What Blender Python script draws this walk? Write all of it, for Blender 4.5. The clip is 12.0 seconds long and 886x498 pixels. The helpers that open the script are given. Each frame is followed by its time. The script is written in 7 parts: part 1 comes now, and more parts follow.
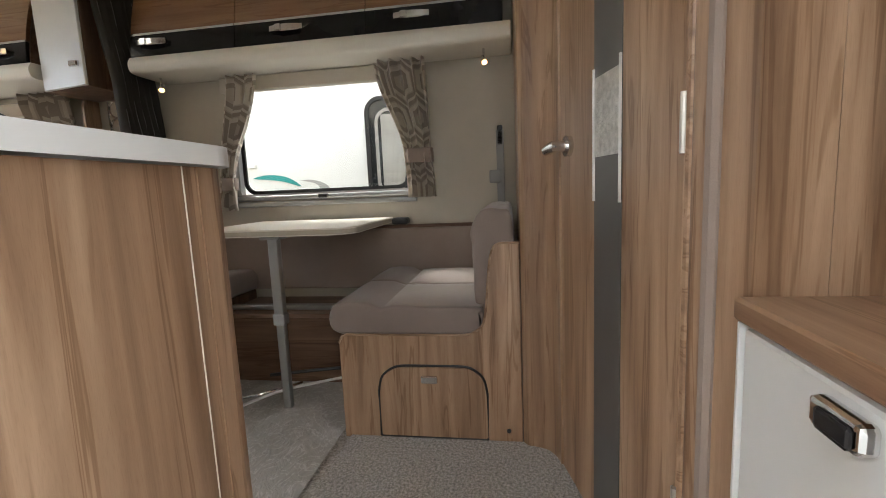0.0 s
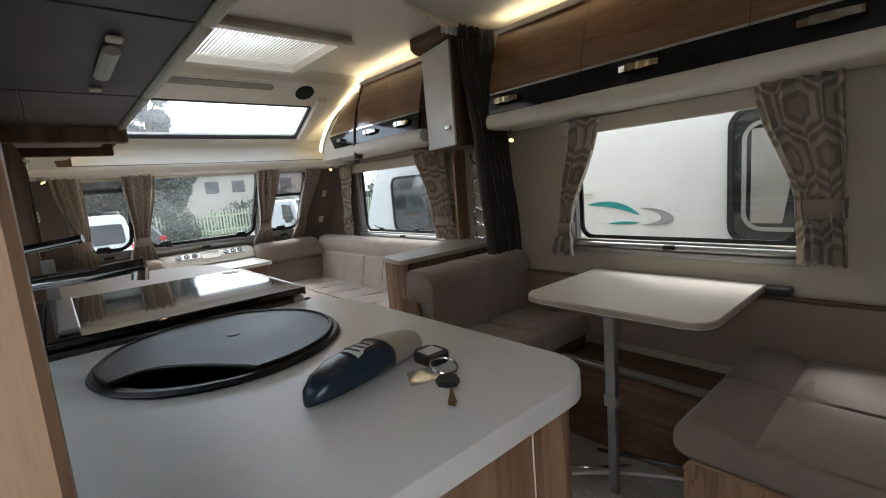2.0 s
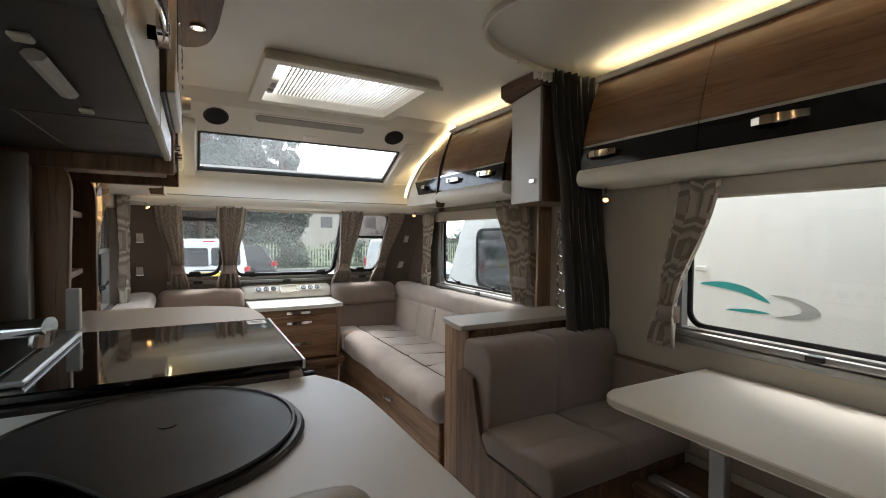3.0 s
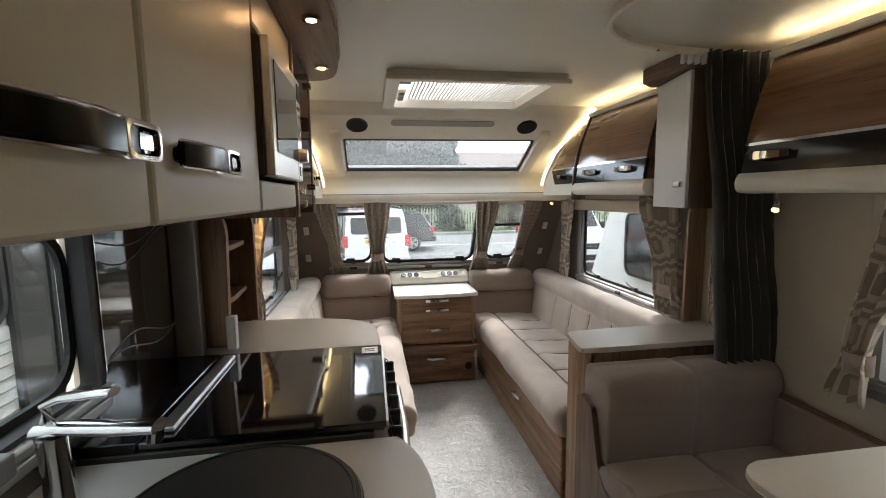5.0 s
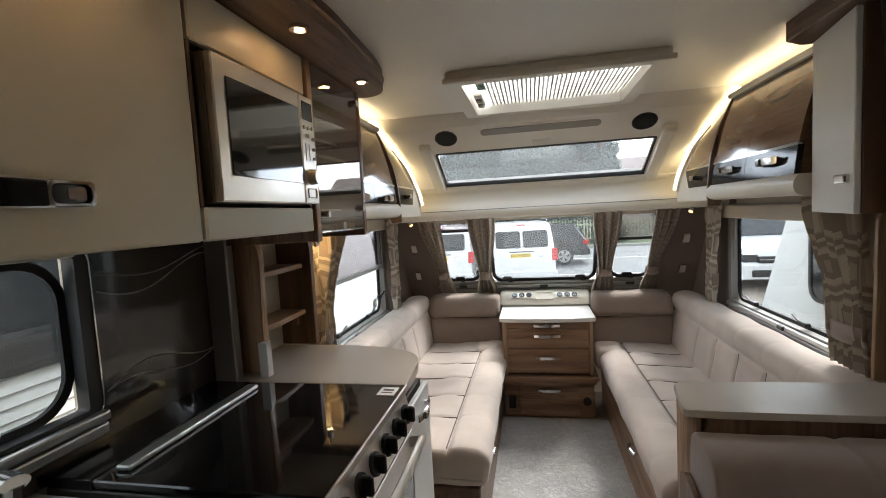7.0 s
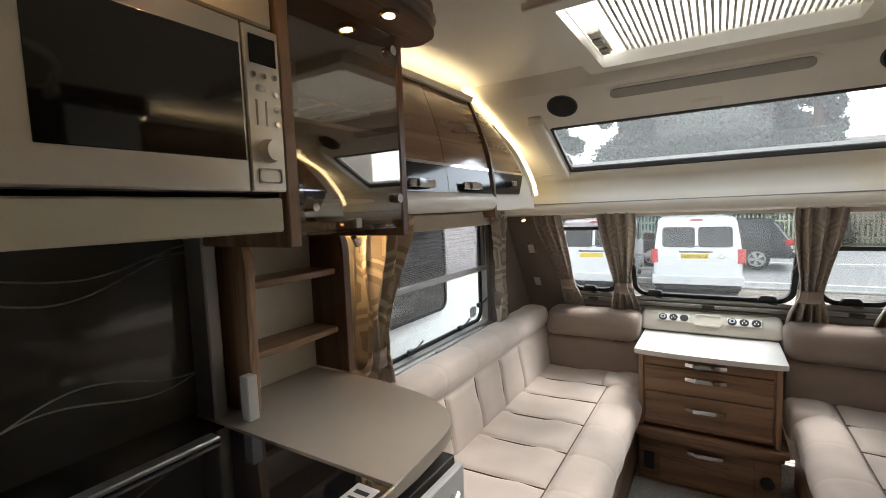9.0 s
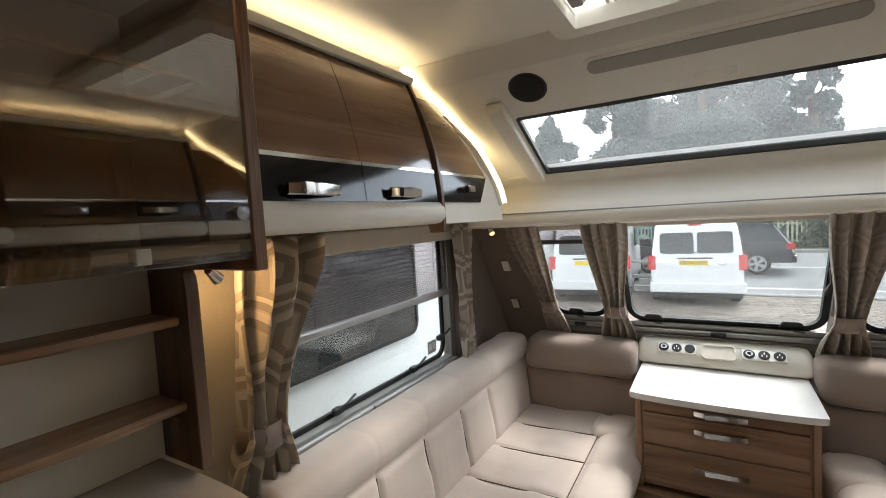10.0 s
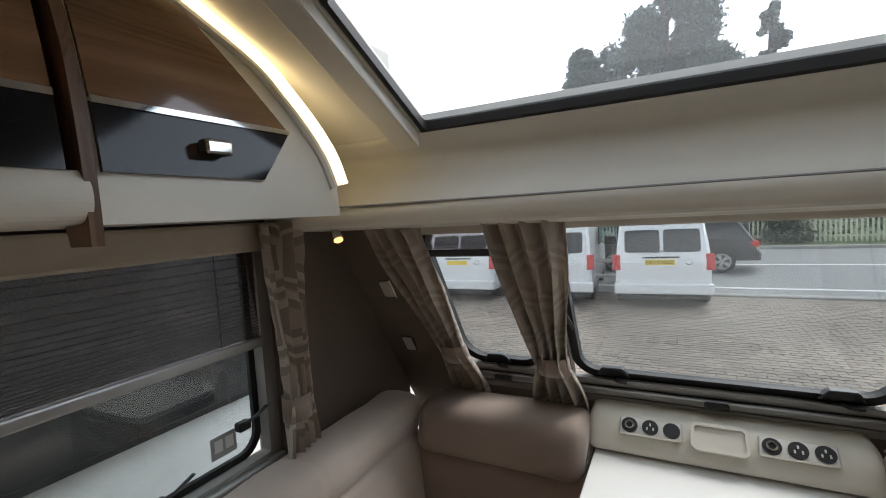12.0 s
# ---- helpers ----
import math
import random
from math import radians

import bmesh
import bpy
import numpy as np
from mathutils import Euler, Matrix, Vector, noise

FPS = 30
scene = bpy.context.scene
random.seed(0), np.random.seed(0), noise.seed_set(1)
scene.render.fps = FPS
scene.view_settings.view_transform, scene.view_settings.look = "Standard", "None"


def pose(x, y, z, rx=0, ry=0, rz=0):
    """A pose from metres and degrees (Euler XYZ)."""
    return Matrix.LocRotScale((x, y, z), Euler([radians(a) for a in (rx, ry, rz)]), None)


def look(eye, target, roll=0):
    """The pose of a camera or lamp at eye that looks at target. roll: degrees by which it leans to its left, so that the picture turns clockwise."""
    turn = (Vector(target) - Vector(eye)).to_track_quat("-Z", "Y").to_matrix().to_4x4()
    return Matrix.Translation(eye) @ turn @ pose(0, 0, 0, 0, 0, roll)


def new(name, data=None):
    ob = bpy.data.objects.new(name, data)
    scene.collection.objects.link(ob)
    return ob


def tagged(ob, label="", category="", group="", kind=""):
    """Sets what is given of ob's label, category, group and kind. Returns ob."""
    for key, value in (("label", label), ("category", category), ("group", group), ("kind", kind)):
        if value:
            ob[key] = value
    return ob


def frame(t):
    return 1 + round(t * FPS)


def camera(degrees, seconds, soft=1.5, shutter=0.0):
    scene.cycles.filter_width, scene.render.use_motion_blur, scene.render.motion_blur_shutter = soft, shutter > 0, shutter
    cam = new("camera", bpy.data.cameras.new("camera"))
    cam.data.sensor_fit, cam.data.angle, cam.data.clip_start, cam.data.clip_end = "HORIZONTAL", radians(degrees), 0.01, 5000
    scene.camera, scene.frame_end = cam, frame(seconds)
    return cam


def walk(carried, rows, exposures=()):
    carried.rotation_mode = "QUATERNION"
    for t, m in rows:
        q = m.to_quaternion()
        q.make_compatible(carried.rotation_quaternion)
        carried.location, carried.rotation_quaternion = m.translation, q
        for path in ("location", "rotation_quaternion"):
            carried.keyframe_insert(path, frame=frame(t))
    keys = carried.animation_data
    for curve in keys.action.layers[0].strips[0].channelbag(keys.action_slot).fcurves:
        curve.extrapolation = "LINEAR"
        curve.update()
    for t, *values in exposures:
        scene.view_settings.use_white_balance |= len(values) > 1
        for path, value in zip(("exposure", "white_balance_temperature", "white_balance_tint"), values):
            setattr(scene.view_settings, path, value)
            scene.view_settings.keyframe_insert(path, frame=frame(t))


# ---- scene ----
cam = camera(89.3, 12.0, 0.95)
PATH = [
    (0, (-1.068, -0.592, 0.84), (0.891, -0.282, 0.577), -2.5),
    (0.5, (-0.934, -0.567, 0.978), (0.932, 0.03, 0.572), -2.6),
    (1, (-0.896, -0.538, 1.099), (0.741, 0.531, 0.678), -2.4),
    (1.5, (-0.91, -0.515, 1.138), (0.533, 0.816, 0.754), -5.6),
    (2, (-0.895, -0.462, 1.18), (0.399, 1.035, 0.892), -4.7),
    (2.5, (-0.797, -0.413, 1.22), (0.406, 1.173, 1.031), -2.3),
    (3, (-0.633, -0.323, 1.206), (0.333, 1.428, 1.149), 0.5),
    (4.8, (-0.471, -0.319, 1.423), (-0.117, 1.637, 1.2), -0.1),
    (5, (-0.462, -0.319, 1.434), (-0.151, 1.642, 1.198), -0.7),
    (5.5, (-0.432, -0.32, 1.45), (-0.23, 1.66, 1.247), -2.5),
    (6, (-0.377, -0.276, 1.438), (-0.367, 1.717, 1.27), -3.0),
    (6.5, (-0.242, -0.171, 1.437), (-0.375, 1.817, 1.267), -2.4),
    (7, (-0.071, -0.08, 1.433), (-0.463, 1.876, 1.278), -3.2),
    (7.5, (0.04, 0.007, 1.438), (-0.762, 1.826, 1.213), -4.2),
    (7.7, (0.049, 0.06, 1.434), (-0.805, 1.853, 1.197), -3.9),
    (9.3, (0.034, 0.684, 1.433), (-1.04, 2.364, 1.28), -2.8),
    (9.5, (0.01, 0.792, 1.44), (-1.046, 2.482, 1.266), -4.5),
    (10, (-0.01, 1.024, 1.443), (-1.045, 2.73, 1.311), -3.2),
    (10.5, (-0.001, 1.267, 1.457), (-1.21, 2.85, 1.275), -1.3),
    (11, (-0.044, 1.497, 1.441), (-1.236, 3.093, 1.263), -1.4),
    (11.5, (-0.111, 1.744, 1.429), (-1.148, 3.441, 1.219), -3.7),
    (12, (-0.094, 1.985, 1.417), (-1.016, 3.753, 1.263), -3.2),
]
EXPOSURES = [(0.0, 3.65, 6300, 10), (0.5, 3.65, 6100, 10), (1.0, 3.05, 5900, 10), (1.5, 2.75, 5950, 10), (2.5, 2.8, 6200, 10), (5.5, 2.95, 6450, 10), (7.5, 2.85, 6350, 10), (9.5, 2.75, 6500, 10), (10.5, 2.6, 6350, 10), (12.0, 1.85, 6300, 10)]
walk(cam, [(t, look(eye, target, roll)) for t, eye, target, roll in PATH], EXPOSURES)

# ---- world, sun, exposure ----
world = bpy.data.worlds.new("overcast")
scene.world = world
world.use_nodes = True
wn, wl = world.node_tree.nodes, world.node_tree.links
sky = wn.new("ShaderNodeTexSky")
sky.sky_type, sky.sun_disc = "NISHITA", False
sky.sun_elevation, sky.sun_rotation = radians(48), radians(20)
pale = wn.new("ShaderNodeHueSaturation")
pale.inputs["Saturation"].default_value = 0.12
wl.new(sky.outputs[0], pale.inputs["Color"])
wl.new(pale.outputs[0], wn["Background"].inputs["Color"])
wn["Background"].inputs["Strength"].default_value = 0.15
sun = new("sun", bpy.data.lights.new("sun", "SUN"))
sun.data.energy, sun.data.angle, sun.data.color = 0.7, radians(25), (1.0, 0.97, 0.92)
sun.matrix_basis = look((4, 9, 12), (0, 0, 0))


# ---- materials ----
def mat(name, color, rough=0.5, metal=0.0, spec=0.5, coat=0.0):
    m = bpy.data.materials.new(name)
    m.use_nodes = True
    b = m.node_tree.nodes["Principled BSDF"]
    b.inputs["Base Color"].default_value = (*color, 1)
    b.inputs["Roughness"].default_value = rough
    b.inputs["Metallic"].default_value = metal
    b.inputs["Specular IOR Level"].default_value = spec
    b.inputs["Coat Weight"].default_value = coat
    b.inputs["Coat Roughness"].default_value = 0.06
    return m


def nodes_of(m):
    t = m.node_tree
    return t, t.nodes, t.links, t.nodes["Principled BSDF"]


def noise_tex(m, scale, stretch=(1, 1, 1), detail=4.0, distort=0.0, rough=0.55):
    t, n, l, b = nodes_of(m)
    co = n.new("ShaderNodeTexCoord")
    mp = n.new("ShaderNodeMapping")
    mp.inputs["Scale"].default_value = stretch
    tx = n.new("ShaderNodeTexNoise")
    tx.inputs["Scale"].default_value, tx.inputs["Detail"].default_value = scale, detail
    tx.inputs["Distortion"].default_value, tx.inputs["Roughness"].default_value = distort, rough
    l.new(co.outputs["Object"], mp.inputs["Vector"])
    l.new(mp.outputs[0], tx.inputs["Vector"])
    return tx.outputs["Fac"]


def ramp(m, fac, stops):
    t, n, l, b = nodes_of(m)
    r = n.new("ShaderNodeValToRGB")
    while len(r.color_ramp.elements) < len(stops):
        r.color_ramp.elements.new(0.5)
    for e, (p, c) in zip(r.color_ramp.elements, stops):
        e.position, e.color = p, (*c, 1)
    l.new(fac, r.inputs["Fac"])
    return r.outputs["Color"]


def mix(m, kind, fac, a, b2):
    t, n, l, b = nodes_of(m)
    x = n.new("ShaderNodeMix")
    x.data_type, x.blend_type = "RGBA", kind
    for sock, v in ((x.inputs[0], fac), (x.inputs[6], a), (x.inputs[7], b2)):
        if isinstance(v, (int, float)):
            sock.default_value = v
        elif isinstance(v, tuple):
            sock.default_value = (*v, 1)
        else:
            l.new(v, sock)
    return x.outputs[2]


def bump(m, fac, strength, dist=0.002):
    t, n, l, b = nodes_of(m)
    bp = n.new("ShaderNodeBump")
    bp.inputs["Strength"].default_value, bp.inputs["Distance"].default_value = strength, dist
    l.new(fac, bp.inputs["Height"])
    l.new(bp.outputs[0], b.inputs["Normal"])


def surface(name, color, rough=0.5, metal=0.0, vary=0.1, scale=6.0, grain=200.0, relief=0.05, spec=0.5, coat=0.0):
    """A plain surface with broad stains and fine grain."""
    m = mat(name, color, rough, metal, spec, coat)
    t, n, l, b = nodes_of(m)
    broad, fine = noise_tex(m, scale, detail=3), noise_tex(m, grain, detail=2)
    lo, hi = tuple(c * (1 - vary) for c in color), tuple(min(1, c * (1 + vary)) for c in color)
    c = ramp(m, broad, [(0.3, lo), (0.7, hi)])
    l.new(c, b.inputs["Base Color"])
    r = ramp(m, broad, [(0.3, (rough * 0.85,) * 3), (0.7, (min(1, rough * 1.15),) * 3)])
    l.new(r, b.inputs["Roughness"])
    if relief:
        bump(m, fine, relief, 0.001)
    return m


def wood(name, dark, mid, light, stretch, rough=0.42, coat=0.0, rings=2.2, bold=0.7):
    """Laminated timber: long figure, fine streaks and pores along the stretched axis."""
    m = mat(name, mid, rough, coat=coat)
    t, n, l, b = nodes_of(m)
    figure = noise_tex(m, rings, stretch, 3, 1.6)
    streak = noise_tex(m, rings * 0.9, stretch, 5, 0.5, 0.55)
    pore = noise_tex(m, rings * 40, (stretch[0], stretch[1], stretch[2]), 2)
    wave = n.new("ShaderNodeMath")
    wave.operation = "MULTIPLY"
    wave.inputs[1].default_value = 20.0
    l.new(figure, wave.inputs[0])
    sn = n.new("ShaderNodeMath")
    sn.operation = "SINE"
    l.new(wave.outputs[0], sn.inputs[0])
    base = ramp(m, streak, [(0.3, dark), (0.5, mid), (0.68, light)])
    ring = ramp(m, sn.outputs[0], [(0.0, (1, 1, 1)), (0.62, (0.96, 0.94, 0.92)), (1.0, (0.56, 0.47, 0.38))])
    c = mix(m, "MULTIPLY", bold, base, ring)
    board = noise_tex(m, rings * 0.55, stretch, 2, 0.3)
    c = mix(m, "MULTIPLY", bold, c, ramp(m, board, [(0.38, (0.8, 0.77, 0.73)), (0.62, (1.08, 1.07, 1.05))]))
    spots = ramp(m, pore, [(0.3, (0.82, 0.78, 0.74)), (0.5, (1, 1, 1))])
    l.new(mix(m, "MULTIPLY", 0.5, c, spots), b.inputs["Base Color"])
    bump(m, pore, 0.06, 0.0006)
    return m


def fabric(name, color, vary=0.12, rough=0.95, weave=900.0):
    m = mat(name, color, rough, spec=0.2)
    t, n, l, b = nodes_of(m)
    b.inputs["Sheen Weight"].default_value = 0.35
    b.inputs["Sheen Roughness"].default_value = 0.4
    broad, mid2, fine = noise_tex(m, 3.5, detail=5), noise_tex(m, 40, detail=3), noise_tex(m, weave, detail=1)
    c = ramp(m, broad, [(0.3, tuple(x * (1 - vary) for x in color)), (0.7, tuple(min(1, x * (1 + vary)) for x in color))])
    f = ramp(m, fine, [(0.3, (0.85,) * 3), (0.7, (1.05,) * 3)])
    l.new(mix(m, "MULTIPLY", 0.8, c, f), b.inputs["Base Color"])
    bump(m, mid2, 0.12, 0.004)
    return m


def glow(name, color, strength):
    m = mat(name, color, 0.5)
    b = m.node_tree.nodes["Principled BSDF"]
    b.inputs["Emission Color"].default_value = (*color, 1)
    b.inputs["Emission Strength"].default_value = strength
    return m


def glass(name, tint=(1, 1, 1), clear=0.92, rough=0.02, haze=0.0):
    """Thin pane: mostly clear, a little mirror."""
    m = bpy.data.materials.new(name)
    m.use_nodes = True
    t = m.node_tree
    n, l = t.nodes, t.links
    n.remove(n["Principled BSDF"])
    tr, gl, mx = n.new("ShaderNodeBsdfTransparent"), n.new("ShaderNodeBsdfGlossy"), n.new("ShaderNodeMixShader")
    tr.inputs["Color"].default_value = (*tint, 1)
    gl.inputs["Roughness"].default_value = rough
    mx.inputs["Fac"].default_value = 1 - clear
    l.new(tr.outputs[0], mx.inputs[1])
    l.new(gl.outputs[0], mx.inputs[2])
    out = mx.outputs[0]
    if haze:
        # pale translucent share mixed in to veil the view with haze
        veil, hz = n.new("ShaderNodeBsdfTranslucent"), n.new("ShaderNodeMixShader")
        veil.inputs["Color"].default_value = (0.8, 0.82, 0.85, 1)
        hz.inputs["Fac"].default_value = haze
        l.new(out, hz.inputs[1])
        l.new(veil.outputs[0], hz.inputs[2])
        out = hz.outputs[0]
    l.new(out, n["Material Output"].inputs["Surface"])
    return m


def milky(name):
    """Ribbed white acrylic that scatters the light passing through it."""
    m = glass(name, (0.95, 0.95, 0.93), 0.9, 0.3)
    t = m.node_tree
    n, l = t.nodes, t.links
    soft, both = n.new("ShaderNodeBsdfTranslucent"), n.new("ShaderNodeMixShader")
    soft.inputs["Color"].default_value = (0.75, 0.75, 0.73, 1)
    both.inputs["Fac"].default_value = 0.45
    out = n["Material Output"].inputs["Surface"]
    l.new(out.links[0].from_socket, both.inputs[1])
    l.new(soft.outputs[0], both.inputs[2])
    l.new(both.outputs[0], out)
    return m


UP = (9, 9, 0.55)      # grain runs upward
ALONG = (9, 0.55, 9)   # grain runs along the van
ACROSS = (0.55, 9, 9)
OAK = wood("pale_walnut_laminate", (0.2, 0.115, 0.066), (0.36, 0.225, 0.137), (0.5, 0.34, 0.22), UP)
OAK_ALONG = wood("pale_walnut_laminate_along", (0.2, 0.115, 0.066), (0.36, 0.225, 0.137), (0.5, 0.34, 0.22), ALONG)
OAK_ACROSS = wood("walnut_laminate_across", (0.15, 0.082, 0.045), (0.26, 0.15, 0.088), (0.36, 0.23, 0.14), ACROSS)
# about half the pale walnut's tone: dark trim, and boards standing in shade
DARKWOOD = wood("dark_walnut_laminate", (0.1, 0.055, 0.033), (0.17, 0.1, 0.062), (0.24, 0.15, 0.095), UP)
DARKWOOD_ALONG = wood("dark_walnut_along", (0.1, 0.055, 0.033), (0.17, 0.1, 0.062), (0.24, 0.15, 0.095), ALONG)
LOCKER = wood("glossy_walnut_locker", (0.17, 0.087, 0.043), (0.215, 0.115, 0.06), (0.265, 0.15, 0.082), ALONG, 0.18, 0.7, 2.2, 0.45)
WORKTOP = surface("white_laminate_worktop", (0.72, 0.71, 0.68), 0.34, vary=0.03, relief=0.03)
WORKEDGE = surface("worktop_edge", (0.7, 0.69, 0.66), 0.4, vary=0.03)
TABLETOP = surface("cream_table_laminate", (0.68, 0.62, 0.53), 0.36, vary=0.03, relief=0.03)
CREAMDOOR = surface("cream_satin_door", (0.68, 0.635, 0.5), 0.36, vary=0.015, relief=0.0)
WHITEDOOR = surface("white_door", (0.72, 0.72, 0.7), 0.35, vary=0.03, relief=0.02)
CREAM = surface("cream_moulding", (0.74, 0.7, 0.61), 0.45, vary=0.03, relief=0.05)
CEIL = surface("cream_ceiling_board", (0.74, 0.71, 0.63), 0.38, vary=0.03, relief=0.04)
WALLPAPER = surface("beige_wallboard", (0.5, 0.45, 0.36), 0.6, vary=0.05, grain=120, relief=0.12)
WALLBROWN = surface("taupe_wall_fabric", (0.2, 0.16, 0.13), 0.85, vary=0.08, grain=400, relief=0.3)
BLACKGLOSS = surface("black_gloss_acrylic", (0.01, 0.01, 0.011), 0.12, vary=0.1, relief=0.0, spec=0.35)
CHROME = mat("chrome", (0.66, 0.66, 0.66), 0.1, 1.0)
HANDLEBLACK = mat("black_handle_inset", (0.006, 0.006, 0.006), 0.18, spec=0.2)
STEEL = surface("brushed_steel", (0.72, 0.69, 0.64), 0.36, 1.0, vary=0.08, grain=300)
ALU = surface("grey_aluminium", (0.45, 0.45, 0.44), 0.38, 0.9, vary=0.06)
BLINDCASE = surface("beige_blind_case", (0.56, 0.5, 0.41), 0.5, vary=0.04)
GREYPLASTIC = surface("grey_plastic_frame", (0.3, 0.29, 0.27), 0.5, vary=0.06)
BLACKPLASTIC = surface("black_plastic", (0.015, 0.015, 0.016), 0.4, vary=0.2)
RUBBER = surface("black_rubber", (0.012, 0.012, 0.012), 0.6, vary=0.2)
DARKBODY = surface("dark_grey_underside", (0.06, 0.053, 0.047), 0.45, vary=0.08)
SOFA = fabric("cream_suede_sofa", (0.6, 0.515, 0.45))
SHELFTOP = surface("taupe_laminate_shelf", (0.46, 0.41, 0.345), 0.42, vary=0.04, relief=0.03)
BRIGHTEDGE = surface("bright_edge_strip", (0.85, 0.85, 0.84), 0.35, 0.4, vary=0.03)
STRIPGREY = surface("satin_grey_inlay", (0.1, 0.096, 0.09), 0.38, vary=0.08, relief=0.02)
SOFABACK = fabric("taupe_suede_bolster", (0.3, 0.235, 0.195))
DINETTE = fabric("taupe_velour_seat", (0.27, 0.215, 0.185))
DINETTELIGHT = fabric("light_velour_panel", (0.325, 0.27, 0.23))
DARKCLOTH = fabric("dark_grey_curtain_cloth", (0.045, 0.042, 0.037))
SEAM = fabric("brown_piping", (0.12, 0.085, 0.065))
HOBGLASS = surface("black_hob_glass", (0.008, 0.008, 0.009), 0.04, vary=0.1, relief=0.0, coat=0.8)
SPLASH = surface("smoked_splashback", (0.05, 0.045, 0.04), 0.07, vary=0.1, relief=0.0, coat=0.8)
ETCH = surface("etched_line", (0.35, 0.33, 0.3), 0.3, vary=0.05)
LIDGREY = surface("smoked_sink_lid", (0.03, 0.029, 0.028), 0.42, vary=0.1, relief=0.02, spec=0.4)
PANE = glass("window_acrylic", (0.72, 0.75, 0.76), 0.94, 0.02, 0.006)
CLEARPANE = glass("clear_window_acrylic", (0.98, 0.99, 0.99), 0.96, 0.02)
SKYPANE = glass("tinted_acrylic", (0.84, 0.88, 0.92), 0.94, 0.02, 0.03)
SMOKEPANE = glass("smoked_cabinet_glass", (0.74, 0.65, 0.54), 0.76)
LED = glow("warm_led_tape", (1.0, 0.81, 0.5), 3.0)
GUTTERGLOW = glow("lit_gutter_glow", (1.0, 0.8, 0.46), 0.6)
BULBWARM = glow("strong_spot_lens", (1.0, 0.62, 0.27), 45.0)
BULB = glow("warm_spot_lens", (1.0, 0.45, 0.13), 0.9)
DOWNBULB = glow("downlight_lens", (1.0, 0.56, 0.24), 16.0)
SPEAKER = surface("black_speaker_cloth", (0.012, 0.012, 0.012), 0.9, vary=0.2, grain=900, relief=0.6)
LENSGREY = surface("dark_lamp_lens", (0.3, 0.28, 0.24), 0.4, vary=0.05)
DIFFUSER = surface("grey_lamp_lens", (0.5, 0.47, 0.4), 0.4, vary=0.05)
VANWHITE = surface("white_body_paint", (0.74, 0.75, 0.76), 0.25, vary=0.02, relief=0.0, coat=0.4)
GRP = surface("white_caravan_skin", (0.8, 0.82, 0.82), 0.35, vary=0.03, relief=0.02)
DARKGLASS = surface("dark_tinted_glass", (0.025, 0.028, 0.03), 0.06, vary=0.2, relief=0.0, coat=0.5)
GREYPAINT = surface("dark_grey_car_paint", (0.03, 0.032, 0.035), 0.25, vary=0.1, relief=0.0, coat=0.8)
REDLAMP = surface("red_lamp_lens", (0.5, 0.02, 0.02), 0.2, vary=0.1, relief=0.0)
PLATE = surface("yellow_number_plate", (0.75, 0.55, 0.05), 0.4, vary=0.04, relief=0.0)
TYRE = surface("tyre_rubber", (0.018, 0.018, 0.018), 0.8, vary=0.2)
TEAL = surface("teal_decal", (0.02, 0.3, 0.3), 0.35, vary=0.05)
GREYDECAL = surface("grey_decal", (0.35, 0.36, 0.36), 0.35, vary=0.05)
FENCEGREEN = surface("pale_green_palisade", (0.5, 0.54, 0.38), 0.55, vary=0.12)
FENCEBLUE = surface("blue_green_palisade", (0.27, 0.38, 0.37), 0.55, vary=0.12)
BARK = surface("bark", (0.09, 0.065, 0.045), 0.9, vary=0.3)
LEAF = surface("leaf", (0.075, 0.098, 0.072), 0.7, vary=0.35, scale=1.5)
NAVY = surface("navy_plastic", (0.012, 0.025, 0.045), 0.25, vary=0.1, relief=0.0)
STONEPLASTIC = surface("stone_plastic", (0.42, 0.37, 0.29), 0.4, vary=0.06)
PAPER = surface("white_label", (0.75, 0.75, 0.73), 0.6, vary=0.04)
INK = surface("dark_ink", (0.02, 0.02, 0.025), 0.6, vary=0.1)
BRASS = surface("brass_key", (0.4, 0.29, 0.14), 0.35, 1.0, vary=0.1)
VOID = surface("deep_shadow_bowl", (0.02, 0.02, 0.02), 0.5, vary=0.1)
KERB = surface("concrete_kerb", (0.3, 0.29, 0.27), 0.85, vary=0.12)
WHITELINE = surface("road_paint", (0.65, 0.65, 0.62), 0.7, vary=0.1)


def carpet_mat():
    m = fabric("grey_beige_carpet", (0.27, 0.24, 0.205), 0.16, 1.0, 500)
    tuft = noise_tex(m, 120, detail=4, rough=0.75)
    t, n, l, b = nodes_of(m)
    bump(m, tuft, 0.9, 0.006)
    c = ramp(m, tuft, [(0.36, (0.17, 0.15, 0.13)), (0.5, (0.34, 0.31, 0.27)), (0.64, (0.54, 0.5, 0.44))])
    l.new(c, b.inputs["Base Color"])
    return m


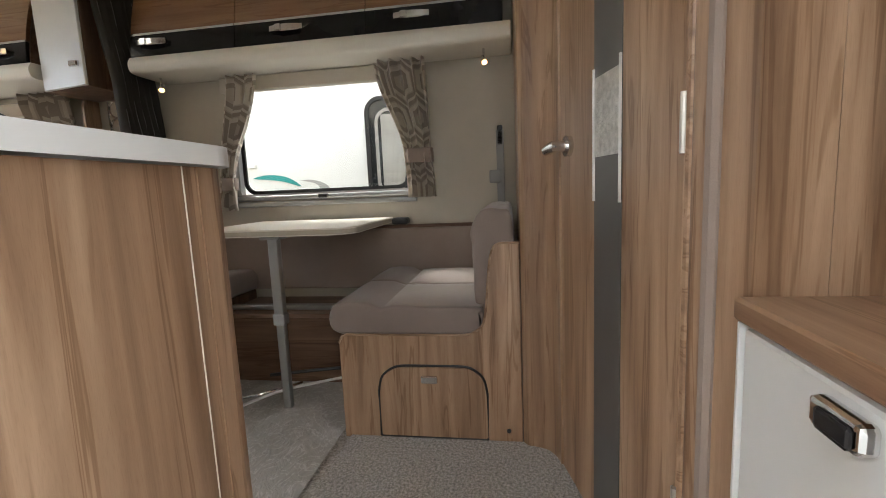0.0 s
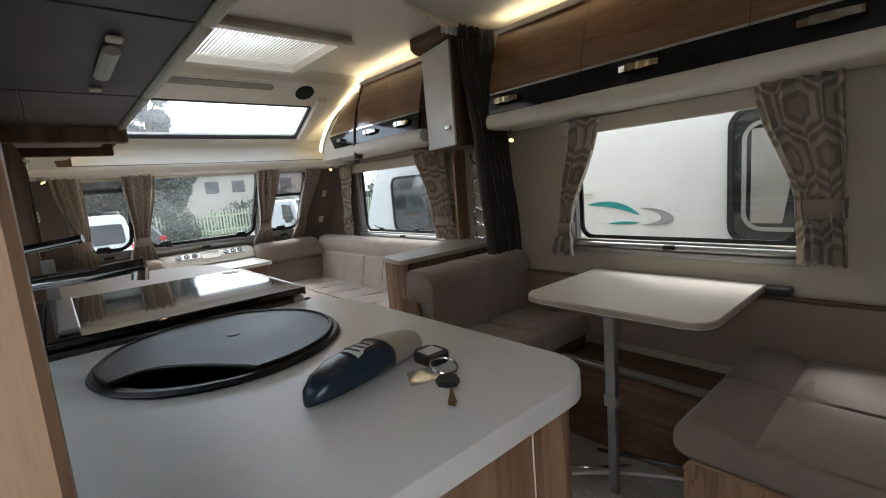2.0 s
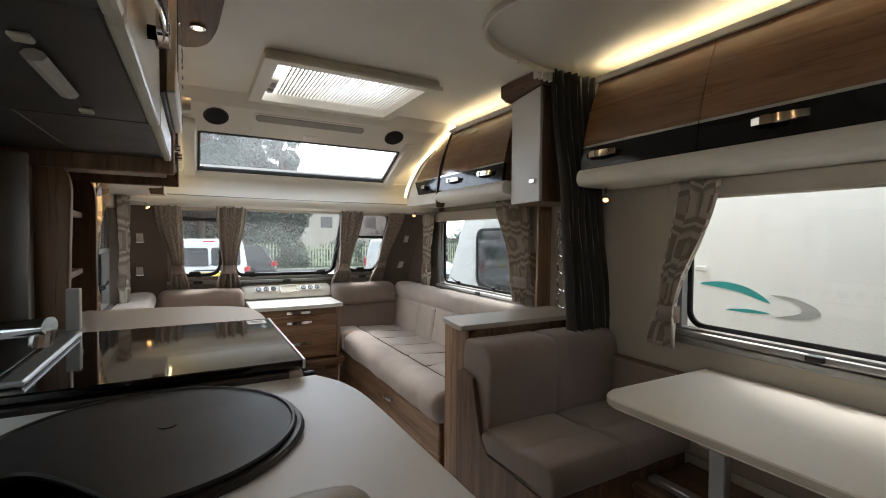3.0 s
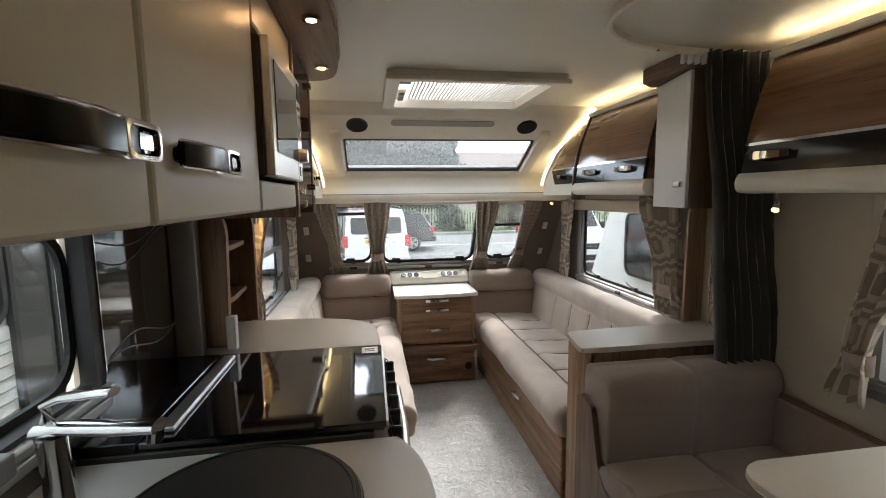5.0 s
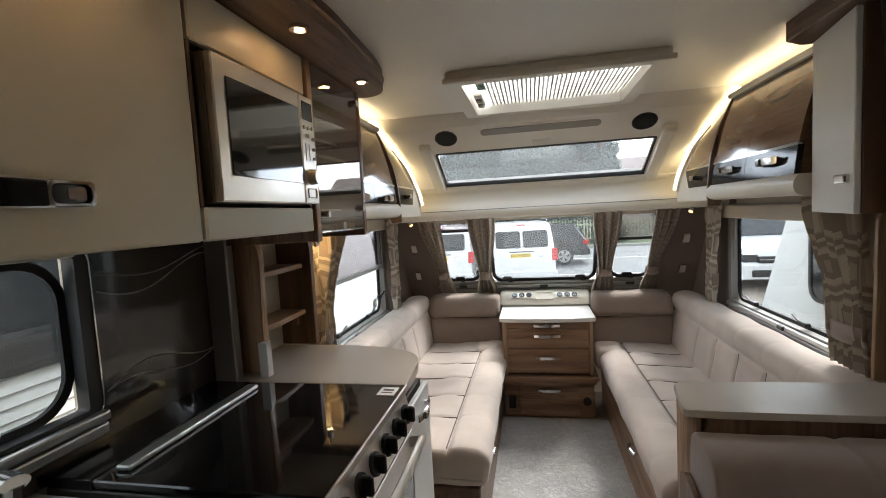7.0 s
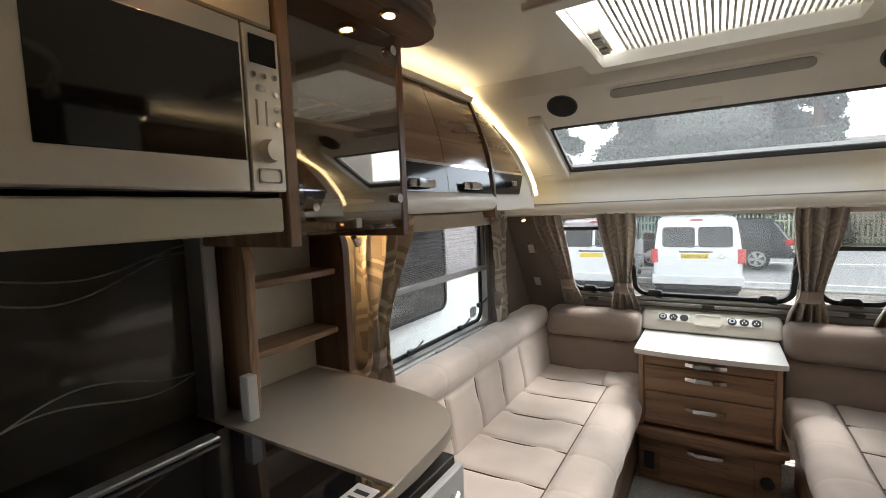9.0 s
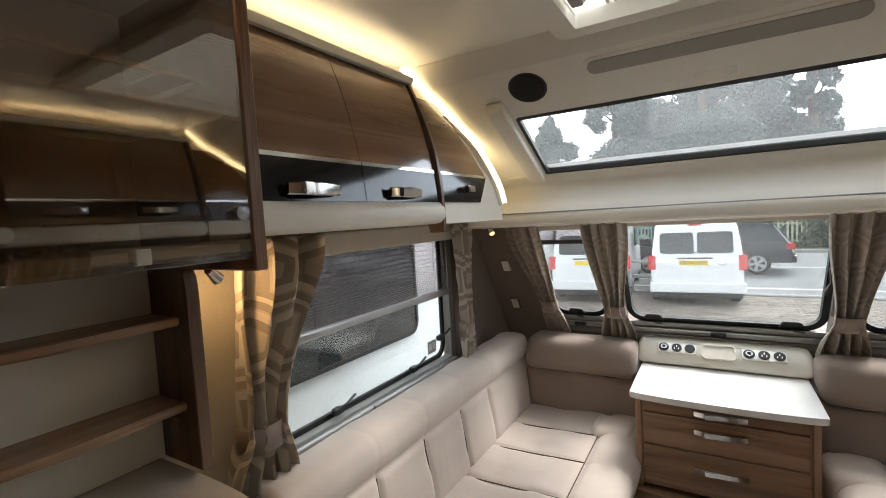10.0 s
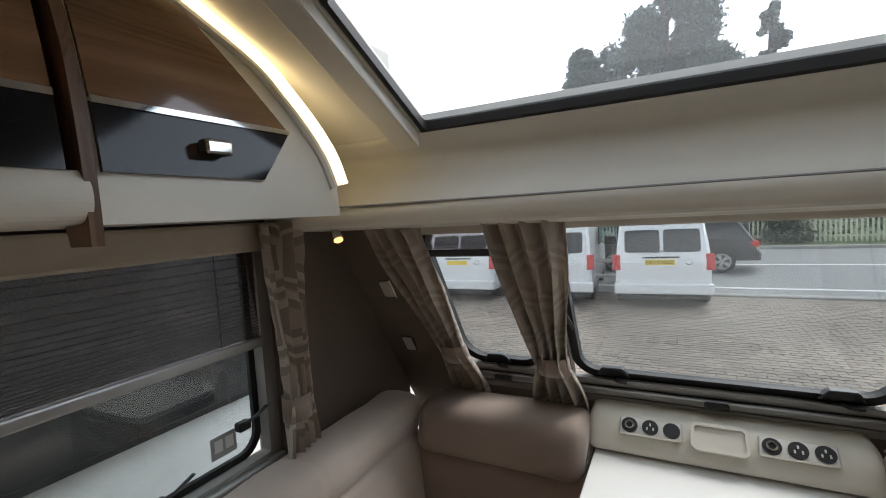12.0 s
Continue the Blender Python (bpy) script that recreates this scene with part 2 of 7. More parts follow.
def film_mat():
    """Crinkled protective polythene over carpet."""
    m = mat("crinkled_floor_film", (0.42, 0.41, 0.385), 0.3, spec=0.6)
    t, n, l, b = nodes_of(m)
    broad, crease = noise_tex(m, 5, detail=4, distort=0.8), noise_tex(m, 15, detail=3, distort=2.6)
    l.new(ramp(m, broad, [(0.3, (0.36, 0.35, 0.325)), (0.7, (0.5, 0.485, 0.46))]), b.inputs["Base Color"])
    bump(m, crease, 0.4, 0.014)
    # thin pale lines: glints along the creases, put into the base colour
    fold_glint = ramp(m, noise_tex(m, 9, detail=6, distort=3.0), [(0.47, (0.0,) * 3), (0.495, (1.0,) * 3), (0.52, (0.0,) * 3)])
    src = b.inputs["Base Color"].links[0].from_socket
    l.new(mix(m, "SCREEN", 0.35, src, fold_glint), b.inputs["Base Color"])
    return m


def curtain_mat(name, axis):
    """Taupe cloth woven with pale and dark hexagon bands; axis is the one the cloth runs along."""
    m = fabric(name, (0.36, 0.3, 0.24), 0.1)
    t, n, l, b = nodes_of(m)

    def vec(op, *ins):
        x = n.new("ShaderNodeVectorMath")
        x.operation = op
        for k, v in enumerate(ins):
            if isinstance(v, tuple):
                x.inputs[k].default_value = v
            else:
                l.new(v, x.inputs[k])
        return x

    def num(op, p, q):
        x = n.new("ShaderNodeMath")
        x.operation = op
        for k, v in enumerate((p, q)):
            if isinstance(v, (int, float)):
                x.inputs[k].default_value = v
            else:
                l.new(v, x.inputs[k])
        return x.outputs[0]
    co, mp = n.new("ShaderNodeTexCoord"), n.new("ShaderNodeMapping")
    mp.inputs["Rotation"].default_value = (0, 0, 0)
    mp.inputs["Scale"].default_value = (4.6, 5.2, 0.0) if axis == "y" else (7.5, 7.0, 0.0)
    l.new(co.outputs["UV"], mp.inputs["Vector"])
    flat = vec("MULTIPLY", mp.outputs[0], (1.0, 1.0, 0.0)).outputs[0]
    half = (0.5, 0.866, 1.0)
    g1 = vec("WRAP", flat, half, (-0.5, -0.866, -1.0)).outputs[0]
    g2 = vec("WRAP", vec("SUBTRACT", flat, (0.5, 0.866, 0.0)).outputs[0], half, (-0.5, -0.866, -1.0)).outputs[0]
    near = num("LESS_THAN", vec("LENGTH", g1).outputs["Value"], vec("LENGTH", g2).outputs["Value"])
    pick = n.new("ShaderNodeMix")
    pick.data_type = "VECTOR"
    l.new(near, pick.inputs[0])
    l.new(g2, pick.inputs[4])
    l.new(g1, pick.inputs[5])
    a = vec("ABSOLUTE", pick.outputs[1]).outputs[0]
    hexd = num("MAXIMUM", vec("DOT_PRODUCT", a, (0.5, 0.866, 0.0)).outputs["Value"], vec("DOT_PRODUCT", a, (1.0, 0.0, 0.0)).outputs["Value"])
    fine = noise_tex(m, 900, detail=1)
    light, mid3, dark = (0.78, 0.71, 0.61), (0.64, 0.56, 0.465), (0.45, 0.38, 0.31)
    if axis == "x":
        light, mid3, dark = (0.6, 0.53, 0.45), (0.56, 0.49, 0.41), (0.47, 0.4, 0.33)
    r = n.new("ShaderNodeValToRGB")
    r.color_ramp.interpolation = "CONSTANT"
    stops = [(0.0, mid3), (0.17, dark), (0.27, light), (0.36, mid3), (0.39, dark), (0.47, light)]
    while len(r.color_ramp.elements) < len(stops):
        r.color_ramp.elements.new(0.9)
    for e2, (p, c2) in zip(r.color_ramp.elements, stops):
        e2.position, e2.color = p, (*c2, 1)
    l.new(hexd, r.inputs["Fac"])
    f = ramp(m, fine, [(0.3, (0.85,) * 3), (0.7, (1.0,) * 3)])
    l.new(mix(m, "MULTIPLY", 0.7, r.outputs["Color"], f), b.inputs["Base Color"])
    thin = n.new("ShaderNodeBsdfTranslucent")
    l.new(r.outputs["Color"], thin.inputs["Color"])
    both = n.new("ShaderNodeMixShader")
    both.inputs["Fac"].default_value = 0.25
    l.new(b.outputs[0], both.inputs[1])
    l.new(thin.outputs[0], both.inputs[2])
    l.new(both.outputs[0], n["Material Output"].inputs["Surface"])
    return m


def blind_mat():
    """Half-clear pleated blind cloth."""
    m = glass("pleated_blind_cloth", (0.58, 0.52, 0.53), 0.9, 0.5)
    return m


CARPET, FILM = carpet_mat(), film_mat()
CURTAIN_Y, CURTAIN_X = curtain_mat("lattice_curtain_side", "y"), curtain_mat("lattice_curtain_front", "x")
BLIND = blind_mat()


# ---- shape helpers ----
def thing(name, loc, label="", category="", group="", kind=""):
    e = new(name)
    e.location = loc
    e.empty_display_size = 0.05
    return tagged(e, label, category, group, kind)


def finish(name, bm, material, smooth=False):
    bmesh.ops.recalc_face_normals(bm, faces=bm.faces)
    me = bpy.data.meshes.new(name)
    bm.to_mesh(me)
    bm.free()
    me.materials.append(material)
    if smooth:
        me.shade_smooth()
        me.set_sharp_from_angle(angle=radians(38))
    return me


def part(name, bm, material, parent=None, label="", smooth=False):
    """Links a bmesh (in world places) as one mesh under a thing or a part."""
    ob = new(name, finish(name, bm, material, smooth))
    if parent is not None:
        ob.parent = parent
        if parent.type == "EMPTY":
            ob.matrix_parent_inverse = parent.matrix_basis.inverted()
    return tagged(ob, label)


def solid(name, bm, material, label="", category="", group="", kind="", smooth=False):
    return tagged(part(name, bm, material, None, "", smooth), label, category, group, kind)


def add_box(bm, x0, x1, y0, y1, z0, z1, bevel=0.0, seg=1):
    made = bmesh.ops.create_cube(bm, size=1.0)["verts"]
    for v in made:
        v.co = Vector((x0 + (v.co.x + 0.5) * (x1 - x0), y0 + (v.co.y + 0.5) * (y1 - y0), z0 + (v.co.z + 0.5) * (z1 - z0)))
    if bevel:
        edges = list({e for v in made for e in v.link_edges})
        bmesh.ops.bevel(bm, geom=edges, offset=bevel, segments=seg, affect="EDGES", profile=0.5)
    return bm


def box(x0, x1, y0, y1, z0, z1, bevel=0.003, seg=1):
    return add_box(bmesh.new(), x0, x1, y0, y1, z0, z1, bevel, seg)


def prism(points, axis, a, b, bevel=0.0):
    """A flat outline swept along an axis from a to b. Outline pairs are the two other axes in x, y, z order."""
    bm = bmesh.new()
    add_prism(bm, points, axis, a, b)
    if bevel:
        bmesh.ops.bevel(bm, geom=list(bm.edges), offset=bevel, segments=1, affect="EDGES")
    return bm


def add_prism(bm, points, axis, a, b):
    def at(p, h):
        return {"x": (h, p[0], p[1]), "y": (p[0], h, p[1]), "z": (p[0], p[1], h)}[axis]
    lo, hi = [bm.verts.new(at(p, a)) for p in points], [bm.verts.new(at(p, b)) for p in points]
    n = len(points)
    bm.faces.new(lo)
    bm.faces.new(hi[::-1])
    for i in range(n):
        bm.faces.new((lo[i], lo[(i + 1) % n], hi[(i + 1) % n], hi[i]))
    return bm


def cyl(c0, c1, r0, r1=None, n=20, bm=None):
    bm = bm or bmesh.new()
    r1 = r0 if r1 is None else r1
    c0, c1 = Vector(c0), Vector(c1)
    q = (c1 - c0).to_track_quat("Z", "Y")
    rings = []
    for c, r in ((c0, r0), (c1, r1)):
        rings.append([bm.verts.new(c + q @ Vector((r * math.cos(2 * math.pi * i / n), r * math.sin(2 * math.pi * i / n), 0))) for i in range(n)])
    for i in range(n):
        bm.faces.new((rings[0][i], rings[0][(i + 1) % n], rings[1][(i + 1) % n], rings[1][i]))
    bm.faces.new(rings[0][::-1])
    bm.faces.new(rings[1])
    return bm


def spline(points, steps=8, closed=False):
    """Catmull-Rom through control points."""
    p = [Vector(q) for q in points]
    n, out = len(p), []
    for i in range(n if closed else n - 1):
        a, b, c, d = (p[(i - 1) % n] if closed or i else p[0]), p[i], p[(i + 1) % n], (p[(i + 2) % n] if closed or i + 2 < n else p[-1])
        for s in range(steps):
            t = s / steps
            out.append(0.5 * ((2 * b) + (c - a) * t + (2 * a - 5 * b + 4 * c - d) * t * t + (3 * b - a - 3 * c + d) * t ** 3))
    if not closed:
        out.append(p[-1])
    return out


def tube(points, r, n=10, bm=None, flat=1.0):
    bm = bm or bmesh.new()
    pts = [Vector(p) for p in points]
    rings, up = [], Vector((0, 0, 1))
    for i, p in enumerate(pts):
        d = (pts[min(i + 1, len(pts) - 1)] - pts[max(i - 1, 0)]).normalized()
        side = d.cross(up)
        side = side.normalized() if side.length > 1e-3 else Vector((1, 0, 0))
        nor = side.cross(d).normalized()
        rings.append([bm.verts.new(p + r * math.cos(2 * math.pi * k / n) * side + r * flat * math.sin(2 * math.pi * k / n) * nor) for k in range(n)])
    for a, b in zip(rings, rings[1:]):
        for k in range(n):
            bm.faces.new((a[k], a[(k + 1) % n], b[(k + 1) % n], b[k]))
    bm.faces.new(rings[0][::-1])
    bm.faces.new(rings[-1])
    return bm


def cells(rect, holes):
    """The rectangle (a0, a1, b0, b1) cut into cells that lie outside the holes."""
    a = sorted({rect[0], rect[1], *[h for q in holes for h in q[:2]]})
    b = sorted({rect[2], rect[3], *[h for q in holes for h in q[2:]]})
    for a0, a1 in zip(a, a[1:]):
        for b0, b1 in zip(b, b[1:]):
            ca, cb = (a0 + a1) / 2, (b0 + b1) / 2
            if not any(q[0] < ca < q[1] and q[2] < cb < q[3] for q in holes):
                yield a0, a1, b0, b1


def holed(axis, d0, d1, rect, holes):
    """A slab with openings through it; axis is its thin direction."""
    bm = bmesh.new()
    full = list(cells(rect, holes))
    keys = {}

    def v(a, b, d):
        k = (round(a, 5), round(b, 5), d)
        if k not in keys:
            keys[k] = bm.verts.new({"x": (d, a, b), "y": (a, d, b), "z": (a, b, d)}[axis])
        return keys[k]
    count = {}
    for a0, a1, b0, b1 in full:
        for d in (d0, d1):
            bm.faces.new((v(a0, b0, d), v(a1, b0, d), v(a1, b1, d), v(a0, b1, d)))
        for e in (((a0, b0), (a1, b0)), ((a1, b0), (a1, b1)), ((a1, b1), (a0, b1)), ((a0, b1), (a0, b0))):
            k = tuple(sorted((round(p[0], 5), round(p[1], 5)) for p in e))
            count[k] = count.get(k, 0) + 1
    for (p, q), c in count.items():
        if c == 1:
            bm.faces.new((v(*p, d0), v(*q, d0), v(*q, d1), v(*p, d1)))
    return bm


def ring_outline(a0, a1, b0, b1, r, n=6):
    """A rectangle with rounded corners."""
    out = []
    for ca, cb, s in ((a1 - r, b1 - r, 0), (a0 + r, b1 - r, 90), (a0 + r, b0 + r, 180), (a1 - r, b0 + r, 270)):
        for i in range(n + 1):
            t = radians(s + 90 * i / n)
            out.append((ca + r * math.cos(t), cb + r * math.sin(t)))
    return out


def frame_ring(axis, d0, d1, a0, a1, b0, b1, w, r=0.05, inner_r=None):
    """A rounded frame of width w round an opening."""
    outer = ring_outline(a0, a1, b0, b1, r)
    inner = ring_outline(a0 + w, a1 - w, b0 + w, b1 - w, max(r - w, 0.008) if inner_r is None else inner_r)
    bm = bmesh.new()

    def at(p, d):
        return {"x": (d, p[0], p[1]), "y": (p[0], d, p[1]), "z": (p[0], p[1], d)}[axis]
    loops = [[bm.verts.new(at(p, d)) for p in pts] for pts, d in ((outer, d0), (outer, d1), (inner, d1), (inner, d0))]
    n = len(outer)
    for a, b in zip(loops, loops[1:] + loops[:1]):
        for i in range(n):
            bm.faces.new((a[i], a[(i + 1) % n], b[(i + 1) % n], b[i]))
    return bm


def sweep_y(profile, y0, y1, n=60, seams=(), seam_points=(), depth=0.012, width=0.012, end=0.03, crease=0.0, below=9.0, behind=-1.0):
    """A padded form: closed outline of (x, z) swept along y, rounded ends, sewn seams across and along."""
    pts = [Vector((p[0], p[1])) for p in profile]
    m = len(pts)
    area = sum(pts[i].x * pts[(i + 1) % m].y - pts[(i + 1) % m].x * pts[i].y for i in range(m))
    nor = []
    for i in range(m):
        d = (pts[(i + 1) % m] - pts[i - 1]).normalized()
        nor.append(Vector((d.y, -d.x)) * (1 if area > 0 else -1))
    ys = sorted({y0 + (y1 - y0) * i / n for i in range(n + 1)} | {s + o * width for s in seams for o in (-1.6, -0.8, 0, 0.8, 1.6) if y0 < s + o * width < y1}
                | {y0 + end * k for k in (0.08, 0.3, 0.6)} | {y1 - end * k for k in (0.08, 0.3, 0.6)})
    bm, loops = bmesh.new(), []
    for y in ys:
        e = min(y - y0, y1 - y)
        tuck = end - math.sqrt(max(end * end - (end - e) ** 2, 0)) if e < end else 0.0
        dip = sum(depth * math.exp(-(((y - s) / width) ** 2)) for s in seams)
        ring = []
        for i, (p, q) in enumerate(zip(pts, nor)):
            along = sum(depth * math.exp(-(((p - Vector(s)).length / width) ** 2)) for s in seam_points)
            soft = crease * noise.noise(Vector((p.x * 9, y * 7, p.y * 9)))
            c = p - q * (tuck + max(dip if p.y < below and abs(p.x) > behind else 0.15 * dip, along) + soft)
            ring.append(bm.verts.new((c.x, y, c.y)))
        loops.append(ring)
    for a, b in zip(loops, loops[1:]):
        for i in range(m):
            bm.faces.new((a[i], a[(i + 1) % m], b[(i + 1) % m], b[i]))
    bm.faces.new(loops[0][::-1])
    bm.faces.new(loops[-1])
    return bm


def swap_xy(bm, about=(0, 0)):
    """Turns a form made along y so that it runs along x: (x, y) -> (y, x)."""
    for v in bm.verts:
        v.co.x, v.co.y = v.co.y, v.co.x
    return bm


def shear_front(bm):
    """Leans a form built at y = 0 onto the raked front wall."""
    for v in bm.verts:
        v.co.y += front_y(v.co.z)
    return bm


def front_y(z):
    return 3.395 - 0.62 * (z - 0.9)


def handle(name, parent, c, run, out, length=0.15, height=0.03, dark=False):
    """A chrome pull: bowed bar with a square finger latch. run, out: unit vectors."""
    c, run, out = Vector(c), Vector(run), Vector(out)
    up = run.cross(out)
    bm = bmesh.new()
    rows = []
    for i in range(9):
        s = i / 8 - 0.5
        rise = 0.022 - 0.05 * s * s
        p = c + run * (s * length) + out * rise
        h = height * (0.5 - 0.12 * abs(s))
        rows.append([bm.verts.new(p + up * h), bm.verts.new(p + up * h * 0.8 + out * 0.006), bm.verts.new(p - up * h * 0.8 + out * 0.006), bm.verts.new(p - up * h), bm.verts.new(p - out * 0.004)])
    for a, b in zip(rows, rows[1:]):
        for k in range(5):
            bm.faces.new((a[k], a[(k + 1) % 5], b[(k + 1) % 5], b[k]))
    bm.faces.new(rows[0][::-1])
    bm.faces.new(rows[-1])
    for s in (-0.42, 0.42):
        p = c + run * s * length
        cyl(p - out * 0.004, p + out * 0.014, height * 0.3, n=8, bm=bm)
    ob = part(name, bm, HANDLEBLACK if dark else CHROME, parent, "black and chrome pull handle" if dark else "chrome pull handle", True)
    q = Matrix((run, out, up)).transposed().to_4x4()
    if dark:
        # bright rims above and below the black bar, and a bowed bright end with a finger slot
        for w in (-1, 1):
            rim = [c + run * (k / 8 - 0.5) * length + out * (0.024 - 0.05 * (k / 8 - 0.5) ** 2) + up * w * height * (0.5 - 0.12 * abs(k / 8 - 0.5)) for k in range(9)]
            part("rim", tube(rim, 0.0022, 6), CHROME, ob, "bright rim", True)
        q.translation = c + run * length * 0.33 + out * 0.014
        clip = frame_ring("y", 0.0, 0.014, -length * 0.17, length * 0.17, -height * 0.52, height * 0.52, height * 0.16, 0.008)
        bmesh.ops.bevel(clip, geom=list(clip.edges), offset=0.001, segments=1, affect="EDGES")
        for v in clip.verts:
            v.co.y -= 1.1 * v.co.x ** 2
        bmesh.ops.transform(clip, matrix=q, verts=clip.verts)
        part("latch", clip, CHROME, ob, "bright latch end", True)
        tongue = bmesh.new()
        bmesh.ops.create_cube(tongue, size=1.0, matrix=q @ Matrix.Translation((length * 0.04, 0.004, 0)) @ Matrix.Diagonal((length * 0.16, 0.012, height * 0.6, 1)))
        bmesh.ops.bevel(tongue, geom=list(tongue.edges), offset=0.003, segments=2, affect="EDGES")
        part("tongue", tongue, CHROME, ob, "", True)
        return ob
    bm = bmesh.new()
    q.translation = c + run * length * 0.2 + out * 0.026
    bmesh.ops.create_cube(bm, size=1.0, matrix=q @ Matrix.Diagonal((length * 0.2, 0.012, height * 0.9, 1)))
    bmesh.ops.bevel(bm, geom=list(bm.edges), offset=0.003, segments=2, affect="EDGES")
    part("latch", bm, CHROME, ob, "", True)
    return ob


# ---- large structure ----
WX = 1.075
CEILZ = 1.97
FLOORFRONT = 3.42


def setting(name, bm, material, label, category):
    return solid(name, bm, material, label, category, kind="structure")


setting("floor", box(-1.1, 1.1, -1.75, 3.45, -0.06, -0.004, 0), CARPET, "grey-beige carpeted caravan floor", "floor")
bm = bmesh.new()
bmesh.ops.create_grid(bm, x_segments=60, y_segments=140, size=1)
for v in bm.verts:
    x, y = v.co.x, v.co.y
    v.co = Vector((0.36 + x * 0.69, 1.49 + y * 1.47, 0.003 + 0.004 * abs(noise.noise(Vector((x * 9, y * 22, 0)))) ** 0.7))
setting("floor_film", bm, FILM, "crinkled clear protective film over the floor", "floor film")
bm = bmesh.new()
add_box(bm, -1.06, 1.06, -1.7, -0.02, 0.0, 0.008, 0.003)
setting("carpet_mat", bm, CARPET, "grey-beige loop carpet laid on the floor", "carpet")

# side walls, with the windows and the entrance door through them
KWIN = (0.02, 0.73, 1.03, 1.39)
LWIN = (1.76, 2.79, 0.805, 1.4)
RWIN = (1.78, 2.8, 0.835, 1.37)
DWIN = (-0.11, 0.78, 0.85, 1.405)
DOORWAY = (-0.84, -0.24, -0.3, 1.75)
setting("wall_left", holed("x", -WX - 0.035, -WX, (-1.8, 3.5, -0.3, 2.05), [KWIN, LWIN, DOORWAY]), WALLPAPER, "beige caravan side wall with windows and doorway", "wall")
setting("wall_right", holed("x", WX, WX + 0.035, (-1.8, 3.5, -0.3, 2.05), [DWIN, RWIN]), WALLPAPER, "beige caravan side wall with two windows", "wall")
setting("wall_rear", box(-1.1, 1.1, -1.84, -1.8, -0.3, 2.05, 0), WALLPAPER, "beige rear wall", "wall")
CWIN, SWL, SWR = (-0.39, 0.39, 0.88, 1.42), (-0.785, -0.455, 0.89, 1.415), (0.455, 0.785, 0.89, 1.415)
setting("wall_front", shear_front(holed("y", 0, 0.04, (-WX, WX, -0.3, 1.5), [CWIN, SWL, SWR])), WALLBROWN, "raked taupe front wall with three windows", "wall")
# taupe lining of the front corners, thin boards on the side walls
for s in (-1, 1):
    bm = prism([(2.85, 0.6), (3.5, 0.6), (3.5, 1.45), (2.75, 1.45)], "x", s * (WX - 0.004), s * (WX - 0.001))
    setting("wall_lining", bm, WALLBROWN, "taupe cloth lining of the front corner", "wall lining")

ROOF = (-0.33, 0.4, 1.72, 2.31)
setting("ceiling", holed("z", CEILZ, CEILZ + 0.05, (-1.1, 1.1, -1.84, 2.345), [ROOF]), CEIL, "cream satin ceiling board", "ceiling")


def slope(y):
    """Height of the front bulkhead's underside."""
    for (a, za), (b, zb) in zip(BULK, BULK[1:]):
        if y <= b:
            return za + (zb - za) * (y - a) / (b - a)
    return BULK[-1][1]


BULK = [(2.345, 1.968), (2.4, 1.905), (2.585, 1.79), (2.94, 1.6)]
SKY = (-0.62, 0.62, 2.585, 2.925)
bm = holed("z", 0.0, 0.045, (-1.1, 1.1, 2.345, 2.98), [SKY, (-1.1, 1.1, 2.4, 2.4001)])
for v in bm.verts:
    v.co.z += slope(min(v.co.y, 2.94)) - max(0, v.co.y - 2.94) * 0.5
setting("ceiling_front", bm, CREAM, "cream moulded bulkhead sloping to the front", "ceiling")

# cream moulding under the skylight: bowed shelf front that runs from side to side
prof = [(p.x, p.y) for p in spline([(2.92, 1.613), (2.968, 1.57), (2.955, 1.51), (2.91, 1.463), (2.893, 1.433), (2.9, 1.403), (2.925, 1.393), (3.13, 1.393), (3.19, 1.51), (3.05, 1.65)], 5, True)]
bm = bmesh.new()
cols = []
for i in range(41):
    x = -WX + 2 * WX * i / 40
    bow = 0.1 * (1 - (x / WX) ** 2) - 0.06
    cols.append([bm.verts.new((x, y + bow * min(1, max(0, (1.62 - z) / 0.2)) * (1 if y < 3.0 else 0), z - 0.0)) for y, z in prof])
for a, b in zip(cols, cols[1:]):
    for k in range(len(prof)):
        bm.faces.new((a[k], a[(k + 1) % len(prof)], b[(k + 1) % len(prof)], b[k]))
setting("front_shelf_moulding", bm, CREAM, "cream moulded shelf front below the skylight", "moulding").data.shade_smooth()
bm = tube(spline([(-0.42, 2.99, 1.53), (-0.36, 2.982, 1.51), (0, 2.992, 1.505), (0.36, 2.982, 1.51), (0.42, 2.99, 1.53)], 8), 0.0035, 6)
setting("moulding_groove", tube([(lerp0, 2.895 + 0.1 * (1 - (lerp0 / WX) ** 2) - 0.06, 1.449) for lerp0 in [-WX + 0.01 + (2 * WX - 0.02) * i / 40 for i in range(41)]], 0.003, 6), GREYPLASTIC, "dark seam along the cream moulding", "trim")
setting("moulding_groove", bm, CEIL, "raised line on the cream moulding", "trim")
bm = box(-0.05, 0.05, 2.535, 2.56, 1.815, 1.826, 0.004)
for v in bm.verts:
    v.co.z -= (v.co.y - 2.535) * 1.0
setting("skylight_grip", bm, CREAM, "small cream grip above the skylight", "grip")


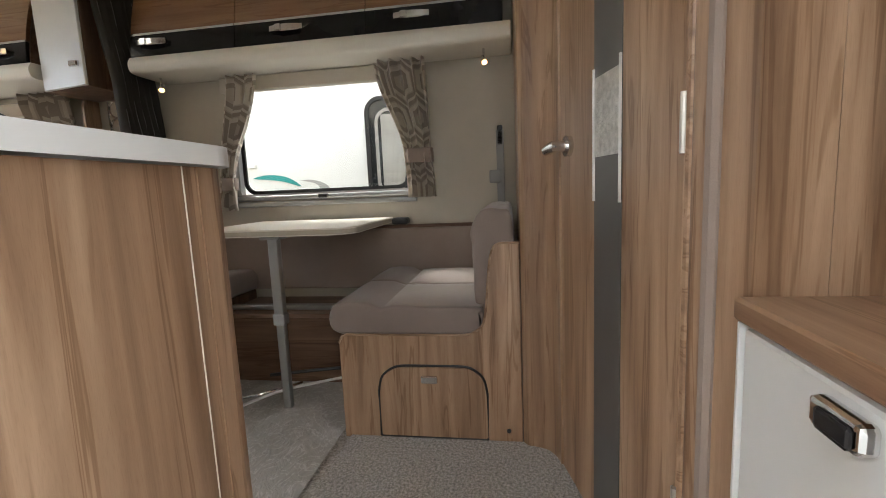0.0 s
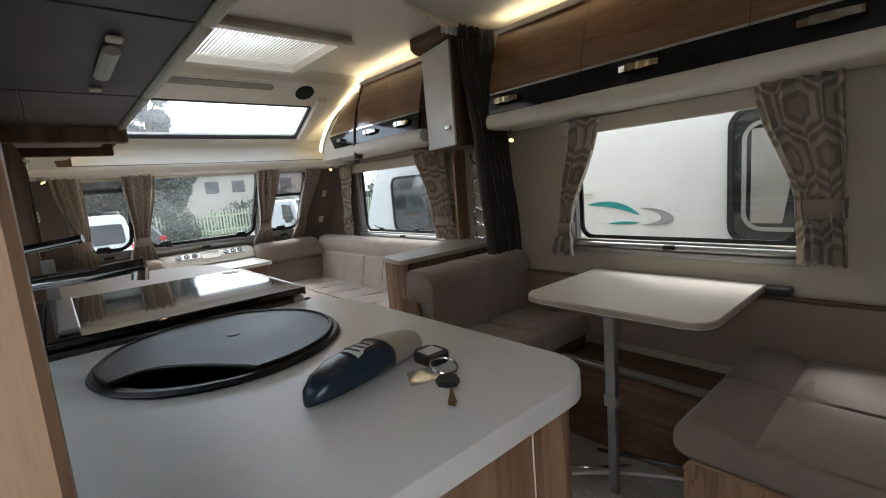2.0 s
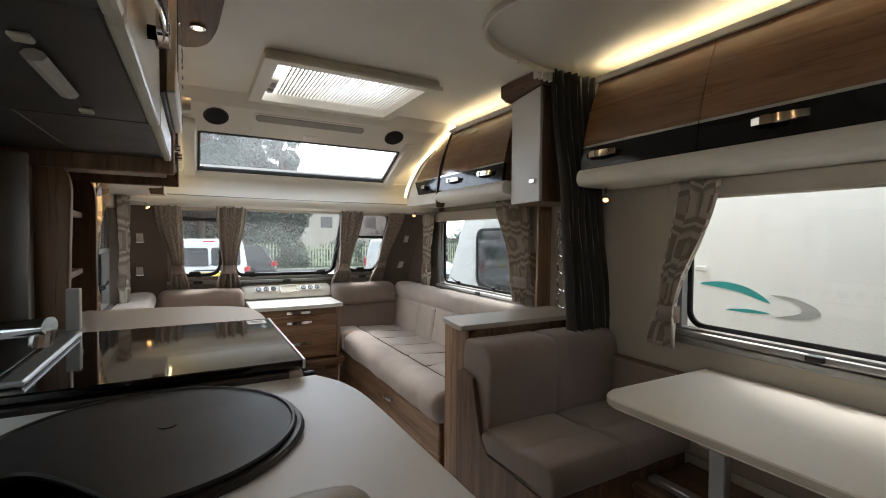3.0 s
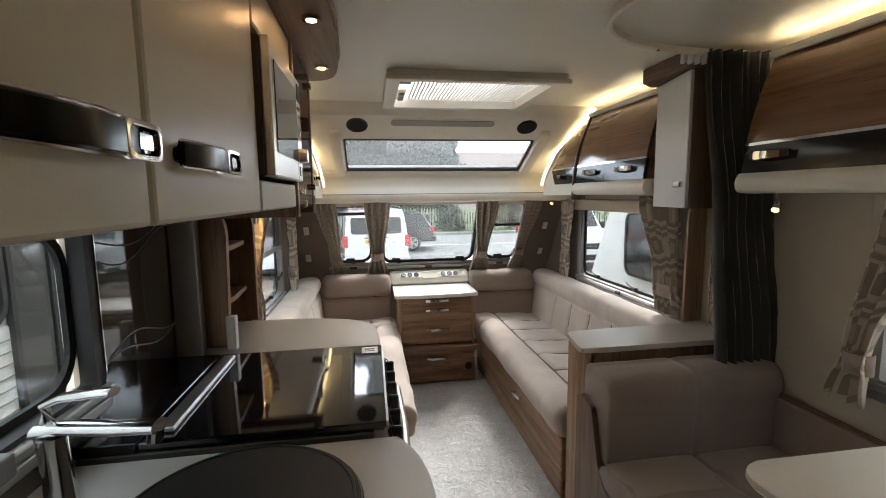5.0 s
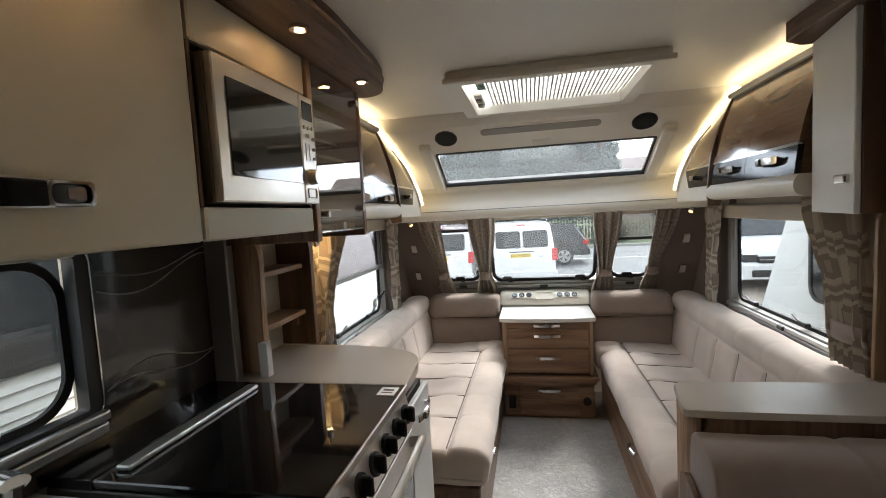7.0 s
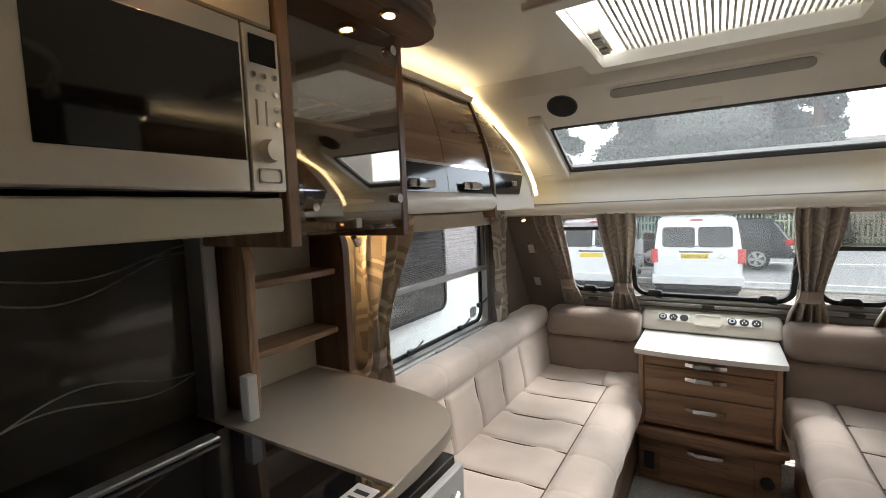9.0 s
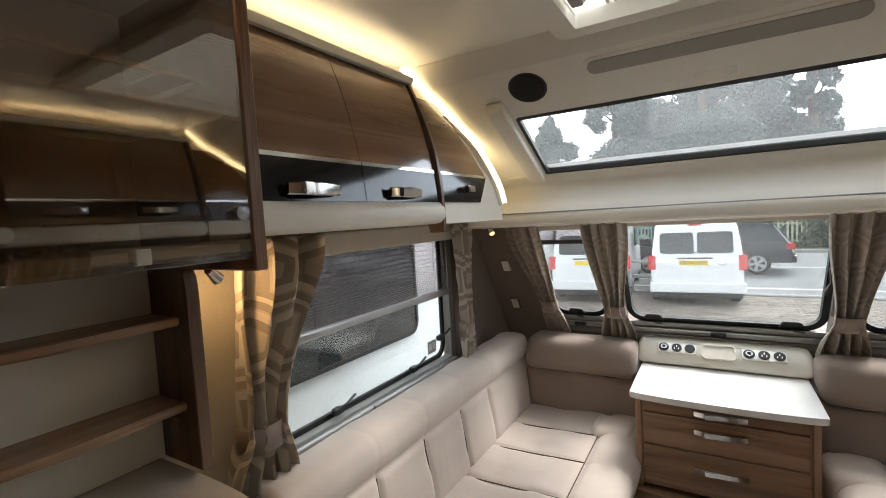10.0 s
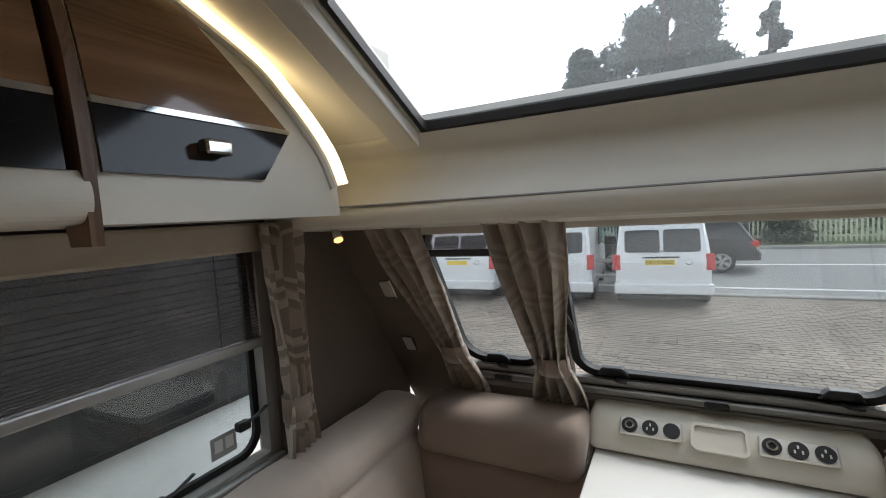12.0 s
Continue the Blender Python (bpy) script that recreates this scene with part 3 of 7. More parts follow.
# ---- windows ----
def side_window(name, s, rect, label, r=0.07, pane=None, surround=None):
    """A hinged acrylic window in a side wall: grey surround, black seal, clear pane, catches."""
    y0, y1, z0, z1 = rect
    e = thing(name, (s * WX, (y0 + y1) / 2, z0), label, "window", kind="structure")
    x = s * WX
    part("window_frame", frame_ring("x", x - s * 0.014, x + s * 0.02, y0 - 0.03, y1 + 0.03, z0 - 0.03, z1 + 0.03, 0.036, 0.03), surround or GREYPLASTIC, e, "plastic surround")
    part("seal", frame_ring("x", x + s * 0.022, x + s * 0.034, y0 + 0.002, y1 - 0.002, z0 + 0.002, z1 - 0.002, 0.02, r), RUBBER, e, "black rubber seal")
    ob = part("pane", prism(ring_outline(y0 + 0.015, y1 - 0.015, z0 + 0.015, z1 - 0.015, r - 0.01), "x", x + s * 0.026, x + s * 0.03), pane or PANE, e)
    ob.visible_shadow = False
    part("window_rail", box(min(x - s * 0.03, x - s * 0.005), max(x - s * 0.03, x - s * 0.005), y0 - 0.03, y1 + 0.03, z0 - 0.028, z0 - 0.004, 0.006, 2), ALU, e, "ribbed grey aluminium blind rail")
    part("window_rail", box(min(x - s * 0.022, x - s * 0.005), max(x - s * 0.022, x - s * 0.005), y0 - 0.03, y1 + 0.03, z0 - 0.06, z0 - 0.034, 0.005, 2), ALU, e, "lower blind rail")
    return e


def catch(parent, c, s, along=1):
    """A black turn catch on a window."""
    c = Vector(c)
    bm = box(c.x - 0.012, c.x + 0.012, c.y - 0.018, c.y + 0.018, c.z - 0.008, c.z + 0.016, 0.004)
    ob = part("window_catch", bm, BLACKPLASTIC, parent, "black window catch")
    part("lever", tube([(c.x - s * 0.008, c.y, c.z + 0.012), (c.x - s * 0.016, c.y + along * 0.03, c.z + 0.02), (c.x - s * 0.014, c.y + along * 0.075, c.z + 0.036)], 0.006, 6, flat=0.6), BLACKPLASTIC, ob)


wk = side_window("window_1", -1, KWIN, "kitchen window with rounded black seal and grey rail", 0.1, None, BLACKPLASTIC)
part("edge_line", frame_ring("x", -WX + 0.0145, -WX + 0.017, KWIN[0] - 0.028, KWIN[1] + 0.028, KWIN[2] - 0.028, KWIN[3] + 0.028, 0.004, 0.05), CHROME, wk, "thin bright edge line")
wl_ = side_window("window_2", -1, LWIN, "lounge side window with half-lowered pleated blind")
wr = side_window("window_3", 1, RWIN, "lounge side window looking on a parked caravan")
wd = side_window("window_4", 1, DWIN, "dinette window looking on a white caravan side", 0.07, CLEARPANE)
for y in (2.06, 2.5):
    catch(wl_, (-WX - 0.005, y, LWIN[2] + 0.024), -1)
catch(wl_, (-WX - 0.005, 2.72, LWIN[2] + 0.1), -1)
for y in (2.1, 2.55):
    catch(wr, (WX + 0.005, y, RWIN[2] + 0.024), 1)
part("blind_grip", box(WX - 0.045, WX - 0.02, 0.3, 0.35, DWIN[2] - 0.024, DWIN[2] - 0.004, 0.005, 2), BLACKPLASTIC, wd, "black blind grip")
part("blind_grip", box(-WX + 0.02, -WX + 0.045, 0.4, 0.45, KWIN[2] - 0.03, KWIN[2] + 0.01, 0.005, 2), GREYPLASTIC, wk, "grey blind grip")
part("blind_grip", box(-WX + 0.02, -WX + 0.04, 2.2, 2.25, LWIN[2] - 0.024, LWIN[2] - 0.004, 0.005, 2), GREYPLASTIC, wl_, "grey blind grip")
part("blind_grip", box(WX - 0.04, WX - 0.02, 2.2, 2.25, RWIN[2] - 0.024, RWIN[2] - 0.004, 0.005, 2), BLACKPLASTIC, wr, "black blind grip")


def blind(name, s, rect, zb, label):
    """A pleated blind drawn down to zb, with a bar along its foot and a case along its top."""
    y0, y1, z0, z1 = rect
    x = s * (WX - 0.006)
    e = thing(name, (x, (y0 + y1) / 2, zb), label, "blind")
    bm, prev = bmesh.new(), None
    n = int((z1 - zb) / 0.012)
    for i in range(n + 1):
        z = z1 - (z1 - zb) * i / n
        d = s * (0.0007 if i % 2 else -0.0007)
        row = [bm.verts.new((x + d, y0, z)), bm.verts.new((x + d, y1, z))]
        if prev:
            bm.faces.new((prev[0], prev[1], row[1], row[0]))
        prev = row
    ob = part("pleats", bm, BLIND, e)
    ob.visible_shadow = False
    bm, z, step = bmesh.new(), zb + 0.004, 0.005
    while z < z1 - 0.02:
        cyl((x, y0, z), (x, y1, z), 0.0011, n=5, bm=bm)
        z, step = z + step, min(0.022, step * 1.09)
    part("pleat_edges", bm, DARKBODY, e, "dark pleat edges, closer towards the bar")
    part("bar", box(x - 0.012, x + 0.012, y0, y1, zb - 0.026, zb, 0.005, 2), ALU, e, "grey aluminium bar")
    for y in (y0 + 0.22, y1 - 0.12):
        part("cord", cyl((x - s * 0.006, y, zb), (x - s * 0.006, y, z1), 0.0012, n=6), BLACKPLASTIC, e)
    return e


lb = part("sticker", box(-WX - 0.0235, -WX - 0.0225, 2.64, 2.71, 0.85, 0.905, 0), GREYDECAL, wl_, "small grey safety sticker on the pane")
part("sticker_bar", box(-WX - 0.0222, -WX - 0.0218, 2.65, 2.672, 0.865, 0.895, 0), PAPER, lb)
part("sticker_bar", box(-WX - 0.0222, -WX - 0.0218, 2.68, 2.702, 0.865, 0.895, 0), PAPER, lb)
blind("pleated_blind", -1, LWIN, 1.125, "half-lowered dark pleated blind in the lounge window")
for s, rect in ((-1, LWIN), (1, RWIN), (1, DWIN)):
    y0, y1 = rect[0] - 0.05, rect[1] + 0.04
    solid("blind_cassette", box(min(s * (WX - 0.045), s * (WX - 0.003)), max(s * (WX - 0.045), s * (WX - 0.003)), y0, y1, rect[3] - 0.05, rect[3] + 0.022, 0.008, 2), BLINDCASE,
          "cream blind cassette above a window", "blind cassette", kind="structure")


def front_window(name, rect, label, r=0.08):
    x0, x1, z0, z1 = rect
    e = thing(name, ((x0 + x1) / 2, front_y(z0), z0), label, "window", kind="structure")
    part("window_frame", shear_front(frame_ring("y", -0.012, 0.02, x0 - 0.02, x1 + 0.02, z0 - 0.02, z1 + 0.02, 0.024, 0.02)), GREYPLASTIC, e, "grey plastic surround")
    part("seal", shear_front(frame_ring("y", 0.012, 0.05, x0 + 0.002, x1 - 0.002, z0 + 0.002, z1 - 0.002, 0.026, r)), RUBBER, e, "black rubber seal")
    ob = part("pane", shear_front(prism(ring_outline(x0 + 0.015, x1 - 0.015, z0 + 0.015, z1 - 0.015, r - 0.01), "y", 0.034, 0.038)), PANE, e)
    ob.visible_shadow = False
    part("window_rail", shear_front(box(x0 - 0.03, x1 + 0.03, -0.034, -0.014, z0 - 0.05, z0 - 0.022, 0.005, 2)), ALU, e, "grey aluminium blind rail")
    part("window_rail", shear_front(box(x0 - 0.03, x1 + 0.03, -0.03, -0.014, z0 - 0.085, z0 - 0.056, 0.005, 2)), GREYPLASTIC, e, "lower grey rail")
    for x in ((x0 + 0.12, x1 - 0.12) if x1 - x0 > 0.5 else ((x0 + x1) / 2 - 0.02,)):
        part("window_catch", shear_front(prism([(x - 0.05, z0 + 0.012), (x + 0.05, z0 + 0.012), (x + 0.03, z0 + 0.046), (x - 0.03, z0 + 0.046)], "y", 0.0, 0.03, 0.004)), BLACKPLASTIC, e, "black window catch")
        part("lever", shear_front(tube([(x, -0.004, z0 + 0.01), (x + 0.012, -0.02, z0 + 0.006), (x + 0.04, -0.02, z0 + 0.004)], 0.006, 6)), BLACKPLASTIC, e)
    for s in (-1, 1):
        xx = x0 + 0.012 if s < 0 else x1 - 0.012
        z = (z0 + z1) / 2 - 0.03
        part("stay_arm", shear_front(tube([(xx, 0.0, z + 0.09), (xx - s * 0.012, -0.02, z + 0.05), (xx - s * 0.004, -0.024, z), (xx - s * 0.02, -0.022, z - 0.05)], 0.008, 6)), BLACKPLASTIC, e, "black window stay")
    part("blind_grip", shear_front(box((x0 + x1) / 2 - 0.03, (x0 + x1) / 2 + 0.03, -0.05, -0.03, z0 - 0.046, z0 - 0.026, 0.004)), BLACKPLASTIC, e, "black blind grip")
    return e


for rect in (CWIN, SWL, SWR):
    solid("blind_cassette", shear_front(box(rect[0] - 0.02, rect[1] + 0.02, -0.036, -0.013, rect[3] - 0.052, rect[3] + 0.004, 0.006, 2)), BLINDCASE, "cream blind cassette above a front window", "blind cassette", kind="structure")
front_window("window_5", CWIN, "wide front window onto the yard")
front_window("window_6", SWL, "narrow front corner window", 0.1)
front_window("window_7", SWR, "narrow front corner window", 0.1)
# blinds drawn a little way at the heads of the front windows
for rect, drop in ((SWL, 0.1), (SWR, 0.21)):
    bm = bmesh.new()
    n = int(drop / 0.012)
    prev = None
    for i in range(n + 1):
        z = rect[3] - drop * i / n
        row = [bm.verts.new((rect[0], (0.003 if i % 2 else -0.003) + 0.004, z)), bm.verts.new((rect[1], (0.003 if i % 2 else -0.003) + 0.004, z))]
        if prev:
            bm.faces.new((prev[0], prev[1], row[1], row[0]))
        prev = row
    e = thing("pleated_blind", ((rect[0] + rect[1]) / 2, front_y(rect[3]), rect[3] - drop), "dark pleated blind gathered at the window head", "blind")
    part("pleats", shear_front(bm), BLIND, e)
    part("bar", shear_front(box(rect[0], rect[1], -0.008, 0.012, rect[3] - drop - 0.022, rect[3] - drop, 0.004)), BLACKPLASTIC, e, "dark bar")


# skylight over the front
def sky_form(bm, lift=0.0):
    k = (1.6 - 1.79) / 0.355
    for v in bm.verts:
        v.co.z += 1.79 + k * (v.co.y - 2.585) + lift
    return bm


e = thing("skylight", (0, 2.74, 1.69), "tinted fixed skylight in a black frame", "skylight", kind="structure")
part("frame", sky_form(frame_ring("z", 0.0, 0.022, SKY[0] - 0.004, SKY[1] + 0.004, SKY[2] - 0.004, SKY[3] + 0.004, 0.016, 0.02)), RUBBER, e, "black rubber frame")
pane = part("pane", sky_form(prism(ring_outline(SKY[0] + 0.02, SKY[1] - 0.02, SKY[2] + 0.02, SKY[3] - 0.02, 0.02), "z", 0.012, 0.016)), SKYPANE, e)
pane.visible_shadow = False
for s in (-1, 1):
    part("side_rail", sky_form(box(*sorted((s * 0.63, s * 0.7)), 2.5, 2.93, -0.03, 0.006, 0.008, 2)), CREAM, e, "cream side rail")

# roof light
e = thing("roof_light", (0.03, 2.0, 1.93), "roof hatch with ribbed white diffuser and cream frame", "roof light", kind="structure")
part("frame", frame_ring("z", 1.93, 1.972, -0.38, 0.44, 1.65, 2.34, 0.06, 0.03), CREAM, e, "cream plastic frame")
part("well", frame_ring("z", 1.965, 2.06, ROOF[0] + 0.002, ROOF[1] - 0.002, ROOF[2] + 0.002, ROOF[3] - 0.002, 0.01, 0.02), CREAM, e)
part("bar", box(-0.385, 0.445, 1.638, 1.664, 1.922, 1.944, 0.006, 2), CREAM, e, "cream front bar")
bm = bmesh.new()
prev = None
for i in range(0, 91):
    x = ROOF[0] + 0.08 + (ROOF[1] - ROOF[0] - 0.1) * i / 90
    z = 1.985 + (0.006 if i % 2 else 0)
    row = [bm.verts.new((x, ROOF[2] + 0.01, z)), bm.verts.new((x, ROOF[3] - 0.02, z))]
    if prev:
        bm.faces.new((prev[0], prev[1], row[1], row[0]))
    prev = row
ob = part("diffuser", bm, milky("ribbed_diffuser"), e, "ribbed clear diffuser")
ob.visible_shadow = False
bm = bmesh.new()
for i in range(34):
    x = ROOF[0] + 0.09 + (ROOF[1] - ROOF[0] - 0.12) * i / 33
    add_box(bm, x, x + 0.007, ROOF[2] + 0.012, ROOF[3] - 0.022, 1.976, 1.984)
part("ribs", bm, DIFFUSER, e, "grey diffuser ribs")
part("catch", box(ROOF[0] + 0.02, ROOF[0] + 0.06, 1.99, 2.2, 1.955, 1.975, 0.006, 2), CREAM, e, "cream slide catches")
for y in (2.04, 2.14):
    part("slide", box(ROOF[0] + 0.025, ROOF[0] + 0.055, y, y + 0.05, 1.945, 1.957, 0.004), GREYPLASTIC, e)

# speakers and lamp lens on the bulkhead
for s in (-1, 1):
    c = Vector((s * 0.53, 2.475, 1.86))
    nrm = Vector((0, -0.62, -1)).normalized()
    e = thing("speaker", c, "round black speaker set in the cream bulkhead", "speaker", "bulkhead speakers")
    part("grille", cyl(c - nrm * 0.01, c + nrm * 0.006, 0.06, 0.056, 32), SPEAKER, e)
    part("rim", cyl(c - nrm * 0.01, c + nrm * 0.003, 0.066, 0.064, 32), BLACKPLASTIC, e)
nrm = Vector((0, -0.72, -0.7))
bm = prism(ring_outline(-0.32, 0.32, -0.024, 0.024, 0.023), "z", -0.004, 0.008)
turn = Matrix.Translation((-0.01, 2.45, 1.875)) @ Matrix.Rotation(radians(180 - 32), 4, "X")
bmesh.ops.transform(bm, matrix=turn, verts=bm.verts)
e = thing("bulkhead_lamp", (0, 2.455, 1.91), "long rounded grey lamp lens on the bulkhead", "lamp")
part("lens", bm, LENSGREY, e)
bm = prism(ring_outline(-0.335, 0.335, -0.036, 0.036, 0.035), "z", -0.006, 0.004)
bmesh.ops.transform(bm, matrix=turn, verts=bm.verts)
part("bezel", bm, CREAM, e)


# ---- lockers and cove lights ----
def lerp(a, b, t):
    return a + (b - a) * t


def locker_face(z):
    """Distance of a locker front from the middle of the van, by height: bowed towards the room."""
    t = max(0.0, (z - 1.42) / 0.5)
    return 0.775 + 0.02 * t + 0.1 * t ** 2.2


def face_strip(s, y0, y1, z0, z1, out=0.0, thick=0.018, n=10, y1b=None, off=0.0):
    """A curved front panel of a locker; y1b: the far end at the lower edge where it is cut on the slant."""
    bm = bmesh.new()
    grid = []
    for i in range(n + 1):
        z = lerp(z0, z1, i / n)
        x = s * (locker_face(z) + off - out)
        ye = y1 if y1b is None else lerp(y1b, y1, i / n)
        grid.append([bm.verts.new((x, y0, z)), bm.verts.new((x, ye, z)), bm.verts.new((x + s * thick, ye, z)), bm.verts.new((x + s * thick, y0, z))])
    for a, b in zip(grid, grid[1:]):
        for k in range(4):
            bm.faces.new((a[k], a[(k + 1) % 4], b[(k + 1) % 4], b[k]))
    bm.faces.new(grid[0][::-1])
    bm.faces.new(grid[-1])
    return bm


def locker(s, y0, y1, label, hand_y, off=0.0):
    """One overhead locker: carcass, glossy flap, black lower band, chrome line and handle."""
    e = thing("overhead_locker", (s * 0.95, (y0 + y1) / 2, 1.44), label, "locker", "overhead lockers")
    g = 0.0015
    inner = [(s * (locker_face(z) + off + 0.02), z) for z in (1.5, 1.6, 1.7, 1.8, 1.9)]
    part("carcass", prism([(s * (WX - 0.002), 1.5)] + inner + [(s * (WX - 0.002), 1.9)], "y", y0, y1), DARKWOOD_ALONG, e)
    flap = part("flap", face_strip(s, y0 + g, y1 - g, 1.602, 1.898, off=off), LOCKER, e, "glossy walnut flap", True)
    band = part("lower_band", face_strip(s, y0 + g, y1 - g, 1.5, 1.596, 0.001, n=4, off=off), BLACKGLOSS, e, "black gloss band", True)
    part("trim_line", face_strip(s, y0 + g, y1 - g, 1.594, 1.604, 0.004, n=2, off=off), CHROME, e, "chrome line")
    hz = 1.556 if s > 0 else 1.526
    handle("handle", e, (s * (locker_face(hz) + off - 0.003), hand_y, hz), (0, s, 0), (-s, 0, 0), 0.15, 0.03)
    return e


def ledge(s, y0, y1, off=0.0):
    """Cream rounded pelmet below a run of lockers."""
    pr = [(s * (p.x + off), p.y) for p in spline([(0.782, 1.5), (0.768, 1.478), (0.768, 1.452), (0.785, 1.432), (0.84, 1.428)], 4)] + [(s * (WX - 0.002), 1.428), (s * (WX - 0.002), 1.5)]
    return solid("locker_pelmet", prism(pr, "y", y0, y1), CREAM, "cream rounded pelmet below the overhead lockers", "pelmet", kind="structure")


DOFF = 0.07
for y0, y1, hy in ((-0.57, 0.0, -0.2), (0.0, 0.6, 0.35), (0.6, 1.12, 1.0)):
    locker(1, y0, y1, "glossy walnut overhead locker above the dinette", hy, DOFF)
ledge(1, -0.6, 1.13, DOFF)
for y0, y1, hy in ((1.6, 1.96, 1.76), (1.96, 2.3, 2.11)):
    locker(1, y0, y1, "glossy walnut overhead locker above the sofa", hy)
ledge(1, 1.58, 2.32)
for y0, y1, hy in ((1.56, 1.925, 1.74), (1.925, 2.28, 2.09)):
    locker(-1, y0, y1, "glossy walnut overhead locker above the sofa", hy)
ledge(-1, 1.56, 2.3)


def end_locker(s, y0):
    """The tapering end locker by the front corner."""
    e = thing("corner_locker", (s * 0.95, y0 + 0.15, 1.44), "tapering glossy walnut corner locker with cream surround", "locker")
    part("flap", face_strip(s, y0 + 0.02, y0 + 0.14, 1.602, 1.86, y1b=y0 + 0.37), LOCKER, e, "glossy walnut flap", True)
    part("lower_band", face_strip(s, y0 + 0.02, y0 + 0.37, 1.5, 1.596, 0.001, n=4, y1b=y0 + 0.29), BLACKGLOSS, e, "black gloss band", True)
    part("trim_line", face_strip(s, y0 + 0.02, y0 + 0.37, 1.594, 1.604, 0.004, n=2), CHROME, e, "chrome line")
    bm = bmesh.new()
    rows = []
    for i in range(15):
        z = lerp(1.428, 1.905, i / 14)
        far = y0 + 0.5 - 0.36 * max(0, (z - 1.5) / 0.4) ** 1.5 if z > 1.5 else y0 + 0.5
        rows.append([(s * (locker_face(max(z, 1.42)) + 0.006), y, z) for y in (y0 + 0.01, far)] + [(s * (WX - 0.002), far + 0.05, z), (s * (WX - 0.002), y0 + 0.01, z)])
    vs = [[bm.verts.new(p) for p in r] for r in rows]
    for a, b in zip(vs, vs[1:]):
        for k in range(4):
            bm.faces.new((a[k], a[(k + 1) % 4], b[(k + 1) % 4], b[k]))
    bm.faces.new(vs[0][::-1])
    bm.faces.new(vs[-1])
    part("surround", bm, CREAM, e, "cream moulded surround")
    bm = box(*sorted((s * 0.755, s * 0.78)), y0 + 0.16, y0 + 0.21, 1.535, 1.56, 0.005, 2)
    part("catch", bm, CHROME, e, "chrome catch")
    # dark curved fin between the lockers
    fin = []
    for i in range(13):
        z = lerp(1.4, 1.93, i / 12)
        fin.append((s * (locker_face(z) - 0.014 + 0.01 * abs(i - 6) / 6), z))
    fin += [(s * (locker_face(1.93) + 0.08), 1.93), (s * (locker_face(1.4) + 0.05), 1.4)]
    part("fin", prism(fin, "y", y0 - 0.007, y0 + 0.009), DARKWOOD, e, "dark walnut dividing fin")
    return e


end_locker(1, 2.32)
end_locker(-1, 2.3)


def cove(s, y0, y1, off=0.0, curl=None):
    """Warm LED tape in the cove above the lockers; a glowing band for the lit gutter curls down at the front corner."""
    e = thing("cove_light", (s * 0.9, (y0 + y1) / 2, 1.92), "warm LED cove light above the lockers", "cove light")
    lip = [(s * (0.868 + off), 1.898), (s * (0.862 + off), 1.918), (s * (0.872 + off), 1.918), (s * (0.9 + off), 1.9)]
    part("lip", prism(lip, "y", y0, y1), CREAM, e, "cream lip")
    part("led_tape", box(*sorted((s * (0.885 + off), s * (0.897 + off))), y0, y1, 1.908, 1.916, 0), LED, e, "glowing LED tape")
    if curl:
        # no lamp: emission on this band stands for light on the cream gutter
        arc = [(s * locker_face(slope(y) - 0.016), y, slope(y) - 0.016) for y in (curl + 0.02, curl + 0.08, curl + 0.14, curl + 0.2)]
        arc += [(s * locker_face(z), curl + 0.516 - 0.36 * max(0, (z - 1.5) / 0.4) ** 1.5, z) for z in (1.74, 1.68, 1.62, 1.56, 1.5)]
        part("led_tape", tube(spline(arc, 6), 0.019, 10, flat=0.45), GUTTERGLOW, e, "glowing band standing for the lit cream gutter", True)
        lip = [(x + s * 0.004, y - 0.03, z - 0.01) for x, y, z in arc[3:]]
        part("lip", tube(spline(lip, 6), 0.012, 8), CREAM, e, "", True)
    return e


cove(1, -0.57, 1.12, DOFF)
cove(1, 1.62, 2.32, 0, 2.32)
cove(-1, 1.57, 2.3, 0, 2.3)


def spot(loc, label="small chrome spot lamp, lit warm", to=None, lens=None):
    """A hanging chrome spot: stalk, cup, lit lens."""
    c = Vector(loc)
    e = thing("spot_lamp", c + Vector((0, 0, 0.05)), label, "spot lamp", "reading spots")
    part("stalk", cyl(c + Vector((0, 0, 0.02)), c + Vector((0, 0, 0.062)), 0.005, n=8), CHROME, e)
    aim = Vector(to or (-0.5 if c.x > 0 else 0.5, -0.25, -0.8)).normalized()
    part("cup", cyl(c - aim * 0.022, c + aim * 0.012, 0.009, 0.015, 16), CHROME, e, "", True)
    part("lens", cyl(c + aim * 0.012, c + aim * 0.015, 0.0115, n=16), lens or BULB, e, "glowing lens")


for p in ((0.945, 1.06, 1.38), (0.945, -0.485, 1.38), (0.89, 2.91, 1.375), (-0.89, 2.91, 1.375)):
    spot(p)
spot((-0.925, 1.585, 1.35), "small chrome spot lamp beside the curtain, lit warm", (-0.3, 0.72, -0.62), BULBWARM)


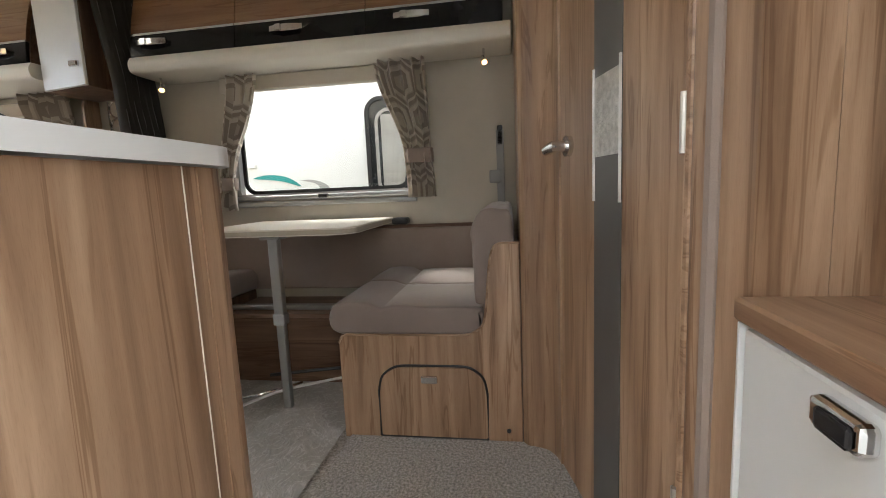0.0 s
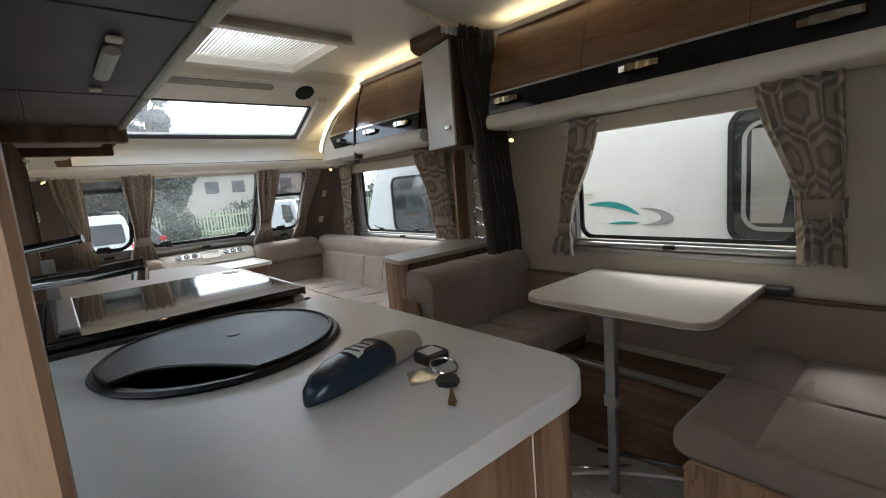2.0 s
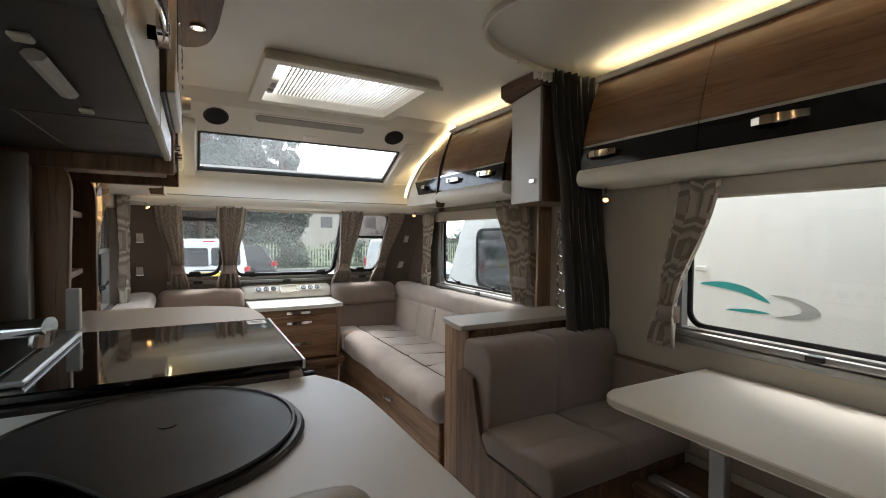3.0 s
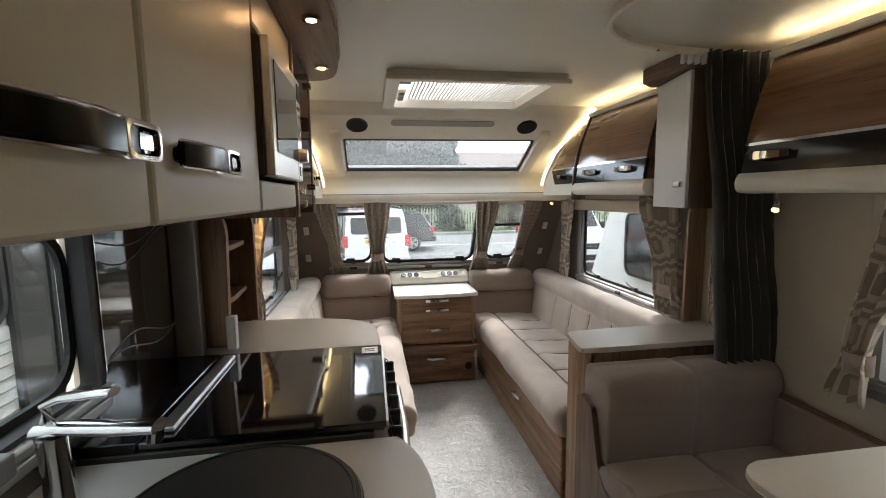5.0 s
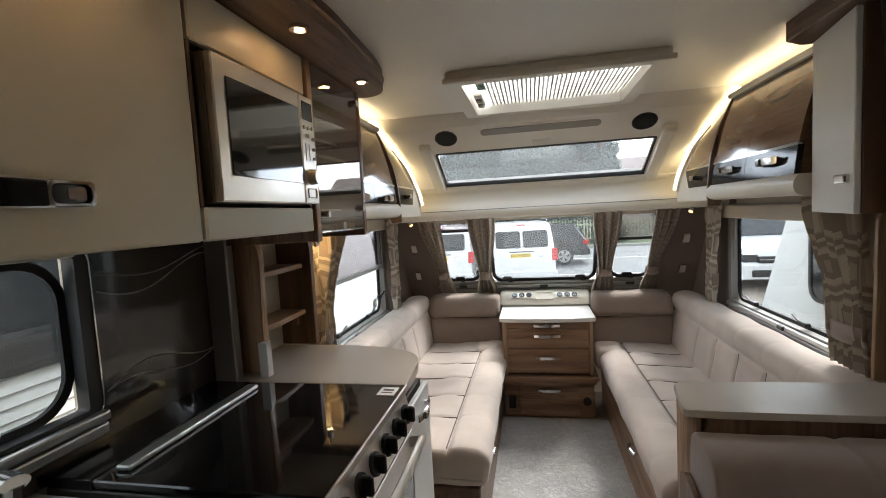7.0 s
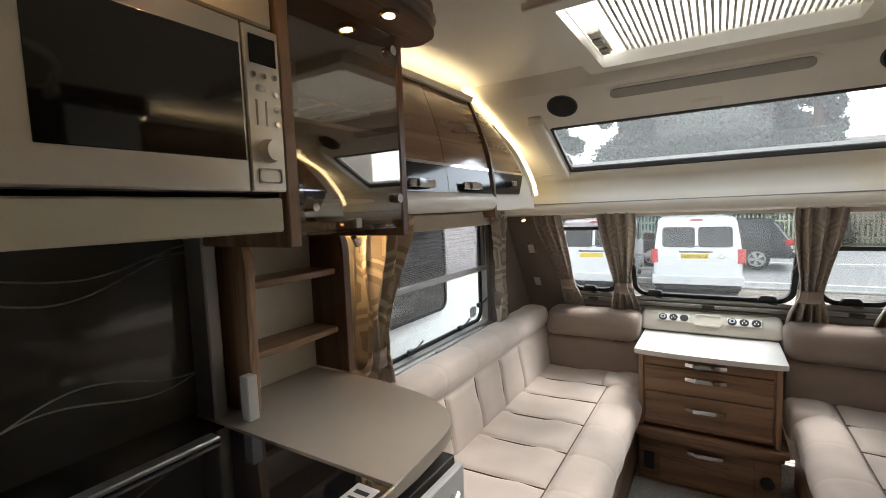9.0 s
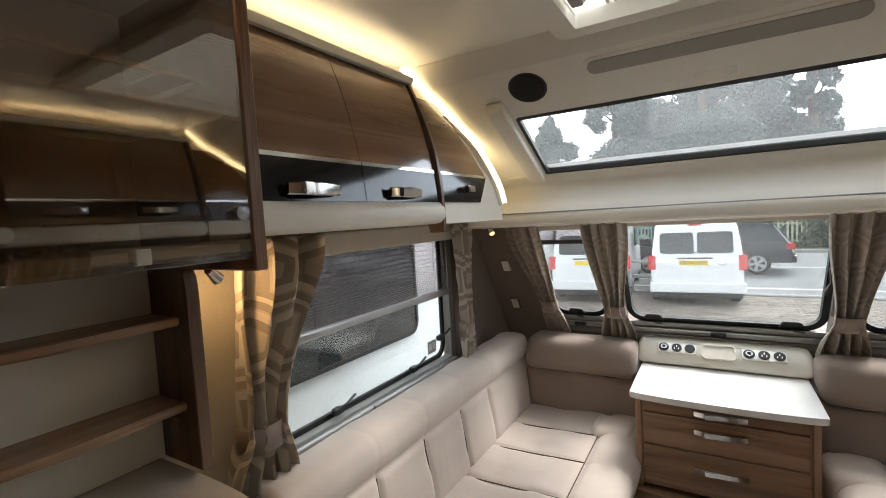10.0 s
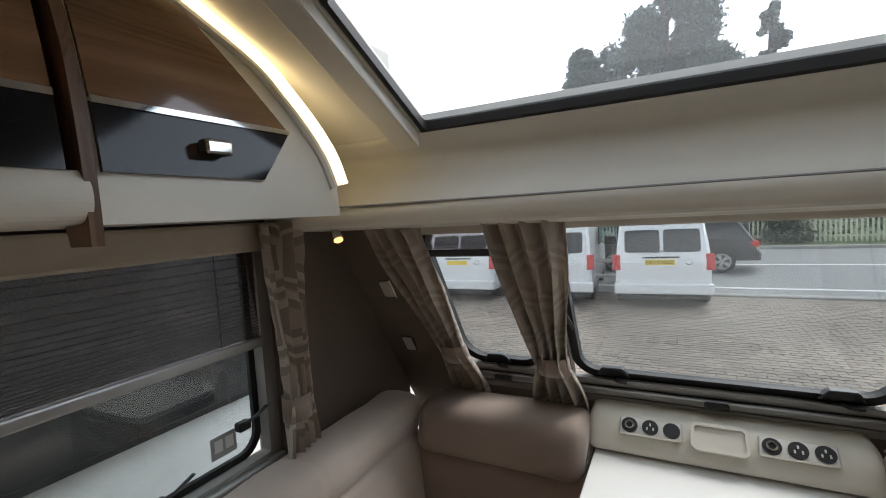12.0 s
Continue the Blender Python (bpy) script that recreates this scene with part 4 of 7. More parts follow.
# ---- lounge ----
def sofa(s, y0, y1, seams):
    """A lounge sofa: timber base, seamed seat cushion with a rolled front, padded back."""
    e = thing("sofa", (s * 0.7, (y0 + y1) / 2, 0), "cream suede sofa with stitched squares along the wall", "sofa")
    xf = 0.345 if s > 0 else 0.285
    # left plinth has its shade put into the colour by the darker walnut
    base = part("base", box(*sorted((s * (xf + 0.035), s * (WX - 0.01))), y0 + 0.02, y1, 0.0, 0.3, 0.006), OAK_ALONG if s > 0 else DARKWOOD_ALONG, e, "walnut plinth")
    handle("handle", base, (s * (xf + 0.033), (2.153 if s > 0 else 2.1), 0.24), (0, s, 0), (-s, 0, 0), 0.11, 0.02)
    pr = spline([(xf, 0.36), (xf - 0.004, 0.42), (xf + 0.03, 0.462), (xf + 0.1, 0.475), (xf + 0.17, 0.468), (xf + 0.3, 0.462), (xf + 0.46, 0.452), (0.86, 0.45), (0.87, 0.34), (0.7, 0.305), (0.5, 0.305), (xf + 0.03, 0.31)], 6, True)
    pr = [(s * p.x, p.y) for p in pr]
    part("seat_cushion", sweep_y(pr, y0, y1, 70, seams, ((s * (xf + 0.17), 0.468), (s * (xf + 0.175), 0.468)), 0.009, 0.011, 0.035, 0.009, behind=xf + 0.15), SOFA, e, "cream suede seat cushion", True)
    for q in seams:
        part("piping", tube([(s * x, q, z) for x, z in ((xf + 0.17, 0.46), (xf + 0.26, 0.4565), (xf + 0.36, 0.451), (0.84, 0.445))], 0.0026, 6), SEAM, e)
    part("piping", tube([(s * (xf + 0.172), lerp(y0 + 0.03, y1 - 0.03, i / 30), 0.46) for i in range(31)], 0.0026, 6), SEAM, e)
    # back
    bk = spline([(0.845, 0.44), (0.855, 0.55), (0.875, 0.66), (0.88, 0.7), (0.865, 0.755), (0.89, 0.805), (0.97, 0.815), (1.04, 0.79), (1.066, 0.72), (1.066, 0.5), (1.0, 0.42), (0.9, 0.41)], 6, True)
    bk = [(s * p.x, p.y) for p in bk]
    part("backrest", sweep_y(bk, y0 + 0.02, y1 + 0.03, 70, [2.78] + [q + 0.05 for q in seams if q < 2.6], ((s * 0.878, 0.69),), 0.01, 0.011, 0.03, 0.006, 0.7), SOFA, e, "cream suede back cushion", True)
    for q in [q + 0.05 for q in seams if q < 2.9]:
        part("piping", tube([(s * x, q, z) for x, z in ((0.862, 0.5), (0.866, 0.55), (0.882, 0.64), (0.887, 0.68))], 0.0026, 6), SEAM, e)
    return e


SEAMS = [1.7, 1.96, 2.22, 2.48, 2.74, 2.98]
sofa(1, 1.52, 3.24, SEAMS)
sofa(-1, 1.65, 3.24, SEAMS[1:])


def bolster(s):
    """Padded taupe bolster across a front corner, with a flat panel below."""
    e = thing("bolster", (s * 0.58, 3.2, 0.45), "taupe suede bolster in the front corner", "bolster")
    pr = spline([(3.13, 0.66), (3.125, 0.74), (3.16, 0.8), (3.24, 0.812), (3.32, 0.8), (3.35, 0.7), (3.3, 0.64)], 6, True)
    bm = swap_xy(sweep_y([(p.x, p.y) for p in pr], *sorted((s * 0.325, s * 0.86)), 24, (), (), 0.01, 0.01, 0.05, 0.006))
    part("roll", bm, SOFABACK, e, "", True)
    pr = spline([(3.165, 0.42), (3.155, 0.55), (3.16, 0.65), (3.3, 0.66), (3.34, 0.5), (3.3, 0.4)], 6, True)
    bm = swap_xy(sweep_y([(p.x, p.y) for p in pr], *sorted((s * 0.33, s * 0.86)), 16, (), (), 0.01, 0.01, 0.012, 0.003))
    part("panel", bm, SOFABACK, e, "", True)
    part("tab", box(*sorted((s * 0.4, s * 0.47)), 3.148, 3.157, 0.648, 0.66, 0.003), BLACKPLASTIC, e, "black pull tab")
    # seat corner beside the chest
    pr = spline([(2.93, 0.34), (2.92, 0.43), (2.95, 0.478), (3.03, 0.488), (3.12, 0.475), (3.15, 0.4), (3.1, 0.32)], 6, True)
    bm = swap_xy(sweep_y([(p.x, p.y) for p in pr], *sorted((s * 0.318, s * 0.5)), 12, (), (), 0.01, 0.01, 0.04, 0.005))
    part("corner_pad", bm, SOFA, e, "cream corner pad", True)
    e.location.y += 0.05


bolster(1)
bolster(-1)


def chest():
    e = thing("chest_of_drawers", (0, 3.0, 0), "walnut chest of drawers with white top and chrome handles", "chest of drawers")
    part("carcass", box(-0.29, 0.29, 2.885, 3.3, 0.33, 0.685, 0.003), OAK, e)
    part("carcass", box(-0.3, 0.3, 2.94, 3.3, 0.0, 0.26, 0.003), OAK_ACROSS, e)
    bow = [(-0.312, 3.3), (0.312, 3.3)] + [(0.312 * math.cos(math.pi * i / 24), 2.868 - 0.028 * math.sin(math.pi * i / 24)) for i in range(25)]
    part("top", prism(bow, "z", 0.688, 0.712, 0.003), WORKTOP, e, "white laminate top")
    bow2 = [(-0.325, 3.2), (0.325, 3.2)] + [(0.325 * math.cos(math.pi * i / 24), 2.87 - 0.03 * math.sin(math.pi * i / 24)) for i in range(25)]
    part("shelf_lip", prism(bow2, "z", 0.285, 0.312, 0.003), OAK_ACROSS, e, "walnut lip")
    part("shelf_lip", prism([(x * 0.95, y + 0.02) for x, y in bow2], "z", 0.255, 0.284, 0.003), OAK_ACROSS, e)
    for z0, z1 in ((0.64, 0.683), (0.508, 0.634), (0.345, 0.502)):
        d = part("drawer", box(-0.262, 0.262, 2.872, 2.886, z0, z1, 0.002), OAK_ACROSS, e, "walnut drawer front")
        handle("handle", d, (0.0, 2.872, (z0 + z1) / 2 + (0.02 if z1 - z0 > 0.1 else 0)), (-1, 0, 0), (0, -1, 0), 0.17, 0.024)
    d = part("drawer", box(-0.2, 0.2, 2.925, 2.939, 0.02, 0.245, 0.002), OAK_ACROSS, e, "walnut drawer front")
    handle("handle", d, (0, 2.925, 0.2), (-1, 0, 0), (0, -1, 0), 0.15, 0.022)
    part("heater_vent", cyl((0.25, 2.94, 0.12), (0.25, 2.93, 0.12), 0.028, n=20), BLACKPLASTIC, e, "small round black vent")
    part("socket", box(-0.275, -0.225, 2.928, 2.94, 0.06, 0.15, 0.003), BLACKPLASTIC, e, "dark socket plate")
    for s in (-1, 1):
        part("side", box(*sorted((s * 0.27, s * 0.292)), 2.875, 3.28, 0.32, 0.687, 0.002), OAK, e)
    e.location.y += 0.038


chest()

# socket panel behind the chest
e = PANEL = thing("socket_panel", (0, 3.27, 0.71), "cream moulded panel with sockets and a tray below the window", "socket panel")
pr = [(p.x, p.y) for p in spline([(3.235, 0.716), (3.24, 0.76), (3.285, 0.8), (3.35, 0.81), (3.42, 0.8), (3.42, 0.72)], 5, True)]
part("moulding", swap_xy(sweep_y(pr, -0.335, 0.335, 20, (), (), 0, 0.01, 0.03)), CREAM, e, "", True)
tilt = Matrix.Translation((0, 3.262, 0.782)) @ Matrix.Rotation(radians(41), 4, "X")


def tilted(bm):
    bmesh.ops.transform(bm, matrix=tilt, verts=bm.verts)
    return bm


part("tray", tilted(prism(ring_outline(-0.06, 0.06, -0.034, 0.03, 0.012), "z", 0.002, 0.008)), CREAM, e, "recessed tray")
part("tray_rim", tilted(frame_ring("z", 0.004, 0.014, -0.066, 0.066, -0.04, 0.036, 0.008, 0.018)), CREAM, e)
for s in (-1, 1):
    pl = part("plate", tilted(box(*sorted((s * 0.085, s * 0.245)), -0.026, 0.026, 0.003, 0.012, 0.003)), STEEL, e, "brushed steel plate")
    for k in range(3):
        x = s * (0.112 + 0.053 * k)
        rim = part("socket", tilted(cyl((x, 0, 0.011), (x, 0, 0.016), 0.021, n=20)), BLACKPLASTIC, pl, "round black socket")
        if (s < 0 and k == 2) or (s > 0 and k == 0):
            part("ring", tilted(frame_ring("z", 0.015, 0.019, x - 0.013, x + 0.013, -0.013, 0.013, 0.005, 0.0129)), CHROME, pl)
        elif s > 0 or k == 1:
            for dx, dy in ((0, 0.007), (-0.008, -0.005), (0.008, -0.005)):
                part("pin_slot", tilted(box(x + dx - 0.002, x + dx + 0.002, dy - 0.004, dy + 0.004, 0.0155, 0.0175, 0)), STEEL, pl)

PANEL.location.y += 0.055
# light switches and sockets on the front corners
for s in (-1, 1):
    for x, z in ((0.955, 1.177), (0.969, 0.95)):
        e = thing("wall_switch", (s * x, front_y(z), z), "small cream wall switch in a chrome surround", "switch")
        part("surround", shear_front(box(*sorted((s * (x - 0.024), s * (x + 0.024))), -0.008, 0.0, z - 0.034, z + 0.034, 0.004)), CHROME, e)
        part("rocker", shear_front(box(*sorted((s * (x - 0.019), s * (x + 0.019))), -0.014, -0.007, z - 0.028, z + 0.028, 0.003)), CREAM, e)


# ---- curtains ----
def curtain(label, place, c_top, w_top, c_tie, w_tie, c_bot, w_bot, z_top, z_tie, z_bot, material, folds=6, amp=0.02, tied=True, name="curtain", group="window curtains"):
    """A gathered curtain. place(s, d, z) gives the world place of a point s along the wall, d out from it, at height z."""
    bm = bmesh.new()
    nu, nv = folds * 8, 30
    rows = []
    for j in range(nv + 1):
        t = j / nv
        z = lerp(z_top, z_bot, t)
        k = (z_top - z_tie) / (z_top - z_bot)
        if t < k:
            u = t / k
            f = u * u * (3 - 2 * u)
            c, w = lerp(c_top, c_tie, f), lerp(w_top, w_tie, f ** 1.2)
        else:
            u = (t - k) / (1 - k)
            f = math.sin(u * math.pi / 2)
            c, w = lerp(c_tie, c_bot, f), lerp(w_tie, w_bot, f)
        row = []
        for i in range(nu + 1):
            a = i / nu
            ph = 2 * math.pi * folds * a + 0.8 * math.sin(5 * a + 3 * t)
            d = 0.03 + 1.5 * amp * math.sin(ph) * (0.75 + 0.4 * noise.noise(Vector((a * 4, t * 3, c_top)))) + 0.006 * noise.noise(Vector((a * 14, t * 12, 2)))
            if t < 0.04:
                d += 0.006 * math.sin(ph * 2.3)
            row.append(bm.verts.new(place(c + (a - 0.5) * w + 0.004 * math.cos(ph), d, z)))
        rows.append(row)
    uv = bm.loops.layers.uv.new("cloth")
    cloth = max(w_top, w_bot) * 1.7
    for j, (a, b) in enumerate(zip(rows, rows[1:])):
        for i in range(nu):
            fc = bm.faces.new((a[i], a[i + 1], b[i + 1], b[i]))
            for lp, (du, dv) in zip(fc.loops, ((0, 0), (1, 0), (1, 1), (0, 1))):
                lp[uv].uv = ((i + du) / nu * cloth, lerp(z_top, z_bot, (j + dv) / nv))
    e = thing(name, place(c_bot, 0.02, z_bot), label, "curtain", group)
    ob = part("drape", bm, material, e, "", True)
    ob.modifiers.new("thickness", "SOLIDIFY").thickness = 0.002
    if tied:
        bm = bmesh.new()
        n = 24
        loops = []
        for z in (z_tie + 0.032, z_tie - 0.032):
            loops.append([bm.verts.new(place(c_tie + (w_tie / 2 + 0.006) * math.cos(2 * math.pi * i / n), 0.025 + (amp + 0.013) * math.sin(2 * math.pi * i / n), z)) for i in range(n)])
        for i in range(n):
            bm.faces.new((loops[0][i], loops[0][(i + 1) % n], loops[1][(i + 1) % n], loops[1][i]))
        tb = part("tie_band", bm, SOFABACK, e, "plain taupe tie band", True)
        tb.modifiers.new("thickness", "SOLIDIFY").thickness = 0.004
    return e


def on_left(s, d, z):
    return (-WX + 0.05 + d, s, z)


def on_right(s, d, z):
    return (WX - 0.05 - d, s, z)


def on_front(s, d, z):
    return (s, front_y(z) - 0.05 - d, z)


SIDECUR = "taupe lattice-patterned curtain tied back beside a window"
curtain(SIDECUR, on_left, 1.82, 0.3, 1.715, 0.11, 1.7, 0.2, 1.42, 0.93, 0.79, CURTAIN_Y, 4, 0.04)
curtain(SIDECUR, on_left, 2.82, 0.14, 2.83, 0.075, 2.83, 0.11, 1.42, 0.93, 0.8, CURTAIN_Y, 4)
curtain(SIDECUR, on_right, 1.78, 0.3, 1.68, 0.2, 1.66, 0.2, 1.42, 0.95, 0.83, CURTAIN_Y, 6, 0.026)
curtain(SIDECUR, on_right, 2.87, 0.16, 2.91, 0.08, 2.91, 0.12, 1.4, 0.95, 0.8, CURTAIN_Y, 4)
curtain(SIDECUR, on_right, 0.68, 0.17, 0.79, 0.07, 0.81, 0.12, 1.42, 0.91, 0.78, CURTAIN_Y, 4)
curtain(SIDECUR, on_right, -0.1, 0.24, -0.172, 0.125, -0.185, 0.13, 1.44, 1.0, 0.81, CURTAIN_Y, 5, 0.026)
for s in (-1, 1):
    curtain("taupe striped curtain tied back at the front corner", on_front, s * 0.79, 0.15, s * 0.745, 0.075, s * 0.73, 0.12, 1.4, 0.96, 0.79, CURTAIN_X, 4, 0.028)
    curtain("taupe striped curtain tied back between the front windows", on_front, s * 0.42, 0.19, s * 0.425, 0.09, s * 0.425, 0.17, 1.4, 0.95, 0.79, CURTAIN_X, 4, 0.03)

# dark dividing curtain, gathered beside the hanging cupboard
def divide(s, d, z):
    return (1.05 - s, 1.2 + d - 0.02 - 0.05 * max(0.0, (1.6 - z) / 0.9), z)


curtain("dark grey dividing curtain gathered beside the hanging cupboard", divide, 0.165, 0.26, 0.11, 0.24, 0.07, 0.27, 1.945, 1.3, 0.74, DARKCLOTH, 7, 0.024, False, "dividing_curtain", "dividing curtain")
e = thing("curtain_track", (0.5, 1.1, 1.95), "white curved curtain track on the ceiling", "curtain track")
part("rail", tube(spline([(0.96, 1.24, 1.948), (0.75, 1.235, 1.948), (0.58, 1.2, 1.948), (0.4, 1.135, 1.948), (0.28, 1.03, 1.948), (0.24, 0.88, 1.948), (0.29, 0.7, 1.948), (0.42, 0.52, 1.948), (0.62, 0.4, 1.948), (0.86, 0.34, 1.948)], 8), 0.012, 8, flat=1.3), CREAM, e, "", True)
for i in range(9):
    x = 0.68 + 0.028 * i
    part("glider", box(x, x + 0.012, 1.222, 1.246, 1.905, 1.945, 0.003), WORKEDGE, e, "white glider")
for y in (1.2,):
    part("screw", cyl((0.55, 1.185, 1.93), (0.55, 1.185, 1.936), 0.006, n=8), CHROME, e)


# ---- hanging cupboard and divider ----
e = thing("hanging_cupboard", (0.92, 1.42, 1.37), "narrow hanging cupboard with a white door and walnut sides", "cupboard")
A, B = Vector((0.758, 1.275)), Vector((0.815, 1.572))
part("body", prism([(A.x + 0.012, A.y), (B.x + 0.012, B.y), (WX - 0.003, B.y), (WX - 0.003, A.y)], "z", 1.372, 1.905, 0.002), DARKWOOD, e, "dark walnut body")
d = part("door", prism([(A.x - 0.006, A.y + 0.002), (B.x - 0.006, B.y - 0.01), (B.x + 0.011, B.y - 0.01), (A.x + 0.011, A.y + 0.002)], "z", 1.374, 1.9, 0.003), WHITEDOOR, e, "white door")
k = part("knob", box(0.743, 0.762, 1.3, 1.345, 1.455, 1.48, 0.005, 2), CHROME, d, "chrome push knob")
part("cornice", prism([(A.x - 0.03, A.y - 0.01), (A.x - 0.03, B.y - 0.02), (B.x - 0.02, B.y + 0.03), (WX - 0.003, B.y + 0.03), (WX - 0.003, A.y - 0.01)], "z", 1.907, 1.968, 0.004), DARKWOOD_ALONG, e, "dark walnut cornice")

e = thing("divider", (0.72, 1.4, 0), "walnut divider with a taupe shelf top between sofa and dinette", "divider")
top = [(0.35, 1.286), (0.342, 1.296), (0.345, 1.33), (0.372, 1.49), (0.385, 1.505), (0.42, 1.51), (WX - 0.003, 1.53), (WX - 0.003, 1.282), (0.45, 1.282)]
part("top", prism(top, "z", 0.806, 0.828, 0.003), SHELFTOP, e, "taupe laminate shelf top")
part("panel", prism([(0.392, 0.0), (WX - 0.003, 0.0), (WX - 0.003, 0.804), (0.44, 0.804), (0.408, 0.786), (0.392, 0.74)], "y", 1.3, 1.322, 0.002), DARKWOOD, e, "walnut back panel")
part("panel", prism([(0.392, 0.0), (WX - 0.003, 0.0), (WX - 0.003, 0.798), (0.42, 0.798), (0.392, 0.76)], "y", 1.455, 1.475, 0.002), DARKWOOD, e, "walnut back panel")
part("end_post", prism([(1.298, 0.0), (1.48, 0.0), (1.48, 0.804), (1.298, 0.804)], "x", 0.376, 0.391, 0.002), OAK, e, "pale walnut end post")
part("upright", prism([(WX - 0.1, 0.83), (WX - 0.003, 0.83), (WX - 0.003, 1.37), (WX - 0.08, 1.37), (WX - 0.095, 1.34)], "y", 1.54, 1.556, 0.002), OAK, e, "pale upright to the cupboard")
e = thing("ring_screen", (1.035, 1.4, 0.83), "narrow screen of stacked chrome rings behind the dark curtain", "screen")
for y in (1.355, 1.455):
    part("stile", cyl((1.035, y, 0.829), (1.035, y, 1.36), 0.004, n=8), CHROME, e)
for k in range(6):
    cz = 0.88 + 0.088 * k
    part("ring", tube([(1.035, 1.405 + 0.042 * math.cos(radians(a)), cz + 0.042 * math.sin(radians(a))) for a in range(0, 361, 15)], 0.005, 6), CHROME, e, "chrome ring", True)


# ---- dinette ----
def dinette_seat(facing, y_back, y_front, label, top=0.772, deep=0.1, side=0.365):
    """A dinette bench; facing +1 looks forward. y_back, y_front: ends of the seat cushion."""
    e = thing("dinette_bench", (0.7, (y_back + y_front) / 2, 0), label, "bench seat", "dinette seats")
    f = facing
    pr = spline([(y_back, 0.385), (y_back + f * 0.03, 0.368), (y_front - f * 0.09, 0.368), (y_front - f * 0.02, 0.37), (y_front + f * 0.012, 0.4), (y_front, 0.46), (y_front - f * 0.06, 0.478), (y_front - f * 0.3, 0.462), (y_back + f * 0.03, 0.457), (y_back, 0.44)], 6, True)
    bm = swap_xy(sweep_y([(p.x, p.y) for p in pr], 0.33, 1.06, 40, (0.7,), ((y_front - f * 0.17, 0.47), (y_front - f * 0.175, 0.47)), 0.008, 0.01, 0.012, 0.004))
    part("seat_cushion", bm, DINETTE, e, "taupe velour seat cushion", True)
    for yy0, yy1 in (sorted((y_front - f * 0.18, y_back - f * 0.0)),):
        for xa, xb in ((0.345, 0.69), (0.71, 1.05)):
            bm = bmesh.new()
            bmesh.ops.create_grid(bm, x_segments=14, y_segments=14, size=0.5)
            for v in bm.verts:
                puff = (1 - (2 * v.co.x) ** 4) * (1 - (2 * v.co.y) ** 4)
                v.co = Vector((lerp(xa, xb, v.co.x + 0.5), lerp(yy0, yy1, v.co.y + 0.5), 0.462 + 0.012 * puff))
            part("seat_panel", bm, DINETTELIGHT, e, "lighter velour panel", True)
    yb = y_back
    pr = spline([(yb + f * 0.02, 0.45), (yb + f * 0.03, 0.6), (yb + f * 0.035, top - 0.072), (yb + f * 0.0, top - 0.007), (yb - f * deep * 0.6, top), (yb - f * deep, top - 0.032), (yb - f * deep, 0.5), (yb - f * 0.05, 0.43)], 6, True)
    bm = swap_xy(sweep_y([(p.x, p.y) for p in pr], side, 1.06, 40, (0.7,), ((yb + f * 0.033, 0.66),), 0.006, 0.014, 0.013, 0.003))
    part("backrest", bm, DINETTE, e, "taupe velour back cushion", True)
    return e


aft = dinette_seat(1, -0.49, 0.02, "taupe velour dinette bench with walnut storage base")
pts = [(0.0, 0.0), (0.0, 0.34), (-0.012, 0.362), (-0.03, 0.37), (-0.42, 0.37)] + [(p.x, p.y) for p in spline([(-0.45, 0.375), (-0.485, 0.4), (-0.5, 0.45), (-0.515, 0.6), (-0.53, 0.655), (-0.555, 0.668)], 5)] + [(-0.61, 0.668), (-0.61, 0.0)]
part("side_panel", prism(pts, "x", 0.327, 0.345, 0.002), OAK, aft, "walnut side panel with a scooped arm")
arch = [(-0.13, 0.012), (-0.13, 0.17)] + [(p.x, p.y) for p in spline([(-0.13, 0.17), (-0.145, 0.225), (-0.19, 0.258), (-0.24, 0.264)], 5)][1:] + [(-0.4, 0.264)] + [(p.x, p.y) for p in spline([(-0.4, 0.264), (-0.445, 0.258), (-0.485, 0.225), (-0.498, 0.17)], 5)] + [(-0.498, 0.012)]
flap = part("hatch", prism([(y * 0.97 - 0.0095, z * 0.975) for y, z in arch], "x", 0.3235, 0.3265), OAK, aft, "arched walnut hatch")
part("hatch_trim", tube([(0.326, y, z) for y, z in arch + arch[:1]], 0.0042, 6), BLACKPLASTIC, aft, "dark hatch edge")
part("hatch_catch", box(0.312, 0.324, -0.335, -0.28, 0.206, 0.232, 0.004, 2), CHROME, flap, "chrome catch")
part("end_board", box(0.346, 1.06, -0.022, -0.003, 0.0, 0.366, 0.002), DARKWOOD, aft, "walnut end board")
part("edge_strip", tube([(0.324, y, z) for y, z in pts[1:-1]], 0.004, 6), OAK_ALONG, aft, "pale edging")
part("screw", cyl((0.327, -0.565, 0.045), (0.322, -0.565, 0.045), 0.007, n=10), BLACKPLASTIC, aft)

fore = dinette_seat(-1, 1.11, 0.72, "taupe velour dinette bench facing aft", 0.782, 0.16, 0.35)
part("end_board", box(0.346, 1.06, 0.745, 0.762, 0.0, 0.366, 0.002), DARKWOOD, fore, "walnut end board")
# darker than the aft bench's panel: shade carried by the wood colour
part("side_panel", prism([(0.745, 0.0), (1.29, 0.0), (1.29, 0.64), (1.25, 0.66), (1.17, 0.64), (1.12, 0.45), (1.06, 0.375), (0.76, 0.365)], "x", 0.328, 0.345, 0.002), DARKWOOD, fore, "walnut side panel")

